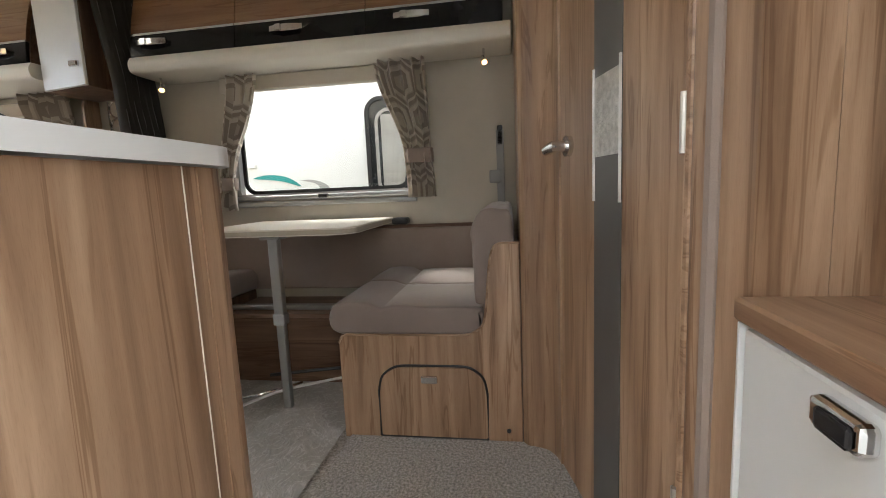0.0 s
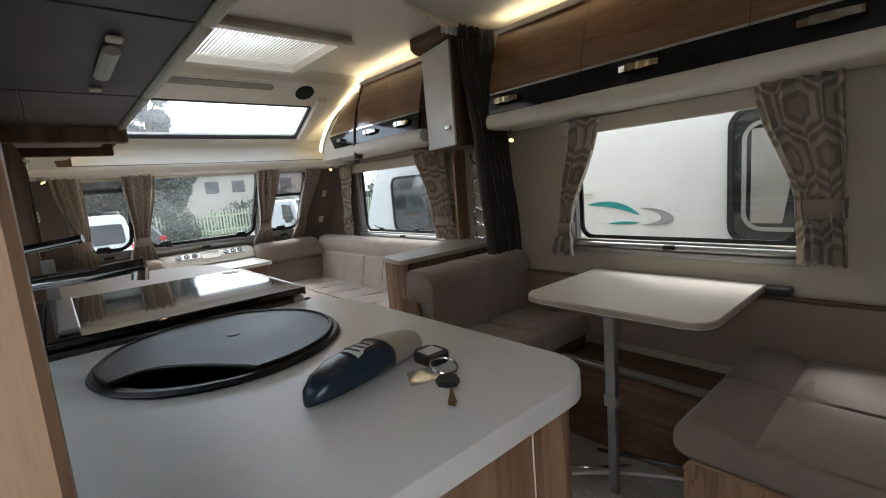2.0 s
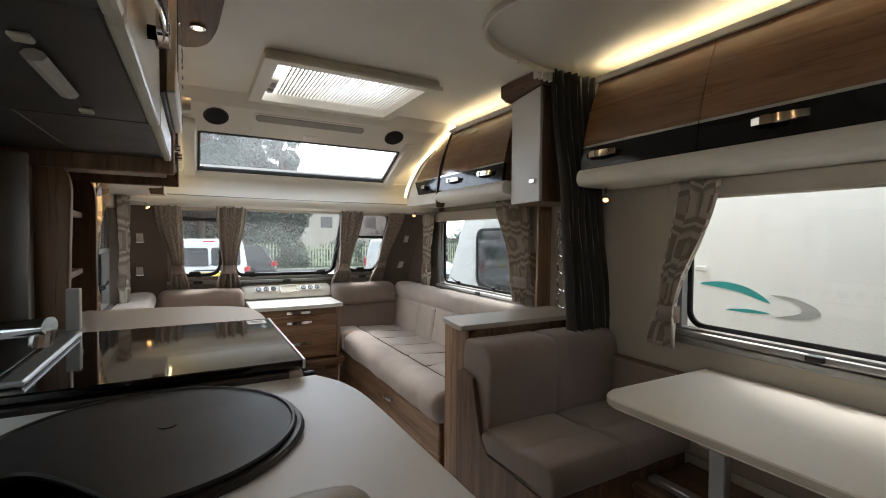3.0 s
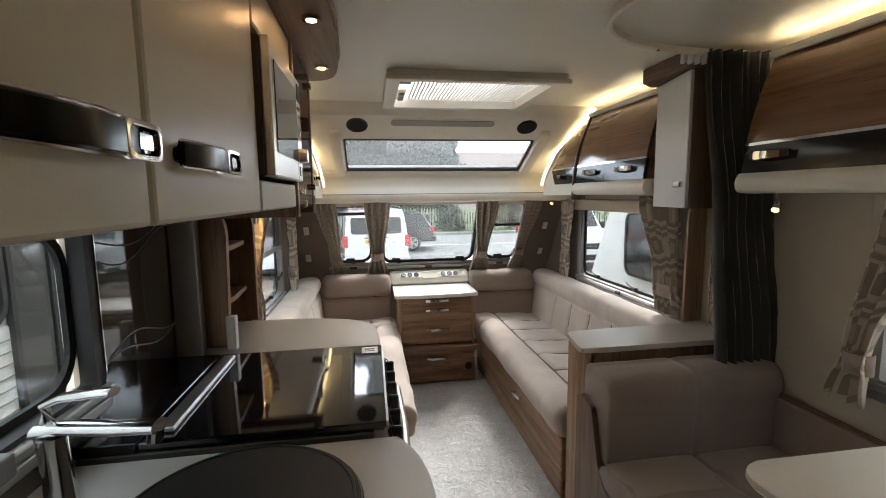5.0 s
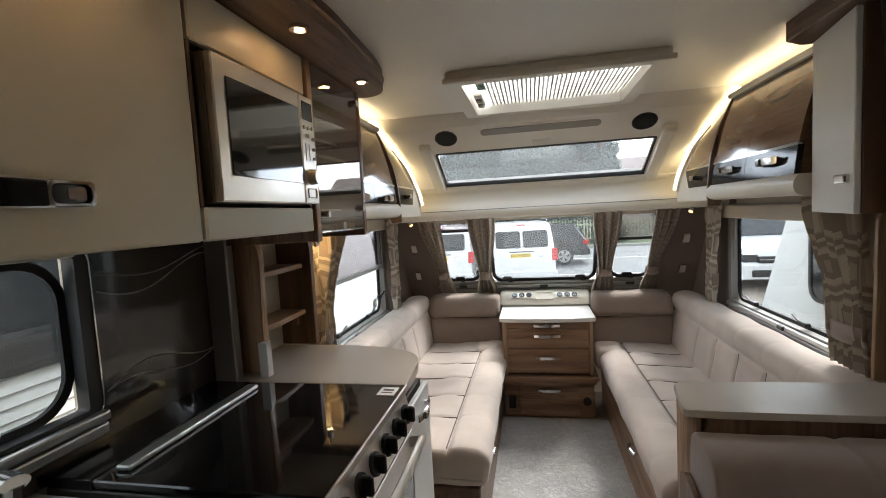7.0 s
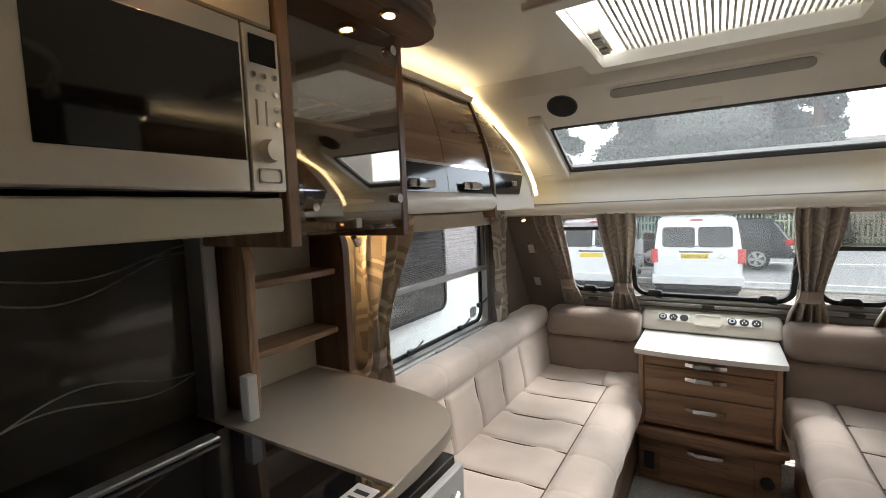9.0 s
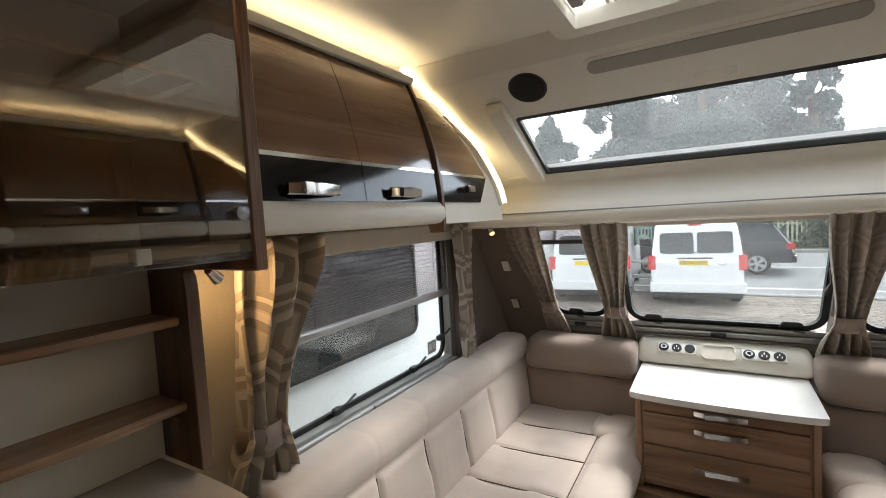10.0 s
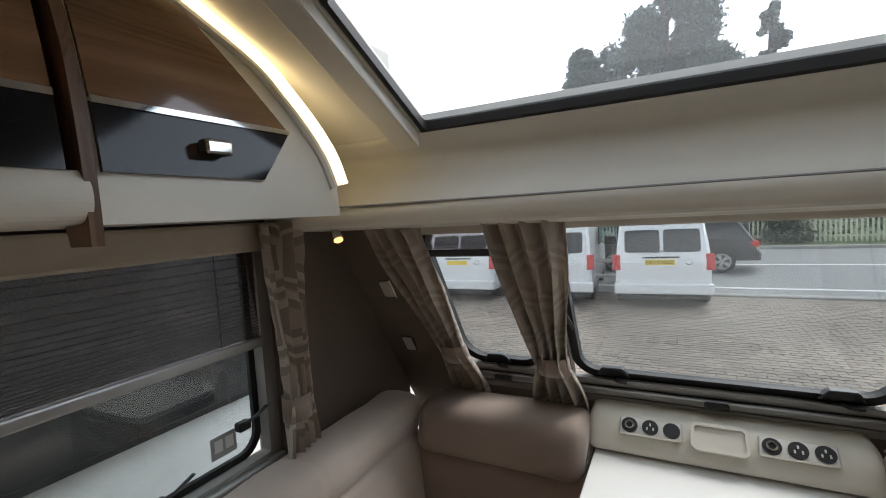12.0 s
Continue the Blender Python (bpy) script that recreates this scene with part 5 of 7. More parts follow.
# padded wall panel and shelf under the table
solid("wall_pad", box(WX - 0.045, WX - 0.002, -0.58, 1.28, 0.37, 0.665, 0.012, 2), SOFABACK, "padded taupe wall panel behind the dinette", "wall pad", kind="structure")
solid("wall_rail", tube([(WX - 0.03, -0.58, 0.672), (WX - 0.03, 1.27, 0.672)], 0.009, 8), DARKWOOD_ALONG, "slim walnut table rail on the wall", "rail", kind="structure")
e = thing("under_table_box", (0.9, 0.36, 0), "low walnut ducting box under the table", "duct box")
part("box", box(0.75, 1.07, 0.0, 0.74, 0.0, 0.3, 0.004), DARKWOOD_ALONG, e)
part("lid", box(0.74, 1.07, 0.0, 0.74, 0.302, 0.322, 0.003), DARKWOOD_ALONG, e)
part("grey_bar", box(0.8, 0.84, 0.02, 0.72, 0.323, 0.345, 0.004), ALU, e, "grey metal bar")


def table():
    e = thing("dinette_table", (0.76, 0.32, 0), "cream-topped dinette table on one grey leg", "table")
    r = 0.075
    out = ([(1.045, -0.02), (1.045, 0.662)] + [(0.465 + r - r * math.sin(radians(a)), 0.662 - r + r * math.cos(radians(a))) for a in range(0, 91, 15)]
           + [(0.465 + r - r * math.cos(radians(a)), -0.02 + r - r * math.sin(radians(a))) for a in range(0, 91, 15)])
    part("tabletop", prism(out, "z", 0.693, 0.719, 0.003), TABLETOP, e, "cream laminate top")
    part("edging", prism([(lerp(x, 0.755, -0.004), lerp(y, 0.32, -0.004)) for x, y in out], "z", 0.697, 0.714, 0.002), STONEPLASTIC, e, "stone-coloured edging")
    part("leg", box(0.497, 0.532, 0.29, 0.33, 0.36, 0.69, 0.006, 2), ALU, e, "square aluminium leg")
    part("leg_foot", box(0.5, 0.529, 0.293, 0.327, 0.0, 0.37, 0.006, 2), ALU, e)
    part("leg_joint", box(0.493, 0.536, 0.286, 0.334, 0.345, 0.39, 0.005, 2), GREYPLASTIC, e, "grey leg joint")
    part("hinge_plate", box(0.48, 0.56, 0.27, 0.35, 0.68, 0.692, 0.003), GREYPLASTIC, e)
    part("wall_clip", box(1.0, 1.062, -0.1, -0.022, 0.684, 0.716, 0.01, 2), BLACKPLASTIC, e, "black rail clip")
    part("wall_clip", box(1.046, 1.066, -0.02, 0.66, 0.69, 0.712, 0.004), ALU, e)


table()
# cables lying under the table
e = thing("cable", (0.5, 0.2, 0.01), "white cable and twisted cord on the floor", "cable")
part("flex", tube(spline([(0.42, 0.5, 0.03), (0.5, 0.35, 0.07), (0.6, 0.2, 0.075), (0.66, 0.08, 0.07), (0.6, 0.03, 0.04), (0.5, 0.035, 0.02), (0.44, 0.02, 0.05)], 8), 0.006, 8), PAPER, e, "white flex", True)
part("cord", tube(spline([(0.55, 0.4, 0.12), (0.6, 0.25, 0.12), (0.65, 0.12, 0.115), (0.66, 0.0, 0.11)], 12), 0.007, 6), BLACKPLASTIC, e, "dark twisted cord")
part("flex", tube(spline([(0.42, 0.6, 0.05), (0.5, 0.42, 0.06), (0.62, 0.3, 0.06)], 8), 0.006, 8), CHROME, e, "", True)

# seat belt on the wall
e = thing("seat_belt", (1.05, -0.54, 0.9), "grey seat belt hung on the wall", "seat belt")
part("strap", box(1.05, 1.066, -0.56, -0.525, 0.75, 1.1, 0.003), GREYPLASTIC, e)
part("anchor", box(1.05, 1.071, -0.555, -0.53, 1.03, 1.12, 0.004, 2), BLACKPLASTIC, e)
part("buckle", box(1.04, 1.07, -0.545, -0.49, 0.86, 0.92, 0.006, 2), GREYPLASTIC, e)


# ---- kitchen ----
WZ = 0.92
EZ = 0.95
HOLE = (-0.69, 0.395, 0.19)


def kitchen():
    e = thing("kitchen_unit", (-0.75, 0.65, 0), "walnut kitchen base unit with white doors", "kitchen unit")
    part("end_panel", prism([(-WX + 0.003, -0.14), (-0.47, -0.14), (-0.47, -0.13), (-WX + 0.003, -0.13)], "z", 0.0, 0.888), OAK, e, "walnut end panel")
    post = [(-0.469, -0.141), (-0.43, -0.138), (-0.406, -0.13), (-0.395, -0.11), (-0.395, -0.08), (-0.469, -0.08)]
    part("corner_post", prism(post, "z", 0.0, 0.888), OAK, e, "rounded walnut corner post")
    part("edge_strip", box(-0.5, -0.498, -0.1415, -0.139, 0.0, 0.888, 0.0005), TABLETOP, e, "pale edging line")
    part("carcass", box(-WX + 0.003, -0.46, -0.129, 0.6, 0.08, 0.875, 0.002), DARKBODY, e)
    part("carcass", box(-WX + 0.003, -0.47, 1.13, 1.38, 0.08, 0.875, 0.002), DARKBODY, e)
    part("plinth", box(-WX + 0.003, -0.5, -0.129, 1.38, 0.0, 0.08, 0.002), DARKWOOD_ALONG, e)
    for y0, y1 in ((-0.075, 0.255), (0.26, 0.59), (1.135, 1.37)):
        d = part("door", box(-0.459, -0.44, y0, y1, 0.09, 0.87, 0.004), WHITEDOOR, e, "white cupboard door")
        handle("handle", d, (-0.44, (y0 + y1) / 2, 0.82), (0, -1, 0), (1, 0, 0), 0.14, 0.026)
    part("vent", box(-0.93, -0.86, -0.15, -0.141, 0.66, 0.78, 0.004), BLACKPLASTIC, e, "dark vent plate")
    return e


kitchen()


def worktop():
    """White worktop: outline with a round sink opening, the hob in a gap, a curved front end."""
    e = thing("worktop", (-0.75, 0.6, 0.91), "white laminate kitchen worktop with rounded corners", "worktop")
    r = 0.075
    x1, y0 = -0.365, -0.158
    corner = [(x1 - r + r * math.sin(radians(a)), y0 + r - r * math.cos(radians(a))) for a in range(0, 91, 10)]
    out = [(-WX + 0.003, y0)] + corner + [(p.x, p.y) for p in spline([(x1, 0.35), (-0.37, 0.46), (-0.388, 0.54), (-0.42, 0.6)], 6)][1:] + [(-WX + 0.003, 0.6)]
    cx, cy, rr = HOLE
    bm = bmesh.new()
    n = 64
    hole = [(cx + rr * math.cos(2 * math.pi * i / n), cy + rr * math.sin(2 * math.pi * i / n)) for i in range(n)]
    tops, bots = [], []
    for pts in (out, hole):
        tops.append([bm.verts.new((*p, WZ)) for p in pts])
        bots.append([bm.verts.new((*p, WZ - 0.03)) for p in pts])
    edges = []
    for loop in (tops[0], tops[1]):
        edges += [bm.edges.new((loop[i], loop[(i + 1) % len(loop)])) for i in range(len(loop))]
    bmesh.ops.triangle_fill(bm, use_beauty=True, use_dissolve=False, edges=edges)
    for loop, low in zip(tops, bots):
        for i in range(len(loop)):
            j = (i + 1) % len(loop)
            bm.faces.new((loop[i], loop[j], low[j], low[i]))
    slab = part("slab", bm, WORKTOP, e)
    soft = slab.modifiers.new("edge", "BEVEL")
    soft.width, soft.segments, soft.limit_method, soft.angle_limit = 0.006, 3, "ANGLE", radians(50)
    end = [(-WX + 0.003, 1.125), (-0.445, 1.125)] + [(p.x, p.y) for p in spline([(-0.448, 1.2), (-0.46, 1.33), (-0.482, 1.39), (-0.53, 1.44), (-0.62, 1.482), (-0.77, 1.51), (-0.92, 1.515)], 5)] + [(-WX + 0.003, 1.515)]
    part("end_slab", prism(end, "z", EZ - 0.03, EZ, 0.004), SHELFTOP, e, "pale curved end of the worktop")
    return e


worktop()


def sink():
    cx, cy, rr = HOLE
    e = thing("sink", (cx, cy, WZ - 0.15), "round sink with a smoked glass lid half open", "sink")
    bm = bmesh.new()
    n = 48
    loops = []
    for r, z in ((rr + 0.012, WZ + 0.004), (rr + 0.006, WZ + 0.009), (rr - 0.012, WZ + 0.006), (rr - 0.02, WZ - 0.02), (rr - 0.04, WZ - 0.13), (0.02, WZ - 0.15)):
        loops.append([bm.verts.new((cx + r * math.cos(2 * math.pi * i / n), cy + r * math.sin(2 * math.pi * i / n), z)) for i in range(n)])
    for a, b in zip(loops, loops[1:]):
        for i in range(n):
            bm.faces.new((a[i], a[(i + 1) % n], b[(i + 1) % n], b[i]))
    bm.faces.new(loops[-1])
    # near-black colour stands for the shade inside the bowl
    part("bowl", bm, VOID, e, "bowl coloured as deep shade", True)
    part("rim", tube([(cx + (rr + 0.004) * math.cos(2 * math.pi * i / 64), cy + (rr + 0.004) * math.sin(2 * math.pi * i / 64), WZ + 0.005) for i in range(65)], 0.006, 6), BLACKPLASTIC, e, "black rim", True)
    # lid: a disc with a bite on the near wall side
    lid = []
    for i in range(72):
        t = 2 * math.pi * i / 72
        lid.append(Vector((cx + (rr - 0.004) * math.cos(t), cy + (rr - 0.004) * math.sin(t))))
    a, b = radians(200), radians(268)
    keep = [Vector((cx + (rr - 0.004) * math.cos(b + (2 * math.pi - (b - a)) * i / 60), cy + (rr - 0.004) * math.sin(b + (2 * math.pi - (b - a)) * i / 60))) for i in range(61)]
    q0, q1 = keep[-1], keep[0]
    inner = Vector((cx - 0.09, cy - 0.095))
    bite = spline([(q0.x, q0.y), (q0.x + 0.05, q0.y + 0.012), (inner.x + 0.01, inner.y + 0.012), (q1.x - 0.02, q1.y + 0.035), (q1.x, q1.y)], 6)[1:-1]
    part("lid", prism([(p.x, p.y) for p in keep] + [(p.x, p.y) for p in bite], "z", WZ + 0.008, WZ + 0.014), LIDGREY, e, "smoked glass lid")
    rimp = [Vector((p.x, p.y, WZ + 0.014)) for p in keep] + [Vector((p.x, p.y, WZ + 0.014)) for p in bite]
    part("lid_edge", tube(rimp + rimp[:1], 0.0035, 6), BLACKPLASTIC, e, "raised black edge", True)
    part("lid_stud", cyl((cx + 0.02, cy + 0.02, WZ + 0.014), (cx + 0.02, cy + 0.02, WZ + 0.0155), 0.012, n=16), LIDGREY, e)
    return e


sink()

e = thing("tap", (-0.96, 0.43, WZ), "chrome mixer tap with a flat lever", "tap")
part("base", cyl((-0.96, 0.43, WZ), (-0.96, 0.43, WZ + 0.012), 0.03, 0.027, 24), CHROME, e, "", True)
bm = bmesh.new()
rows = []
for (x, y, z, w, h) in ((-0.96, 0.43, WZ + 0.01, 0.024, 0.024), (-0.962, 0.43, WZ + 0.08, 0.02, 0.02), (-0.965, 0.43, WZ + 0.15, 0.021, 0.022)):
    rows.append([bm.verts.new((x + w * math.cos(radians(a)), y + h * math.sin(radians(a)), z)) for a in range(0, 360, 20)])
for a, b in zip(rows, rows[1:]):
    for i in range(18):
        bm.faces.new((a[i], a[(i + 1) % 18], b[(i + 1) % 18], b[i]))
bm.faces.new(rows[0][::-1])
bm.faces.new(rows[-1])
part("body", bm, CHROME, e, "", True)
part("spout", tube([(-0.985, 0.432, WZ + 0.158), (-0.94, 0.426, WZ + 0.163), (-0.86, 0.405, WZ + 0.166), (-0.79, 0.388, WZ + 0.172)], 0.018, 14, flat=0.6), CHROME, e, "", True)
part("nozzle", cyl((-0.797, 0.39, WZ + 0.168), (-0.8, 0.39, WZ + 0.148), 0.012, n=14), CHROME, e)
part("lever", tube([(-0.968, 0.431, WZ + 0.17), (-0.968, 0.431, WZ + 0.2), (-0.94, 0.426, WZ + 0.212), (-0.86, 0.41, WZ + 0.222)], 0.013, 12, flat=0.55), CHROME, e, "", True)


def cooker():
    e = thing("cooker", (-0.7, 0.86, 0), "steel cooker with a black glass lid and black knobs", "cooker")
    part("body", box(-1.05, -0.47, 0.606, 1.12, 0.02, 0.93, 0.003), DARKBODY, e)
    part("glass_lid", box(-0.935, -0.442, 0.606, 1.12, 0.936, 0.952, 0.003), HOBGLASS, e, "black glass hob lid")
    part("lid_edge", box(-0.4435, -0.438, 0.606, 1.12, 0.934, 0.954, 0.001), STEEL, e, "bright lid edge")
    part("hinge_strip", box(-0.915, -0.88, 0.64, 1.075, 0.953, 0.964, 0.003), ALU, e, "grey aluminium hinge strip")
    part("back_shelf", box(-WX + 0.003, -0.937, 0.606, 1.12, 0.93, 0.953, 0.002), BLACKGLOSS, e, "black back shelf")
    part("label", box(-0.505, -0.455, 1.045, 1.1, 0.9522, 0.9528, 0), PAPER, e, "white sticker")
    part("label_bar", box(-0.495, -0.465, 1.06, 1.065, 0.9529, 0.9533, 0), INK, e)
    part("label_bar", box(-0.495, -0.465, 1.075, 1.085, 0.9529, 0.9533, 0), INK, e)
    panel = part("control_panel", prism([(-0.47, 0.932), (-0.445, 0.932), (-0.425, 0.84), (-0.47, 0.84)], "y", 0.61, 1.118, 0.002), STEEL, e, "steel control panel")
    nrm = Vector((0.977, 0, 0.212))
    for k in range(6):
        y = 0.66 + 0.082 * k
        c = Vector((-0.436, y, 0.888))
        kn = part("knob", cyl(c, c + nrm * 0.008, 0.027, 0.026, 24), BLACKPLASTIC, panel, "round black knob")
        part("grip", box(c.x + 0.004, c.x + 0.03, y - 0.006, y + 0.006, 0.868, 0.912, 0.004), BLACKPLASTIC, kn)
    for k, (z0, z1) in enumerate(((0.56, 0.83), (0.1, 0.55))):
        d = part("oven_door", box(-0.47, -0.435, 0.615, 1.115, z0, z1, 0.004), BLACKGLOSS, e, "black glass oven door")
        part("handle", tube([(-0.435, 0.64, z1 - 0.03), (-0.395, 0.645, z1 - 0.022), (-0.39, 0.86, z1 - 0.022), (-0.395, 1.085, z1 - 0.022), (-0.435, 1.09, z1 - 0.03)], 0.011, 10, flat=1.4), STEEL, d, "steel bar handle", True)
        part("door_trim", box(-0.4352, -0.43, 0.615, 1.115, z1 - 0.07, z1 - 0.004, 0.002), STEEL, d, "steel strip")


cooker()

# splashback with etched waves, and a pale post at its end
e = thing("splashback", (-WX + 0.01, 0.6, WZ), "smoked glass splashback with etched curving lines", "splashback", kind="structure")
part("panel", holed("x", -WX + 0.0015, -WX + 0.006, (-0.17, 1.165, WZ + 0.001, 1.405), [(KWIN[0] - 0.032, KWIN[1] + 0.032, KWIN[2] - 0.062, KWIN[3] + 0.014)]), SPLASH, e)
for ph, z0, a in ((0.0, 1.06, 0.03), (0.9, 1.04, 0.026), (2.6, 1.33, 0.02), (3.2, 1.3, 0.03)):
    pts = [(-WX + 0.0066, 0.775 + 0.385 * i / 24, z0 + a * math.sin(ph + 5.2 * i / 24) + 0.03 * i / 24) for i in range(25)]
    part("etched_line", tube(pts, 0.0022, 4, flat=1.0), ETCH, e)
solid("splashback_post", box(-WX + 0.007, -0.99, 1.13, 1.165, WZ + 0.001, 1.403, 0.004), ALU, "grey post at the end of the splashback", "post", kind="structure")


def shelf_unit():
    e = thing("shelf_unit", (-1.0, 1.36, EZ), "small open walnut shelf unit standing on the worktop", "shelf unit")
    WZ = EZ
    part("back", box(-WX + 0.003, -WX + 0.012, 1.2, 1.5, WZ + 0.002, 1.4, 0.001), CREAM, e, "cream back board")
    for y in (1.17, 1.5):
        a = [(-WX + 0.003, WZ + 0.002), (-0.92 if y > 1.3 else -0.93, WZ + 0.002)]
        a += [(-0.92, 1.32)] + [(p.x, p.y) for p in spline([(-0.92, 1.32), (-0.928, 1.365), (-0.955, 1.39), (-0.99, 1.398)], 4)][1:] + [(-WX + 0.003, 1.4)]
        # far upright in the half-tone walnut, shading put into its colour
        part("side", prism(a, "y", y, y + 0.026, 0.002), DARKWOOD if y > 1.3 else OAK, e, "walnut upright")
    part("side_edge", box(-0.93, -0.9, 1.14, 1.168, WZ + 0.001, 1.06, 0.002), WORKEDGE, e, "pale edge strip")
    for z in (1.075, 1.255):
        part("shelf", prism([(-WX + 0.004, 1.197), (-0.955, 1.197), (-0.945, 1.3), (-0.955, 1.5), (-WX + 0.004, 1.5)], "z", z, z + 0.018, 0.003), OAK_ALONG, e, "walnut shelf")
    part("pull", box(-1.0, -0.985, 1.49, 1.499, 1.03, 1.06, 0.003), DARKWOOD, e)
    e.location.y += 0.02
    return e


shelf_unit()


def kitchen_cupboards():
    FX = -0.69
    for y0, y1, hy in ((-0.2, 0.2, 0.075), (0.204, 0.68, 0.35)):
        e = thing("wall_cupboard", (-0.88, (y0 + y1) / 2, 1.41), "cream gloss kitchen wall cupboard with a chrome handle", "cupboard", "kitchen wall cupboards")
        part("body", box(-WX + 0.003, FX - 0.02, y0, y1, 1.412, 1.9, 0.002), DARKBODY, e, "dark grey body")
        d = part("door", box(FX - 0.018, FX, y0 + 0.002, y1 - 0.002, 1.405, 1.898, 0.006, 2), CREAMDOOR, e, "cream gloss door")
        handle("handle", d, (FX, hy, 1.487), (0, 1, 0), (1, 0, 0), 0.19, 0.034, True)
    part("under_lamp", tube([(-0.79, 0.34, 1.404), (-0.79, 0.5, 1.404)], 0.012, 8, flat=0.6), DIFFUSER, e, "slim under-cupboard lamp")
    for y in (0.3, 0.62):
        part("screw_cap", box(-0.8, -0.78, y - 0.01, y + 0.01, 1.405, 1.411, 0.002), CREAMDOOR, e)
    # microwave housing
    e = thing("microwave_housing", (-0.88, 0.96, 1.41), "cream cupboard housing the microwave", "cupboard")
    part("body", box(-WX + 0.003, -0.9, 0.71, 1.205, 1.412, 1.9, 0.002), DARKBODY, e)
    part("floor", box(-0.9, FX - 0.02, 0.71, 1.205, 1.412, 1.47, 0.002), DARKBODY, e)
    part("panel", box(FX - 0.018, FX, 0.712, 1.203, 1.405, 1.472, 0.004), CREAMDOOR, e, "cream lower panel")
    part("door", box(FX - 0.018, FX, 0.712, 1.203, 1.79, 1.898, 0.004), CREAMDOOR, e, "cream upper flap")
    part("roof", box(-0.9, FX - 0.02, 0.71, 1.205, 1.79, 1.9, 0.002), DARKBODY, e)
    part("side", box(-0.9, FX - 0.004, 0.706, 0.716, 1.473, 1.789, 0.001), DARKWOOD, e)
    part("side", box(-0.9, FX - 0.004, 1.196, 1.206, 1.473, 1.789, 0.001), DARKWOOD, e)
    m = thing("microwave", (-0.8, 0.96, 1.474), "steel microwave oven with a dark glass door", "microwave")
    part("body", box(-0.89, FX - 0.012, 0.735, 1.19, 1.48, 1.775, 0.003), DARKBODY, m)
    dr = part("door", box(FX - 0.011, FX + 0.008, 0.735, 1.105, 1.482, 1.774, 0.003), STEEL, m, "brushed steel door")
    part("window", box(FX + 0.0085, FX + 0.0105, 0.775, 1.098, 1.535, 1.735, 0.001), HOBGLASS, dr, "black glass window")
    pn = part("panel", box(FX - 0.011, FX + 0.008, 1.109, 1.192, 1.482, 1.774, 0.003), STEEL, m, "steel control panel")
    part("display", box(FX + 0.0085, FX + 0.01, 1.12, 1.182, 1.708, 1.758, 0.001), BLACKGLOSS, pn, "black display")
    part("dial", cyl((FX + 0.008, 1.15, 1.555), (FX + 0.03, 1.15, 1.555), 0.022, 0.019, 28), STEEL, pn, "round steel dial", False)
    for y, z in ((1.126, 1.688), (1.15, 1.688), (1.176, 1.69), (1.176, 1.66), (1.176, 1.632), (1.176, 1.606)):
        part("button", cyl((FX + 0.008, y, z), (FX + 0.012, y, z), 0.0062, 0.005, 12), CHROME, pn, "round button")
    part("button", prism(ring_outline(1.129, 1.151, 1.66, 1.671, 0.005), "x", FX + 0.008, FX + 0.012), CHROME, pn, "oval button")
    part("legend", box(FX + 0.0085, FX + 0.0092, 1.128, 1.132, 1.6, 1.645, 0), GREYPLASTIC, pn)
    part("legend", box(FX + 0.0085, FX + 0.0092, 1.15, 1.154, 1.6, 1.645, 0), GREYPLASTIC, pn)
    part("open_bar", frame_ring("x", FX + 0.0085, FX + 0.0105, 1.124, 1.18, 1.497, 1.524, 0.0025, 0.004), GREYPLASTIC, pn, "outlined door button")
    for ob in (*e.children_recursive, *m.children_recursive):
        for v in ob.data.vertices:
            v.co.y = 0.687 + (v.co.y - 0.71) * 0.895
            if ob.parent == m or ob.parent.parent == m:
                v.co.x += 0.018
    # glass cabinet
    e = thing("glass_cabinet", (-0.88, 1.34, 1.4), "drinks cabinet with a smoked glass door and walnut frame", "cabinet")
    for y0, y1 in ((1.135, 1.165), (1.513, 1.54)):
        # far side shaded by colour: darker walnut than the near side
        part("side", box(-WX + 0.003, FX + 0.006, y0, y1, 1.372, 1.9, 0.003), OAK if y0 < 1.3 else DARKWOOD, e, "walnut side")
    part("back", box(-WX + 0.003, -WX + 0.012, 1.166, 1.512, 1.4, 1.9, 0.001), CREAM, e, "cream back board")
    part("floor", box(-WX + 0.013, FX - 0.03, 1.166, 1.512, 1.4, 1.42, 0.002), SHELFTOP, e)
    part("shelf", box(-WX + 0.013, FX - 0.05, 1.166, 1.512, 1.64, 1.652, 0.002), SHELFTOP, e)
    for z in (1.465, 1.7):
        part("glass_rack", frame_ring("z", z, z + 0.008, -1.03, -0.76, 1.18, 1.5, 0.008, 0.02), STEEL, e, "steel glass rack")
        for k in range(3):
            part("rack_bar", cyl((-1.03, 1.25 + 0.09 * k, z + 0.004), (-0.76, 1.25 + 0.09 * k, z + 0.004), 0.003, n=8), STEEL, e)
    d = part("door", box(FX - 0.003, FX + 0.003, 1.166, 1.512, 1.395, 1.895, 0.001), SMOKEPANE, e, "smoked glass door")
    d.visible_shadow = False
    for y, z in ((1.488, 1.848), (1.49, 1.472)):
        part("knob", cyl((FX + 0.004, y, z), (FX + 0.018, y, z), 0.012, n=20), CHROME, d, "round chrome knob")
    part("catch", cyl((FX - 0.006, 1.195, 1.452), (FX + 0.02, 1.195, 1.452), 0.009, n=16), CHROME, d, "chrome catch")
    part("door_tab", box(FX - 0.02, FX + 0.0045, 1.33, 1.35, 1.402, 1.425, 0.001), DIFFUSER, e)
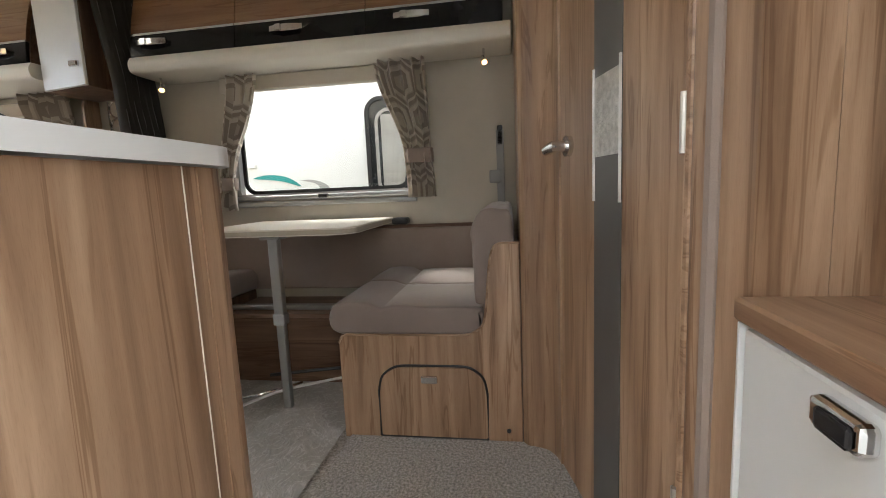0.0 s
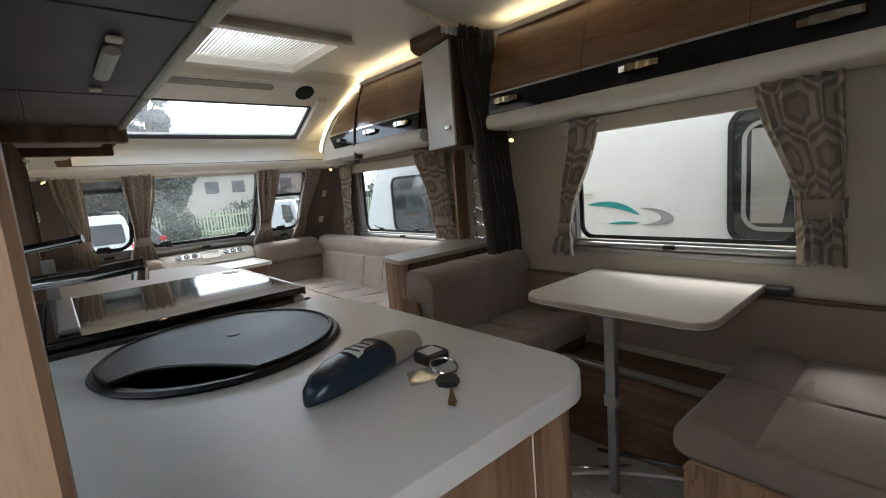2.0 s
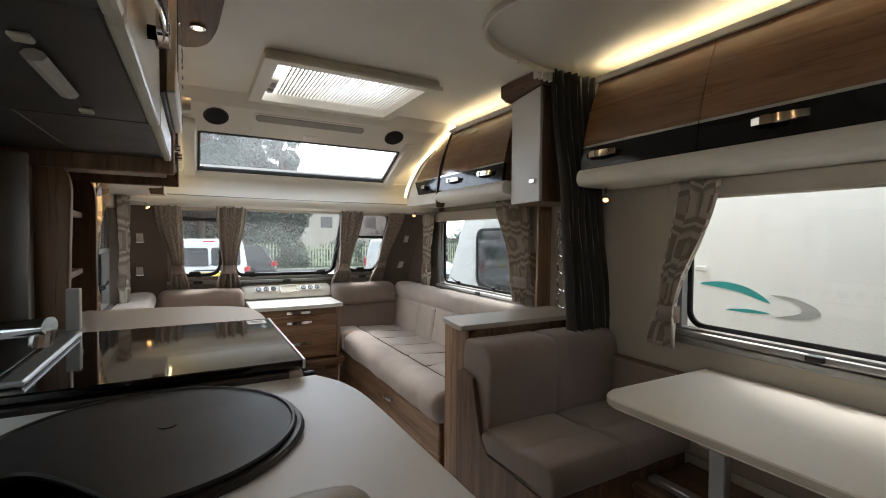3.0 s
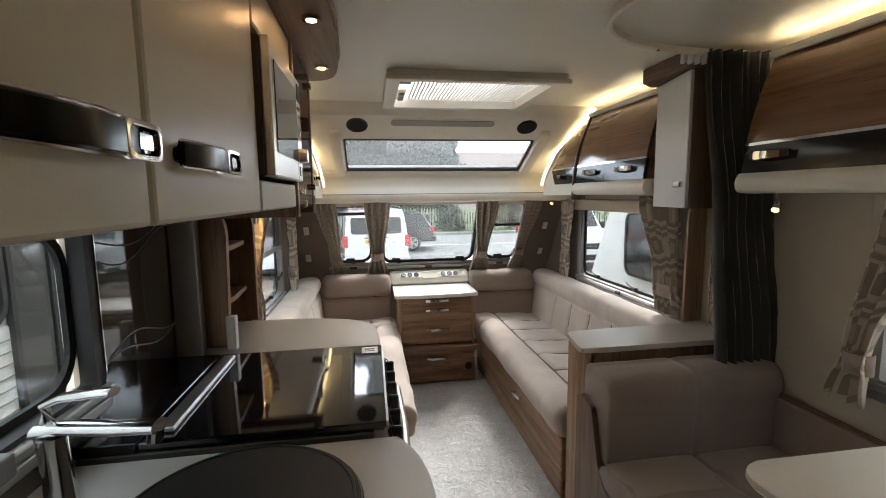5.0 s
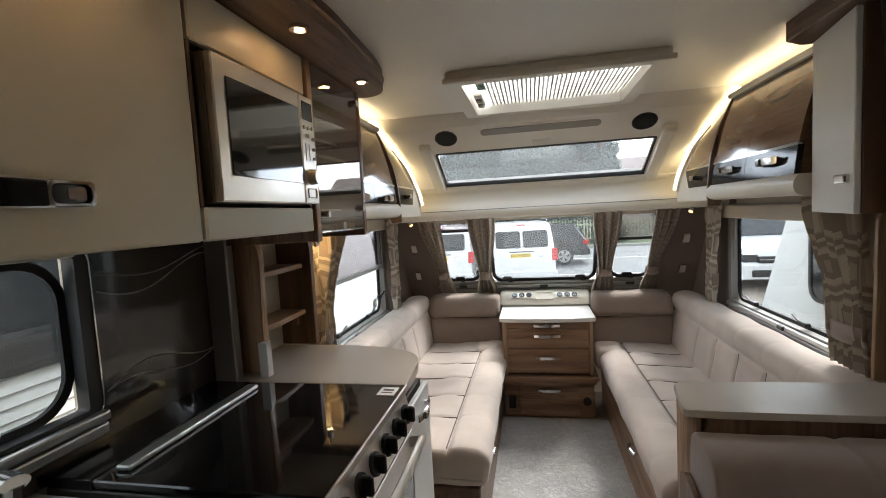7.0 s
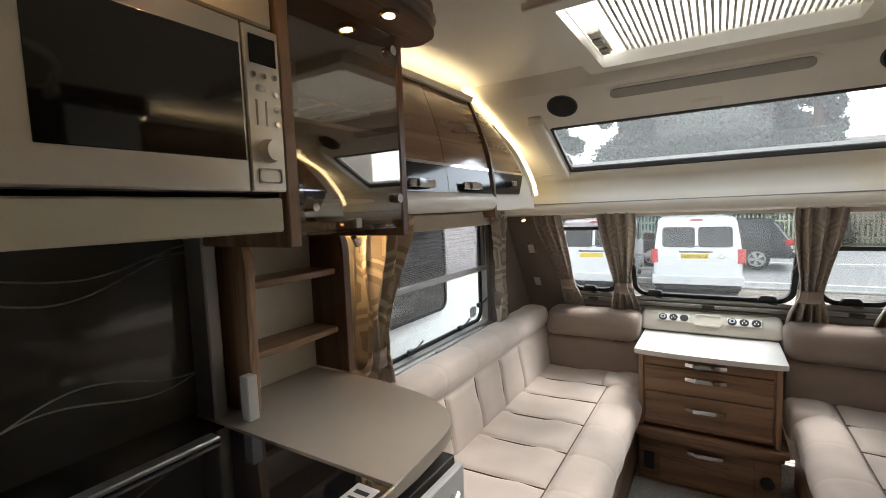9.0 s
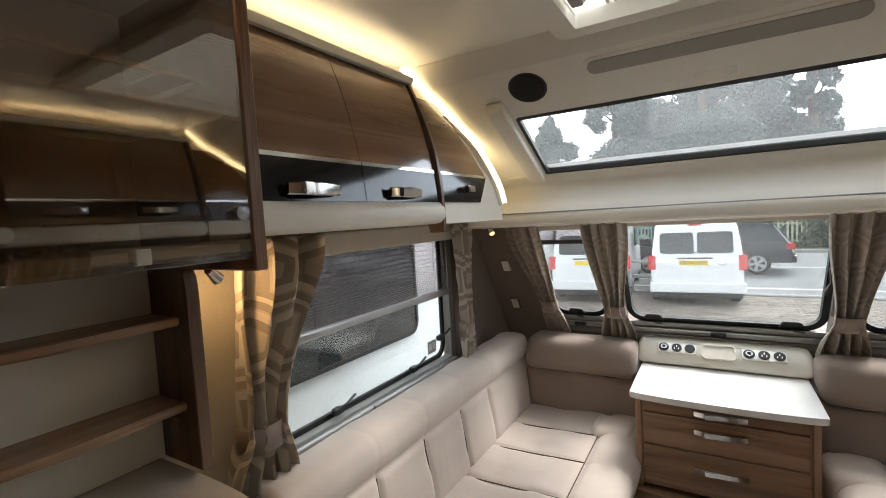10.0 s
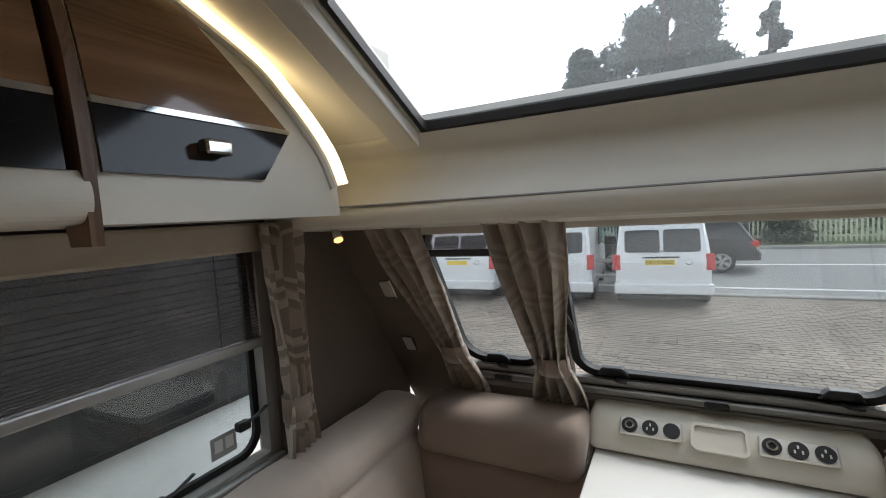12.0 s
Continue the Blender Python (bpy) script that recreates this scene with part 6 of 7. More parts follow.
    # cornice with downlights
    out = [(-WX + 0.003, -0.2), (-0.6, -0.2), (-0.585, 0.2), (-0.56, 0.7), (-0.548, 1.05), (-0.56, 1.35)] + [(p.x, p.y) for p in spline([(-0.565, 1.42), (-0.59, 1.55), (-0.64, 1.62), (-0.7, 1.63), (-0.76, 1.6)], 5)] + [(-0.8, 1.545), (-WX + 0.003, 1.545)]
    e = thing("cornice", (-0.85, 0.6, 1.9), "dark walnut cornice with downlights above the kitchen", "cornice")
    part("board", prism(out, "z", 1.903, 1.968, 0.004), DARKWOOD_ALONG, e)
    part("edge", tube([(x + 0.001, y, 1.936) for x, y in out[1:-1]], 0.006, 6), OAK_ALONG, e, "pale edging")
    for x, y in ((-0.62, 0.42), (-0.602, 0.958), (-0.622, 1.41)):
        lamp = part("downlight", frame_ring("z", 1.894, 1.904, x - 0.024, x + 0.024, y - 0.024, y + 0.024, 0.008, 0.0239), CHROME, e, "round chrome downlight")
        part("lens", cyl((x, y, 1.8955), (x, y, 1.9025), 0.0105, n=20), DOWNBULB, lamp, "glowing lens")


kitchen_cupboards()

# things lying on the worktop
def hand_vacuum():
    e = thing("hand_vacuum", (-0.61, 0.04, WZ), "navy and stone-coloured hand vacuum lying on the worktop", "hand vacuum")
    a, b = Vector((-0.693, 0.052, WZ)), Vector((-0.493, 0.1, WZ))
    run = (b - a).normalized()
    side = Vector((-run.y, run.x, 0))

    def loft(rows):
        bm, loops = bmesh.new(), []
        for s, w, h in rows:
            c = a + run * s
            loops.append([bm.verts.new(c + side * (w * math.copysign(abs(math.cos(t)) ** 0.8, math.cos(t))) + Vector((0, 0, h * 0.5 + 0.5 * h * math.copysign(abs(math.sin(t)) ** 0.8, math.sin(t)) + 0.001))) for t in [2 * math.pi * k / 24 for k in range(24)]])
        for p, q in zip(loops, loops[1:]):
            for i in range(24):
                bm.faces.new((p[i], p[(i + 1) % 24], q[(i + 1) % 24], q[i]))
        bm.faces.new(loops[0][::-1])
        bm.faces.new(loops[-1])
        return bm
    part("nose", loft([(0.0, 0.006, 0.012), (0.006, 0.014, 0.022), (0.025, 0.026, 0.033), (0.06, 0.034, 0.041), (0.1, 0.036, 0.044), (0.128, 0.035, 0.044)]), NAVY, e, "navy nose", True)
    part("body", loft([(0.129, 0.0345, 0.0435), (0.16, 0.032, 0.042), (0.19, 0.027, 0.038), (0.205, 0.023, 0.034), (0.213, 0.017, 0.028)]), STONEPLASTIC, e, "stone-coloured body", True)
    part("seam", loft([(0.127, 0.0362, 0.0452), (0.13, 0.036, 0.045)]), BLACKPLASTIC, e)
    c = a + run * 0.095
    lab = bmesh.new()
    bmesh.ops.create_grid(lab, x_segments=6, y_segments=6, size=0.5)
    for v in lab.verts:
        y = v.co.y
        v.co = c + run * v.co.x * 0.042 + side * y * 0.05 + Vector((0, 0, 0.0458 - 0.03 * y * y))
    lb = part("label", lab, PAPER, e, "white printed label", True)
    for k in range(3):
        bar = bmesh.new()
        p = c + run * (-0.012 + 0.012 * k) + Vector((0, 0, 0.0456))
        bmesh.ops.create_grid(bar, x_segments=1, y_segments=1, size=0.5)
        for v in bar.verts:
            v.co = p + run * v.co.x * 0.005 + side * v.co.y * (0.03 - 0.006 * k) + Vector((0, 0, 0.0006))
        part("print_bar", bar, INK, lb)


hand_vacuum()

KX, KY = 0.025, 0.03
e = thing("key_bunch", (-0.54, -0.03, WZ), "car key fob, ring and brass key on the worktop", "keys")
part("fob", prism(ring_outline(-0.545, -0.505, -0.012, 0.035, 0.01), "z", WZ + 0.001, WZ + 0.016, 0.002), BLACKPLASTIC, e, "black key fob")
part("fob_label", box(-0.54, -0.512, 0.0, 0.026, WZ + 0.0162, WZ + 0.0168, 0), PAPER, e, "white tag")
part("ring", tube([(-0.537 + 0.019 * math.cos(radians(a)), -0.03 + 0.019 * math.sin(radians(a)), WZ + 0.008 + 0.005 * math.sin(radians(a))) for a in range(0, 361, 15)], 0.0018, 6), CHROME, e, "steel ring", True)
part("tag", prism([(-0.6, -0.035), (-0.555, -0.05), (-0.545, -0.01), (-0.58, 0.0)], "z", WZ + 0.0012, WZ + 0.004), glass("clear_tag", (0.8, 0.8, 0.8), 0.8, 0.1), e, "clear plastic tag")
part("key_head", prism(ring_outline(-0.578, -0.548, -0.083, -0.05, 0.0149), "z", WZ + 0.002, WZ + 0.009, 0.002), BLACKPLASTIC, e, "black key head")
part("key_blade", prism([(-0.578, -0.088), (-0.57, -0.081), (-0.592, -0.115), (-0.6, -0.12), (-0.604, -0.112)], "z", WZ + 0.003, WZ + 0.0055), BRASS, e, "brass key blade")


e.matrix_basis = pose(-0.54 + KX, -0.03 + KY, WZ, 0, 0, 0)


# ---- rear bulkhead, washroom door, low cupboard ----
setting("wall_bulkhead", box(0.346, WX - 0.002, -0.64, -0.612, 0.0, CEILZ - 0.002, 0.002), OAK, "walnut bulkhead behind the dinette", "wall")
post = [(0.345, -0.612)] + [(p.x, p.y) for p in spline([(0.327, -0.613), (0.308, -0.628), (0.3, -0.66), (0.285, -0.69), (0.25, -0.712), (0.215, -0.72)], 5)] + [(0.21, -0.76), (0.345, -0.76)]
setting("bulkhead_post", prism(post, "z", 0.0, CEILZ - 0.002), OAK, "rounded walnut corner post", "post")
H, L = Vector((-0.34, -0.85)), Vector((0.2, -0.722))
run = (L - H).normalized()
nr = Vector((-run.y, run.x))


def on_door(s0, s1, d0, d1, z0, z1, bevel=0.0):
    p = [H + run * s0 + nr * d0, H + run * s1 + nr * d0, H + run * s1 + nr * d1, H + run * s0 + nr * d1]
    return prism([(q.x, q.y) for q in p], "z", z0, z1, bevel)


DW = (L - H).length
e = thing("door_1", (-0.07, -0.79, 0), "closed walnut washroom door with a dark strip and chrome handle", "door", kind="structure")
part("leaf", on_door(0.004, DW - 0.006, -0.03, 0.0, 0.02, 1.93, 0.003), OAK, e, "walnut door leaf")
part("dark_strip", on_door(0.2, 0.325, 0.0005, 0.003, 0.03, 1.92), STRIPGREY, e, "satin grey inlay strip")


def textured():
    m = surface("hammered_silver_glass", (0.62, 0.62, 0.6), 0.4, 0.5, vary=0.25, scale=60, relief=0.0)
    bump(m, noise_tex(m, 70, detail=2, distort=1.5), 1.0, 0.008)
    return m


part("inlay", on_door(0.207, 0.318, 0.0032, 0.005, 0.895, 1.06), textured(), e, "textured silver glass inlay")
for s in (0.199, 0.321):
    part("inlay_edge", on_door(s, s + 0.006, 0.003, 0.0065, 0.8, 1.08), BRIGHTEDGE, e, "bright edge strip")
hd = part("handle", cyl(tuple((H + run * (DW - 0.075)).to_3d() + Vector((0, 0, 0.935))), tuple((H + run * (DW - 0.075) + nr * 0.012).to_3d() + Vector((0, 0, 0.935))), 0.026, n=24), CHROME, e, "round chrome rose")
q = H + run * (DW - 0.075) + nr * 0.045
part("lever", tube([(q.x - nr.x * 0.04, q.y - nr.y * 0.04, 0.935), (q.x, q.y, 0.935), (q.x + run.x * 0.02, q.y + run.y * 0.02, 0.933), (q.x + run.x * 0.05, q.y + run.y * 0.05, 0.93)], 0.014, 10), CHROME, hd, "", True)
for z in (0.88, 1.6, 0.25):
    part("hinge", on_door(-0.012, 0.012, 0.0, 0.006, z, z + 0.085, 0.002), STEEL, e, "steel hinge")
    p0 = H + nr * 0.006
    part("hinge_pin", cyl((p0.x, p0.y, z - 0.002), (p0.x, p0.y, z + 0.087), 0.005, n=10), STEEL, e)
R0, R1 = H - run * 0.004, Vector((-0.5, -0.868))
pst = [(R0.x, R0.y)] + [(p.x, p.y) for p in spline([(-0.36, -0.852), (-0.385, -0.842), (-0.41, -0.85), (-0.45, -0.858), (R1.x, R1.y)], 5)] + [(R1.x, -0.95), (R0.x, -0.95)]
for px, py, pw in ((-0.372, -0.846, 0.009), (-0.43, -0.852, 0.012)):
    setting("door_trim", tube([(px, py, 0.0), (px, py, CEILZ - 0.004)], pw, 8), SOFABACK if pw > 0.01 else OAK_ALONG, "slim upright trim beside the washroom door", "trim")
setting("door_post", prism(pst, "z", 0.0, CEILZ - 0.002), OAK, "grooved walnut door post", "post")
setting("wall_partition", box(-0.5, -0.47, -1.78, -0.951, 0.0, CEILZ - 0.002, 0), OAK, "walnut partition beside the low cupboard", "wall")
setting("wall_niche", box(-WX + 0.002, -0.502, -1.3, -1.27, 0.0, CEILZ - 0.002, 0), WALLPAPER, "cream back wall of the niche", "wall")
e = thing("low_cupboard", (-0.8, -1.06, 0), "low white cupboard with a walnut top by the entrance", "cupboard")
part("body", box(-WX + 0.01, -0.506, -1.26, -0.875, 0.02, 0.67, 0.002), DARKBODY, e)
part("top", box(-WX + 0.004, -0.503, -1.265, -0.848, 0.672, 0.7, 0.004), OAK_ACROSS, e, "walnut top")
for x0, x1 in ((-0.735, -0.512), (-1.06, -0.74)):
    d = part("door", box(x0, x1, -0.874, -0.857, 0.03, 0.665, 0.006, 2), WHITEDOOR, e, "white gloss door")
    hx = x0 + 0.045
    bm = box(hx - 0.03, hx + 0.03, -0.856, -0.838, 0.628, 0.655, 0.006, 2)
    hn = part("handle", bm, CHROME, d, "chrome latch handle")
    part("grip", box(hx - 0.026, hx + 0.014, -0.8375, -0.834, 0.632, 0.651, 0.003), BLACKPLASTIC, hn)
part("side", box(-0.511, -0.505, -0.9, -0.853, 0.02, 0.67, 0.001), WHITEDOOR, e)

# entrance doorway: post beside the kitchen, threshold
setting("door_jamb", box(-WX + 0.001, -0.905, -0.215, -0.187, 0.0, 1.4, 0.004), OAK, "pale walnut panel end beside the entrance", "jamb")
setting("threshold", box(-1.112, -1.062, -0.85, -0.23, -0.03, 0.004, 0.004), ALU, "aluminium door threshold", "threshold")


# ---- outside ----
GZ = -0.62


def ground_mat():
    """Block paving near, with mossy joints and damp stains."""
    m = mat("block_paving", (0.3, 0.25, 0.2), 0.8)
    t, n, l, b = nodes_of(m)
    broad, fine = noise_tex(m, 0.6, detail=5), noise_tex(m, 60, detail=3)
    c = ramp(m, broad, [(0.3, (0.2, 0.17, 0.145)), (0.7, (0.33, 0.285, 0.24))])
    l.new(mix(m, "MULTIPLY", 0.6, c, ramp(m, fine, [(0.3, (0.75,) * 3), (0.7, (1, 1, 1))])), b.inputs["Base Color"])
    bump(m, fine, 0.3, 0.004)
    return m


ASPHALT = surface("asphalt", (0.2, 0.2, 0.2), 0.85, vary=0.12, scale=1.2, grain=80, relief=0.4)
JOINT = surface("sandy_joint", (0.15, 0.13, 0.11), 0.95, vary=0.15)
PAVER = ground_mat()
tp, tn, tl, tb = nodes_of(PAVER)
info = tn.new("ShaderNodeObjectInfo")
geo = tn.new("ShaderNodeNewGeometry")
src = tb.inputs["Base Color"].links[0].from_socket
tl.new(mix(PAVER, "MULTIPLY", 0.8, src, ramp(PAVER, geo.outputs["Random Per Island"], [(0.0, (0.7, 0.68, 0.66)), (1.0, (1.1, 1.05, 1.0))])), tb.inputs["Base Color"])

solid("ground", box(-400, 400, -400, 400, GZ - 0.3, GZ - 0.01, 0), JOINT, "wide level yard ground", "ground", kind="structure")
solid("road", box(-60, 60, 13.2, 23.0, GZ - 0.2, GZ - 0.002, 0), ASPHALT, "grey asphalt road past the yard", "road", kind="structure")
for y in (13.9, 18.2):
    solid("road_line", box(-60, 60, y, y + 0.14, GZ - 0.05, GZ + 0.002, 0), WHITELINE, "white painted road line", "road line", kind="structure")
solid("kerb", box(-60, 60, 12.9, 13.15, GZ - 0.2, GZ + 0.03, 0.02), KERB, "low concrete kerb between yard and road", "kerb", kind="structure")
solid("kerb", box(-60, 60, 23.05, 23.25, GZ - 0.2, GZ + 0.12, 0.02), KERB, "concrete kerb beyond the road", "kerb", kind="structure")
solid("verge", box(-60, 60, 23.3, 40, GZ - 0.2, GZ + 0.1, 0), surface("verge_grass", (0.07, 0.1, 0.04), 0.9, vary=0.3, scale=3), "grass verge behind the far kerb", "verge", kind="structure")


def caravan_side(name, s, x, y0, y1, windows, label, decal=False):
    """A parked caravan beside ours: tall white body with a raked front end, windows and trim."""
    e = thing(name, (x + s * 1.1, (y0 + y1) / 2, GZ), label, "caravan")
    out = [(y0, -0.35), (y1 + 0.25, -0.35), (y1 + 0.3, 0.0), (y1 + 0.22, 0.35), (y1 - 0.28, 1.35), (y1 - 0.75, 1.85), (y1 - 1.2, 2.03), (y0, 2.03)]
    part("body", prism(out, "x", *sorted((x, x + s * 2.2)), 0.02), GRP, e, "white body skin")
    for wy0, wy1, z0, z1 in windows:
        w = part("window", prism(ring_outline(wy0, wy1, z0, z1, 0.09), "x", *sorted((x - s * 0.022, x + s * 0.005))), DARKGLASS, e, "dark acrylic window")
        part("window_trim", frame_ring("x", *sorted((x - s * 0.03, x - s * 0.002)), wy0 - 0.012, wy1 + 0.012, z0 - 0.012, z1 + 0.012, 0.025, 0.1), RUBBER, w, "black window seal")
        if not decal or wy0 > 0:
            continue
        part("inner_frame", frame_ring("x", *sorted((x - s * 0.026, x - s * 0.0215)), wy0 + 0.05, wy1 - 0.05, z0 + 0.06, z1 - 0.06, 0.02, 0.09), GREYPLASTIC, w, "grey inner frame")
        rows = [[(x - s * (0.0245 + 0.0015 * math.sin(k * 1.9)), wy1 - 0.09 - 0.2 * k / 16 * (1 - 0.35 * t), lerp(z1 - 0.1, z0 + 0.1, t)) for k in range(17)] for t in (0.0, 0.4, 0.75, 1.0)]
        bm = bmesh.new()
        net = [[bm.verts.new(p) for p in r] for r in rows]
        for a, b in zip(net, net[1:]):
            for k in range(16):
                bm.faces.new((a[k], a[k + 1], b[k + 1], b[k]))
        part("window_curtain", bm, GREYPLASTIC, w, "dim grey curtain drawn aside", True)
    part("skirt", box(*sorted((x - s * 0.01, x + s * 0.01)), y0, y1 + 0.1, -0.36, -0.28, 0.004), ALU, e, "grey skirt trim")
    for wy in (y0 + (y1 - y0) * 0.42,):
        part("wheel", cyl((x + s * 0.06, wy, GZ + 0.31), (x + s * 0.26, wy, GZ + 0.31), 0.31, n=28), TYRE, e)
    for wy in (y0 + 0.3, y1 - 0.4):
        part("corner_steady", box(x + min(s * 0.3, s * 0.36), x + max(s * 0.3, s * 0.36), wy, wy + 0.06, GZ, -0.34, 0.004), ALU, e)
    if decal:
        for pts, m, lb in (([(1.12, 0.965), (1.0, 0.985), (0.87, 0.962), (0.78, 0.9), (0.9, 0.935), (1.0, 0.952)], TEAL, "teal swoosh"),
                           ([(0.78, 0.94), (0.7, 0.94), (0.62, 0.915), (0.585, 0.885), (0.6, 0.86), (0.66, 0.842), (0.76, 0.838), (0.7, 0.855), (0.655, 0.875), (0.66, 0.9), (0.7, 0.922)], GREYDECAL, "grey swoosh"),
                           ([(0.98, 0.845), (0.88, 0.86), (0.78, 0.852), (0.88, 0.842)], TEAL, "teal dash")):
            smooth = [(p.x, p.y) for p in spline(pts, 4, True)]
            part("decal", prism(smooth, "x", *sorted((x - s * 0.004, x - s * 0.001))), m, e, lb)
        part("marker_lamp", box(*sorted((x - s * 0.02, x)), 1.08, 1.14, 1.03, 1.06, 0.006), PAPER, e)
    return e


caravan_side("parked_caravan", 1, 1.75, -4.5, 3.87, [(-0.75, 0.3, 0.76, 1.42), (2.1, 3.28, 0.74, 1.27)], "white caravan with teal and grey swoosh parked close alongside", True)
# rear end is unseen; carried back to y = -1.5 to block doorway light
caravan_side("parked_caravan", -1, -1.95, -1.5, 5.2, [(2.45, 3.75, 0.62, 1.32), (1.06, 1.7, 0.95, 1.7), (1.74, 1.98, 0.5, 1.7)], "white caravan with dark windows parked close alongside")
# ribbed side panel by the kitchen window
e = thing("ribbed_panel", (-1.9, 0.2, GZ), "ribbed white panel beyond the kitchen window", "panel")
part("sheet", box(-1.945, -1.935, 0.3, 1.72, GZ, 0.93, 0.002), GRP, e)
for i in range(30):
    z = -0.58 + i * 0.05
    part("rib", box(-1.9345, -1.932, 0.3, 1.72, z, z + 0.006, 0), GREYPLASTIC, e)


def van(x, y, turn, label, plate=None):
    """A small white panel van, seen from behind: body, glazed rear doors, lamps, bumper, plate, wheels."""
    e = thing("panel_van", (0, 0, 0), label, "van", "vans in the yard")
    w = 0.83

    prof = [(0.06, 0.28), (0.0, 0.45), (0.02, 0.95), (0.1, 1.3), (0.28, 1.78), (0.45, 1.83), (2.6, 1.83), (3.3, 1.15), (4.2, 0.98), (4.38, 0.6), (4.35, 0.28)]
    bm = bmesh.new()
    cols = []
    for u in (-1, -0.94, -0.8, 0, 0.8, 0.94, 1):
        col = []
        for y_, z in prof:
            tuck = 0.1 * max(0, z - 1.0) if abs(u) > 0.9 else 0
            edge = 0.05 if abs(u) == 1 else 0.0
            col.append(bm.verts.new((u * w - math.copysign(tuck, u) * (abs(u) > 0.5), y_ + edge * (1 if y_ < 2 else -1), z - edge * (z > 1.5))))
        cols.append(col)
    for a, b in zip(cols, cols[1:]):
        for k in range(len(prof)):
            bm.faces.new((a[k], a[(k + 1) % len(prof)], b[(k + 1) % len(prof)], b[k]))
    bm.faces.new(cols[0])
    bm.faces.new(cols[-1][::-1])
    part("body", bm, VANWHITE, e, "white painted body")

    def lean(bm):
        for v in bm.verts:
            z = v.co.z
            v.co.y += (0.1 + (z - 1.3) * 0.375) if z > 1.3 else (0.02 + (z - 0.95) * 0.229 if z > 0.95 else 0.02 * (z - 0.45) / 0.5)
        return bm
    for s in (-1, 1):
        part("rear_window", lean(prism(ring_outline(*sorted((s * 0.03, s * 0.66)), 1.16, 1.62, 0.07), "y", -0.016, 0.02)), DARKGLASS, e, "dark rear window")
        lamp = part("tail_lamp", lean(box(*sorted((s * 0.74, s * 0.885)), -0.02, 0.06, 0.8, 1.12, 0.012)), REDLAMP, e, "red tail lamp")
        for yy in (0.72, 3.4):
            wh = part("wheel", cyl((s * 0.64, yy, 0.31), (s * 0.822, yy, 0.31), 0.31, n=24), TYRE, e, "black tyre")
            part("rim", cyl((s * 0.87, yy, 0.31), (s * 0.885, yy, 0.31), 0.2, 0.17, n=20), ALU, wh)
        part("mirror", box(*sorted((s * 0.92, s * 1.1)), 2.75, 2.85, 1.12, 1.34, 0.03, 2), BLACKPLASTIC, e, "black door mirror")
        part("side_window", prism([(1.9, 1.2), (2.75, 1.2), (2.55, 1.66), (1.9, 1.68)], "x", *sorted((s * 0.83, s * 0.865))), DARKGLASS, e)
    part("windscreen", prism([(2.68, 1.78), (3.24, 1.22), (3.27, 1.25), (2.71, 1.81)], "x", -0.68, 0.68), DARKGLASS, e, "dark windscreen")
    grille = part("grille", box(-0.5, 0.5, 4.3, 4.4, 0.66, 0.82, 0.02), BLACKPLASTIC, e, "black front grille")
    part("air_intake", box(-0.62, 0.62, 4.34, 4.41, 0.34, 0.5, 0.02), BLACKPLASTIC, e, "black lower intake")
    part("grille_bar", box(-0.48, 0.48, 4.39, 4.405, 0.735, 0.75, 0.002), CHROME, grille)
    for s in (-1, 1):
        part("headlamp", box(*sorted((s * 0.5, s * 0.8)), 4.2, 4.37, 0.68, 0.88, 0.03, 2), DARKGLASS, e, "clear headlamp")
    part("door_seam", lean(box(-0.006, 0.006, -0.006, 0.02, 0.55, 1.72, 0)), GREYPLASTIC, e)
    part("bumper", box(-0.86, 0.86, -0.07, 0.1, 0.3, 0.52, 0.03, 2), VANWHITE, e, "white rear bumper")
    part("valance", box(-0.8, 0.8, -0.03, 0.3, 0.18, 0.3, 0.02), BLACKPLASTIC, e, "dark lower valance")
    part("plate_recess", lean(box(-0.36, 0.32, -0.006, 0.02, 0.86, 1.05, 0.004)), VANWHITE, e)
    part("grab_bar", lean(box(-0.34, 0.3, -0.02, 0.02, 1.04, 1.07, 0.004)), BLACKPLASTIC, e, "dark grab bar")
    pl = part("number_plate", lean(box(-0.3, 0.22, -0.012, 0.0, 0.9, 1.01, 0.002)), PLATE, e, "yellow rear number plate")
    bd = part("badge", lean(frame_ring("y", -0.016, 0.0, 0.4, 0.52, 0.9, 1.02, 0.014, 0.0599)), CHROME, e, "round chrome badge")
    part("wiper", lean(tube([(0.05, -0.03, 1.2), (-0.12, -0.03, 1.16), (-0.3, -0.03, 1.2)], 0.01, 6)), BLACKPLASTIC, e)
    part("brake_lamp", box(-0.12, 0.12, 0.27, 0.32, 1.76, 1.8, 0.006), REDLAMP, e, "high brake lamp")
    for s in (-1, 1):
        part("roof_rail", tube([(s * 0.7, 0.6, 1.84), (s * 0.7, 0.7, 1.9), (s * 0.7, 2.3, 1.9), (s * 0.7, 2.4, 1.84)], 0.018, 8), BLACKPLASTIC, e, "dark roof rail")
    if plate:
        cu = bpy.data.curves.new("plate_text", "FONT")
        cu.body, cu.size, cu.align_x, cu.align_y, cu.extrude = plate, 0.1, "CENTER", "CENTER", 0.001
        tx = new("plate_text", cu)
        tx.data.materials.append(INK)
        tx.parent = pl
        tx.matrix_basis = pose(-0.04, 0.003, 0.955, 82, 0, 0)
    e.matrix_basis = pose(x, y, GZ, 0, 0, turn) @ Matrix.Diagonal((1, 1, 0.93, 1))
    return e


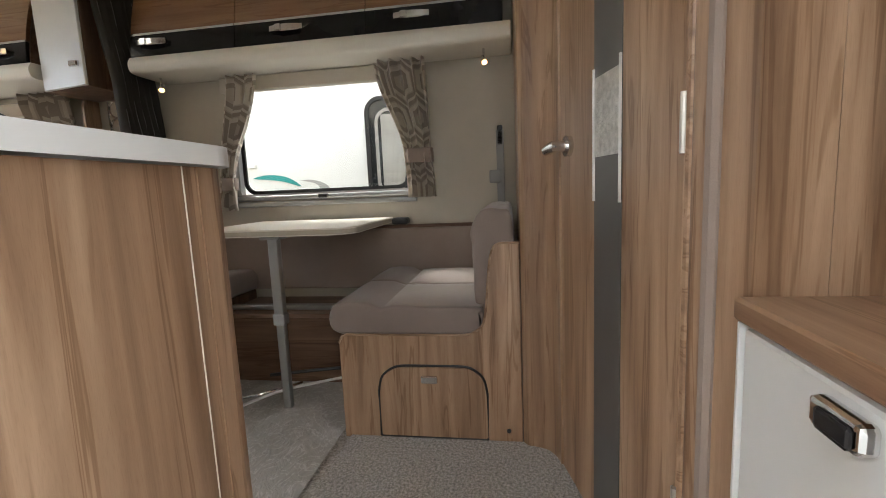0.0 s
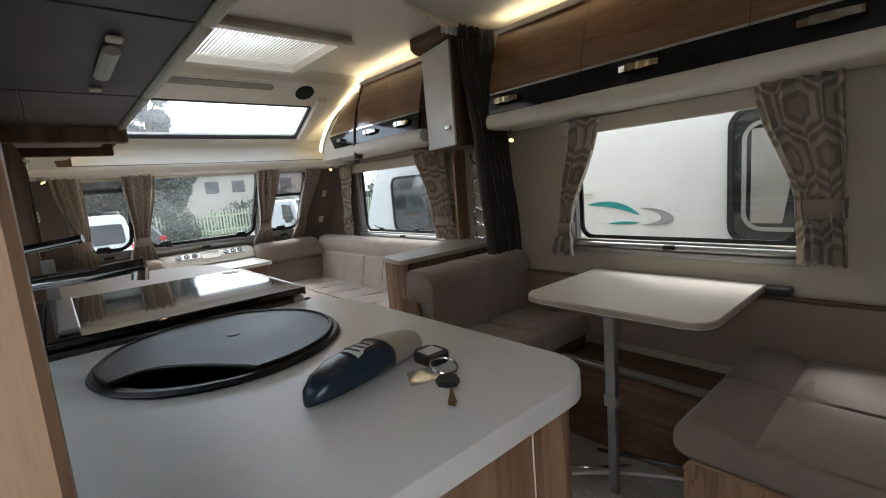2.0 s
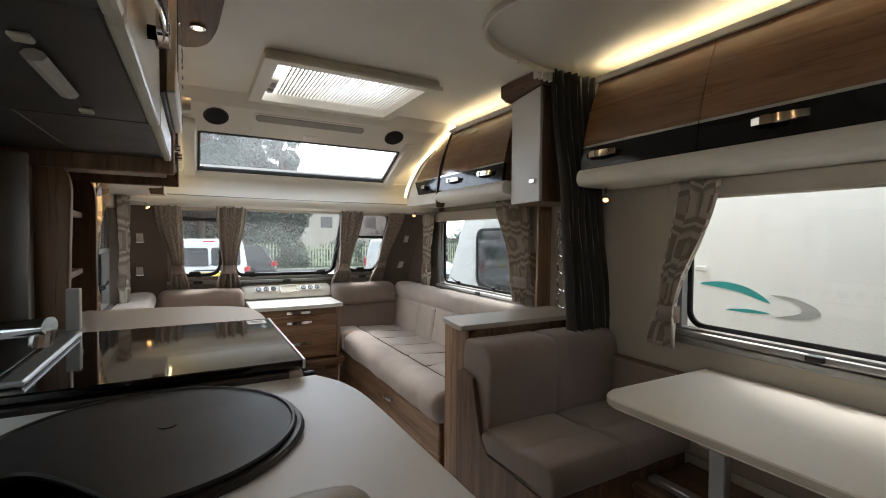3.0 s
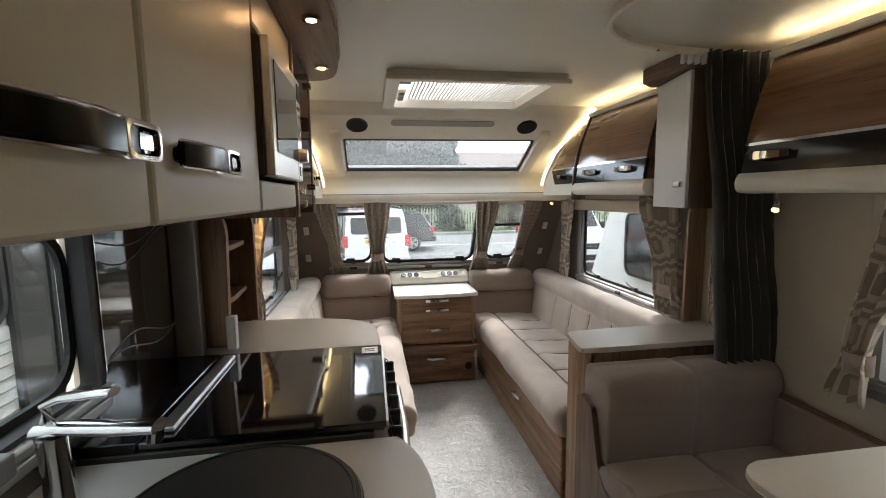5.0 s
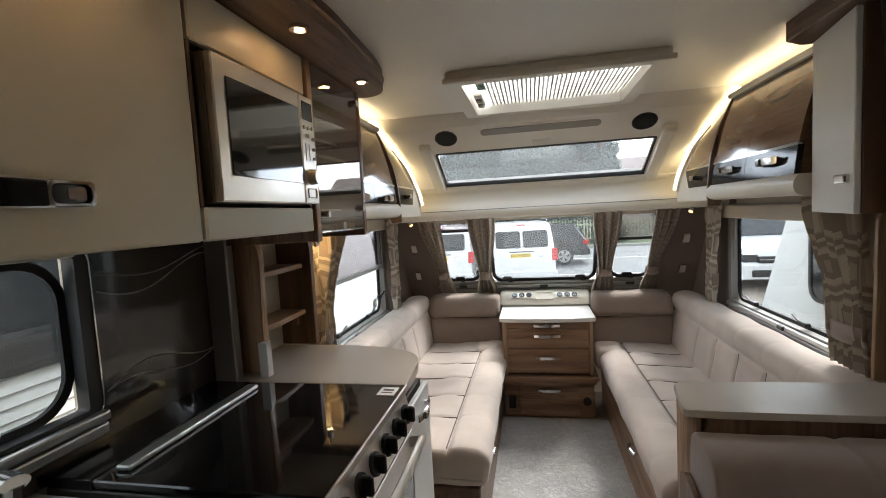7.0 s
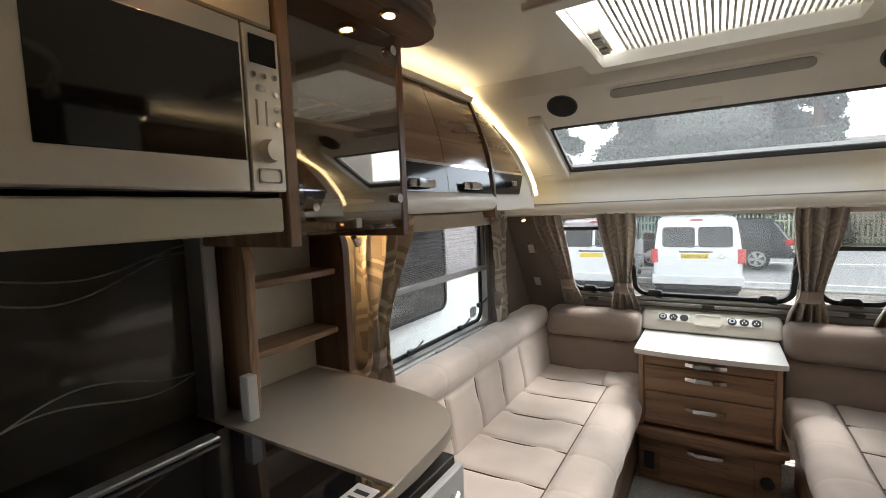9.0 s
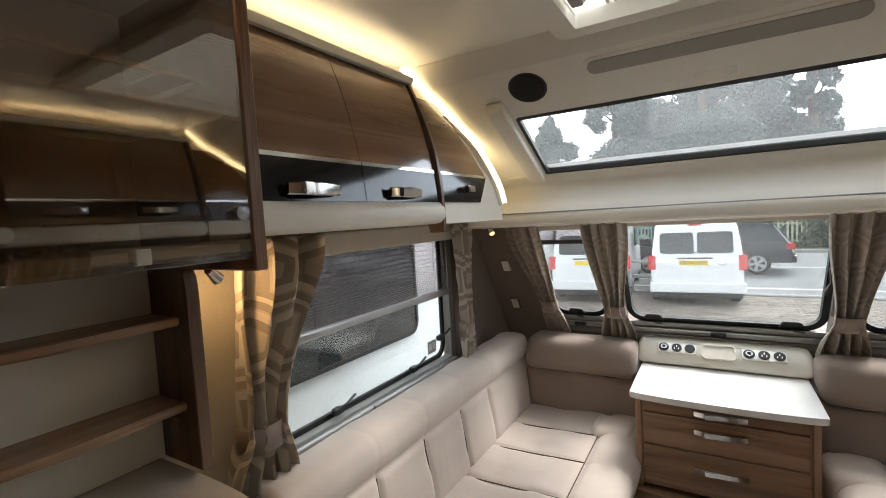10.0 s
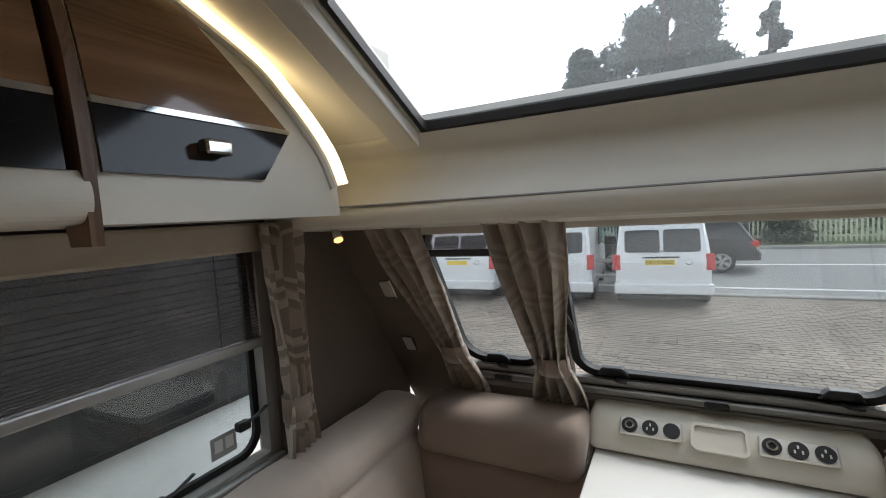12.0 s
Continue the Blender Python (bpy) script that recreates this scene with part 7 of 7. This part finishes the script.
def car(x, y, turn, label):
    """A dark estate car: lofted body, cabin glass, lamps, alloy wheels."""
    e = thing("estate_car", (0, 0, 0), label, "car")
    low = [(0.02, 0.35), (0.0, 0.62), (0.08, 0.9), (1.0, 0.95), (3.2, 0.92), (4.3, 0.8), (4.52, 0.6), (4.5, 0.32)]
    top = [(0.1, 0.9), (0.42, 1.38), (0.7, 1.44), (2.2, 1.45), (3.3, 0.93)]

    def loft(prof, w0, w1):
        bm = bmesh.new()
        cols = []
        for u in (-1, -0.92, 0, 0.92, 1):
            zmin, zmax = min(z for _, z in prof), max(z for _, z in prof)
            cols.append([bm.verts.new((u * lerp(w0, w1, (z - zmin) / (zmax - zmin)), yy + (0.05 * (1 if yy < 2 else -1) if abs(u) == 1 else 0), z)) for yy, z in prof])
        for a, b in zip(cols, cols[1:]):
            for k in range(len(prof)):
                bm.faces.new((a[k], a[(k + 1) % len(prof)], b[(k + 1) % len(prof)], b[k]))
        bm.faces.new(cols[0])
        bm.faces.new(cols[-1][::-1])
        return bm
    part("body", loft(low, 0.88, 0.86), GREYPAINT, e, "dark grey painted body")
    part("cabin", loft(top, 0.83, 0.62), DARKGLASS, e, "dark cabin glass")
    part("roof", loft([(0.5, 1.42), (0.75, 1.465), (2.2, 1.465), (2.4, 1.43)], 0.64, 0.6), GREYPAINT, e)
    part("rear_screen", prism([(-0.55, 1.0), (0.55, 1.0), (0.48, 1.32), (-0.48, 1.32)], "y", 0.2, 0.26), DARKGLASS, e)
    for s in (-1, 1):
        part("tail_lamp", box(*sorted((s * 0.56, s * 0.875)), -0.01, 0.2, 0.72, 0.88, 0.02), REDLAMP, e, "red tail lamp")
        for yy in (0.85, 3.65):
            wh = part("wheel", cyl((s * 0.72, yy, 0.32), (s * 0.895, yy, 0.32), 0.32, n=28), TYRE, e, "black tyre")
            part("rim", cyl((s * 0.89, yy, 0.32), (s * 0.9, yy, 0.32), 0.22, n=24), ALU, wh, "alloy rim")
            for k in range(5):
                a = radians(72 * k)
                part("spoke_gap", prism([(yy + 0.05 * math.cos(a + 0.5), 0.32 + 0.05 * math.sin(a + 0.5)), (yy + 0.19 * math.cos(a + 0.2), 0.32 + 0.19 * math.sin(a + 0.2)), (yy + 0.19 * math.cos(a + 0.85), 0.32 + 0.19 * math.sin(a + 0.85))], "x", *sorted((s * 0.899, s * 0.903))), BLACKPLASTIC, wh)
        part("mirror", box(*sorted((s * 0.86, s * 1.0)), 2.75, 2.87, 0.94, 1.06, 0.02, 2), GREYPAINT, e)
    part("bumper", box(-0.84, 0.84, -0.05, 0.1, 0.35, 0.55, 0.03, 2), GREYPAINT, e)
    part("number_plate", box(-0.26, 0.26, -0.06, -0.04, 0.58, 0.69, 0.002), PLATE, e, "yellow number plate")
    e.matrix_basis = pose(x, y, GZ, 0, 0, turn)
    return e


van(-0.335, 11.45, 4, "white panel van with yellow plate parked facing the road", "GD19 NDZ")
van(-2.46, 11.35, 4, "white panel van parked in the yard")
van(-4.6, 11.35, 2, "white panel van parked in the yard")
van(5.5, 15.0, 176, "white van parked nose towards the caravans")
car(1.9, 17.2, 88, "dark grey estate car parked along the road")
# bicycle-style barrier rails between the vans
e = thing("barrier_rail", (-1.9, 13.0, GZ), "low grey steel barrier rail by the kerb", "barrier")
for x in (-2.6, -1.9, -1.2):
    part("post", cyl((x, 12.6, GZ), (x, 12.6, GZ + 0.8), 0.04, n=10), ALU, e)
for z in (0.4, 0.75):
    part("rail", box(-2.7, -1.1, 12.58, 12.62, GZ + z, GZ + z + 0.08, 0.01), ALU, e)


def fence():
    """Steel palisade fence beyond the road: posts, two rails, pointed pales."""
    e = thing("palisade_fence", (0, 25, GZ), "pale green steel palisade fence beyond the road", "fence")
    pale_bm = prism([(-0.035, 0.0), (0.035, 0.0), (0.035, 1.2), (0.0, 1.3), (-0.035, 1.2)], "y", -0.01, 0.01)
    me = finish("pale", pale_bm, FENCEGREEN)
    other = me.copy()
    other.materials[0] = FENCEBLUE
    for i in range(220):
        ob = new("pale", other if i < 98 else me)
        ob.parent = e
        ob.matrix_parent_inverse = e.matrix_basis.inverted()
        ob.location = (-17 + i * 0.16, 25.0, GZ + 0.1)
    for z in (0.3, 1.05):
        part("rail", box(-17.2, 18.4, 25.02, 25.07, GZ + z, GZ + z + 0.06, 0), FENCEGREEN, e)
    for i in range(14):
        part("post", box(-17 + i * 2.7, -16.9 + i * 2.7, 25.03, 25.13, GZ, GZ + 1.35, 0), FENCEGREEN, e)


fence()


def leaf_cloud(centres, count, size, seed):
    """Many small leaf clumps scattered through lobes, denser near their rims."""
    rng = np.random.default_rng(seed)
    verts, faces = [], []
    for cx, cy, cz, r in centres:
        n = int(count * r * r)
        d = rng.normal(size=(n, 3))
        d /= np.linalg.norm(d, axis=1)[:, None]
        rad = r * (0.35 + 0.65 * rng.random(n) ** 0.45) * (0.8 + 0.4 * rng.random(n))
        p = d * rad[:, None] + np.array((cx, cy, cz))
        a, b = rng.normal(size=(n, 3)), rng.normal(size=(n, 3))
        sz = size * (0.5 + rng.random(n))
        for i in range(n):
            u = a[i] / np.linalg.norm(a[i]) * sz[i]
            w = b[i] / np.linalg.norm(b[i]) * sz[i] * 0.6
            k = len(verts)
            verts += [tuple(p[i] - u), tuple(p[i] + w), tuple(p[i] + u), tuple(p[i] - w)]
            faces.append((k, k + 1, k + 2, k + 3))
    me = bpy.data.meshes.new("crown")
    me.from_pydata(verts, [], faces)
    me.materials.append(LEAF)
    return me


def tree(x, y, h, w, seed, label, base=0.25):
    rng = random.Random(seed)
    e = thing("tree", (x, y, GZ), label, "tree", "trees beyond the road")
    part("trunk", tube(spline([(x, y, GZ), (x + 0.1, y, GZ + h * 0.3), (x - 0.1, y + 0.1, GZ + h * 0.6), (x, y, GZ + h * 0.92)], 6), 0.22, 10), BARK, e, "", True)
    lobes = []
    for i in range(48):
        t = base + (1 - base) * (i + rng.random()) / 48
        spread = w * (1 - t) ** 0.6 * (0.35 + 0.9 * rng.random()) * 0.62
        a = rng.random() * 6.28
        lx, ly, lz = x + spread * math.cos(a), y + spread * math.sin(a), GZ + h * t
        lobes.append((lx, ly, lz, w * (0.13 + 0.15 * rng.random()) * (1.2 - t * 0.75)))
        if i % 3 == 0:
            part("limb", tube([(x, y, lz - h * 0.08), ((x + lx) / 2, (y + ly) / 2, lz - h * 0.03), (lx, ly, lz)], 0.06, 6), BARK, e)
    cr = new("crown", leaf_cloud(lobes, 1500, 0.13, seed))
    cr.parent = e
    cr.matrix_parent_inverse = e.matrix_basis.inverted()


for i, (x, y, h, w) in enumerate(((-9.0, 30, 8.0, 3.6), (-5.0, 30.5, 11, 4.6), (-0.4, 30, 15, 6.6), (4.8, 33, 12.5, 2.8), (2.4, 36, 11.5, 5.0), (-14, 31, 7, 3.2))):
    tree(x, y, h, w, 10 + i, "tall dark conifer beyond the fence", 0.12)


def hedge():
    """Straggling hedge along the fence."""
    rng = random.Random(5)
    lobes = [(-16 + i * 0.9 + rng.random() * 0.5, 25.7 + rng.random() * 0.6, GZ + 0.5 + rng.random() * 1.3, 0.6 + 0.5 * rng.random()) for i in range(42)]
    for bx, r in ((-3.9, 0.5), (1.7, 0.3), (1.9, 0.28), (3.2, 0.45), (3.6, 0.5), (4.1, 0.55), (7.4, 0.35), (9.5, 0.7)):
        lobes += [(bx + 0.3 * rng.random(), 24.6, GZ + 0.25 + 0.35 * k, r * (1 - 0.12 * k)) for k in range(4)]
    ob = new("hedge", leaf_cloud(lobes, 700, 0.085, 77))
    tagged(ob, "straggling green hedge behind the palisade fence", "hedge", kind="stuff")


hedge()
e = thing("far_house", (14, 60, GZ), "low pale house far behind the fence", "house")
part("wall", box(6, 26, 58, 66, GZ, GZ + 5, 0), surface("pale_render_far", (0.5, 0.46, 0.4), 0.9, vary=0.15), e)
part("roof", prism([(57.4, GZ + 5), (66.6, GZ + 5), (62, GZ + 8)], "x", 5.6, 26.4), surface("roof_tile", (0.16, 0.12, 0.1), 0.9, vary=0.15), e)
for i in range(6):
    part("window", box(7.5 + i * 3, 9 + i * 3, 57.96, 58.02, GZ + 2.8, GZ + 4.2, 0), DARKGLASS, e)


def paving():
    """Block paving in the yard: herringbone-free running rows, single blocks near, the rest joined."""
    lw, ww = 0.2, 0.1
    me = finish("paving_block", box(-0.097, 0.097, -0.047, 0.047, -0.05, 0.0, 0.006), PAVER)
    e = thing("block_paving", (0, 8, GZ), "worn brown block paving of the yard", "paving", kind="structure")
    verts, faces = [], []
    rng = np.random.default_rng(3)
    near = 0
    for j in range(int((12.8 - 3.9) / ww)):
        y = 3.9 + j * ww
        for i in range(int(15 / lw)):
            x = -7.0 + i * lw + (lw / 2 if j % 2 else 0)
            z = GZ + (rng.random() - 0.5) * 0.004
            if -0.8 < x < 1.8 and 6.0 < y < 8.0 and near < 290:
                near += 1
                ob = new("block", me)
                ob.parent = e
                ob.matrix_parent_inverse = e.matrix_basis.inverted()
                ob.location = (x, y, z)
                continue
            k = len(verts)
            for zz, q in ((z - 0.03, 0.0), (z, 0.004)):
                verts += [(x - 0.097 + q, y - 0.047 + q, zz), (x + 0.097 - q, y - 0.047 + q, zz), (x + 0.097 - q, y + 0.047 - q, zz), (x - 0.097 + q, y + 0.047 - q, zz)]
            faces += [(k + 4, k + 5, k + 6, k + 7)] + [(k + a, k + (a + 1) % 4, k + 4 + (a + 1) % 4, k + 4 + a) for a in range(4)]
    m2 = bpy.data.meshes.new("blocks")
    m2.from_pydata(verts, [], faces)
    m2.materials.append(PAVER)
    ob = tagged(new("blocks", m2), kind="stuff")
    ob.parent = e
    ob.matrix_parent_inverse = e.matrix_basis.inverted()


paving()
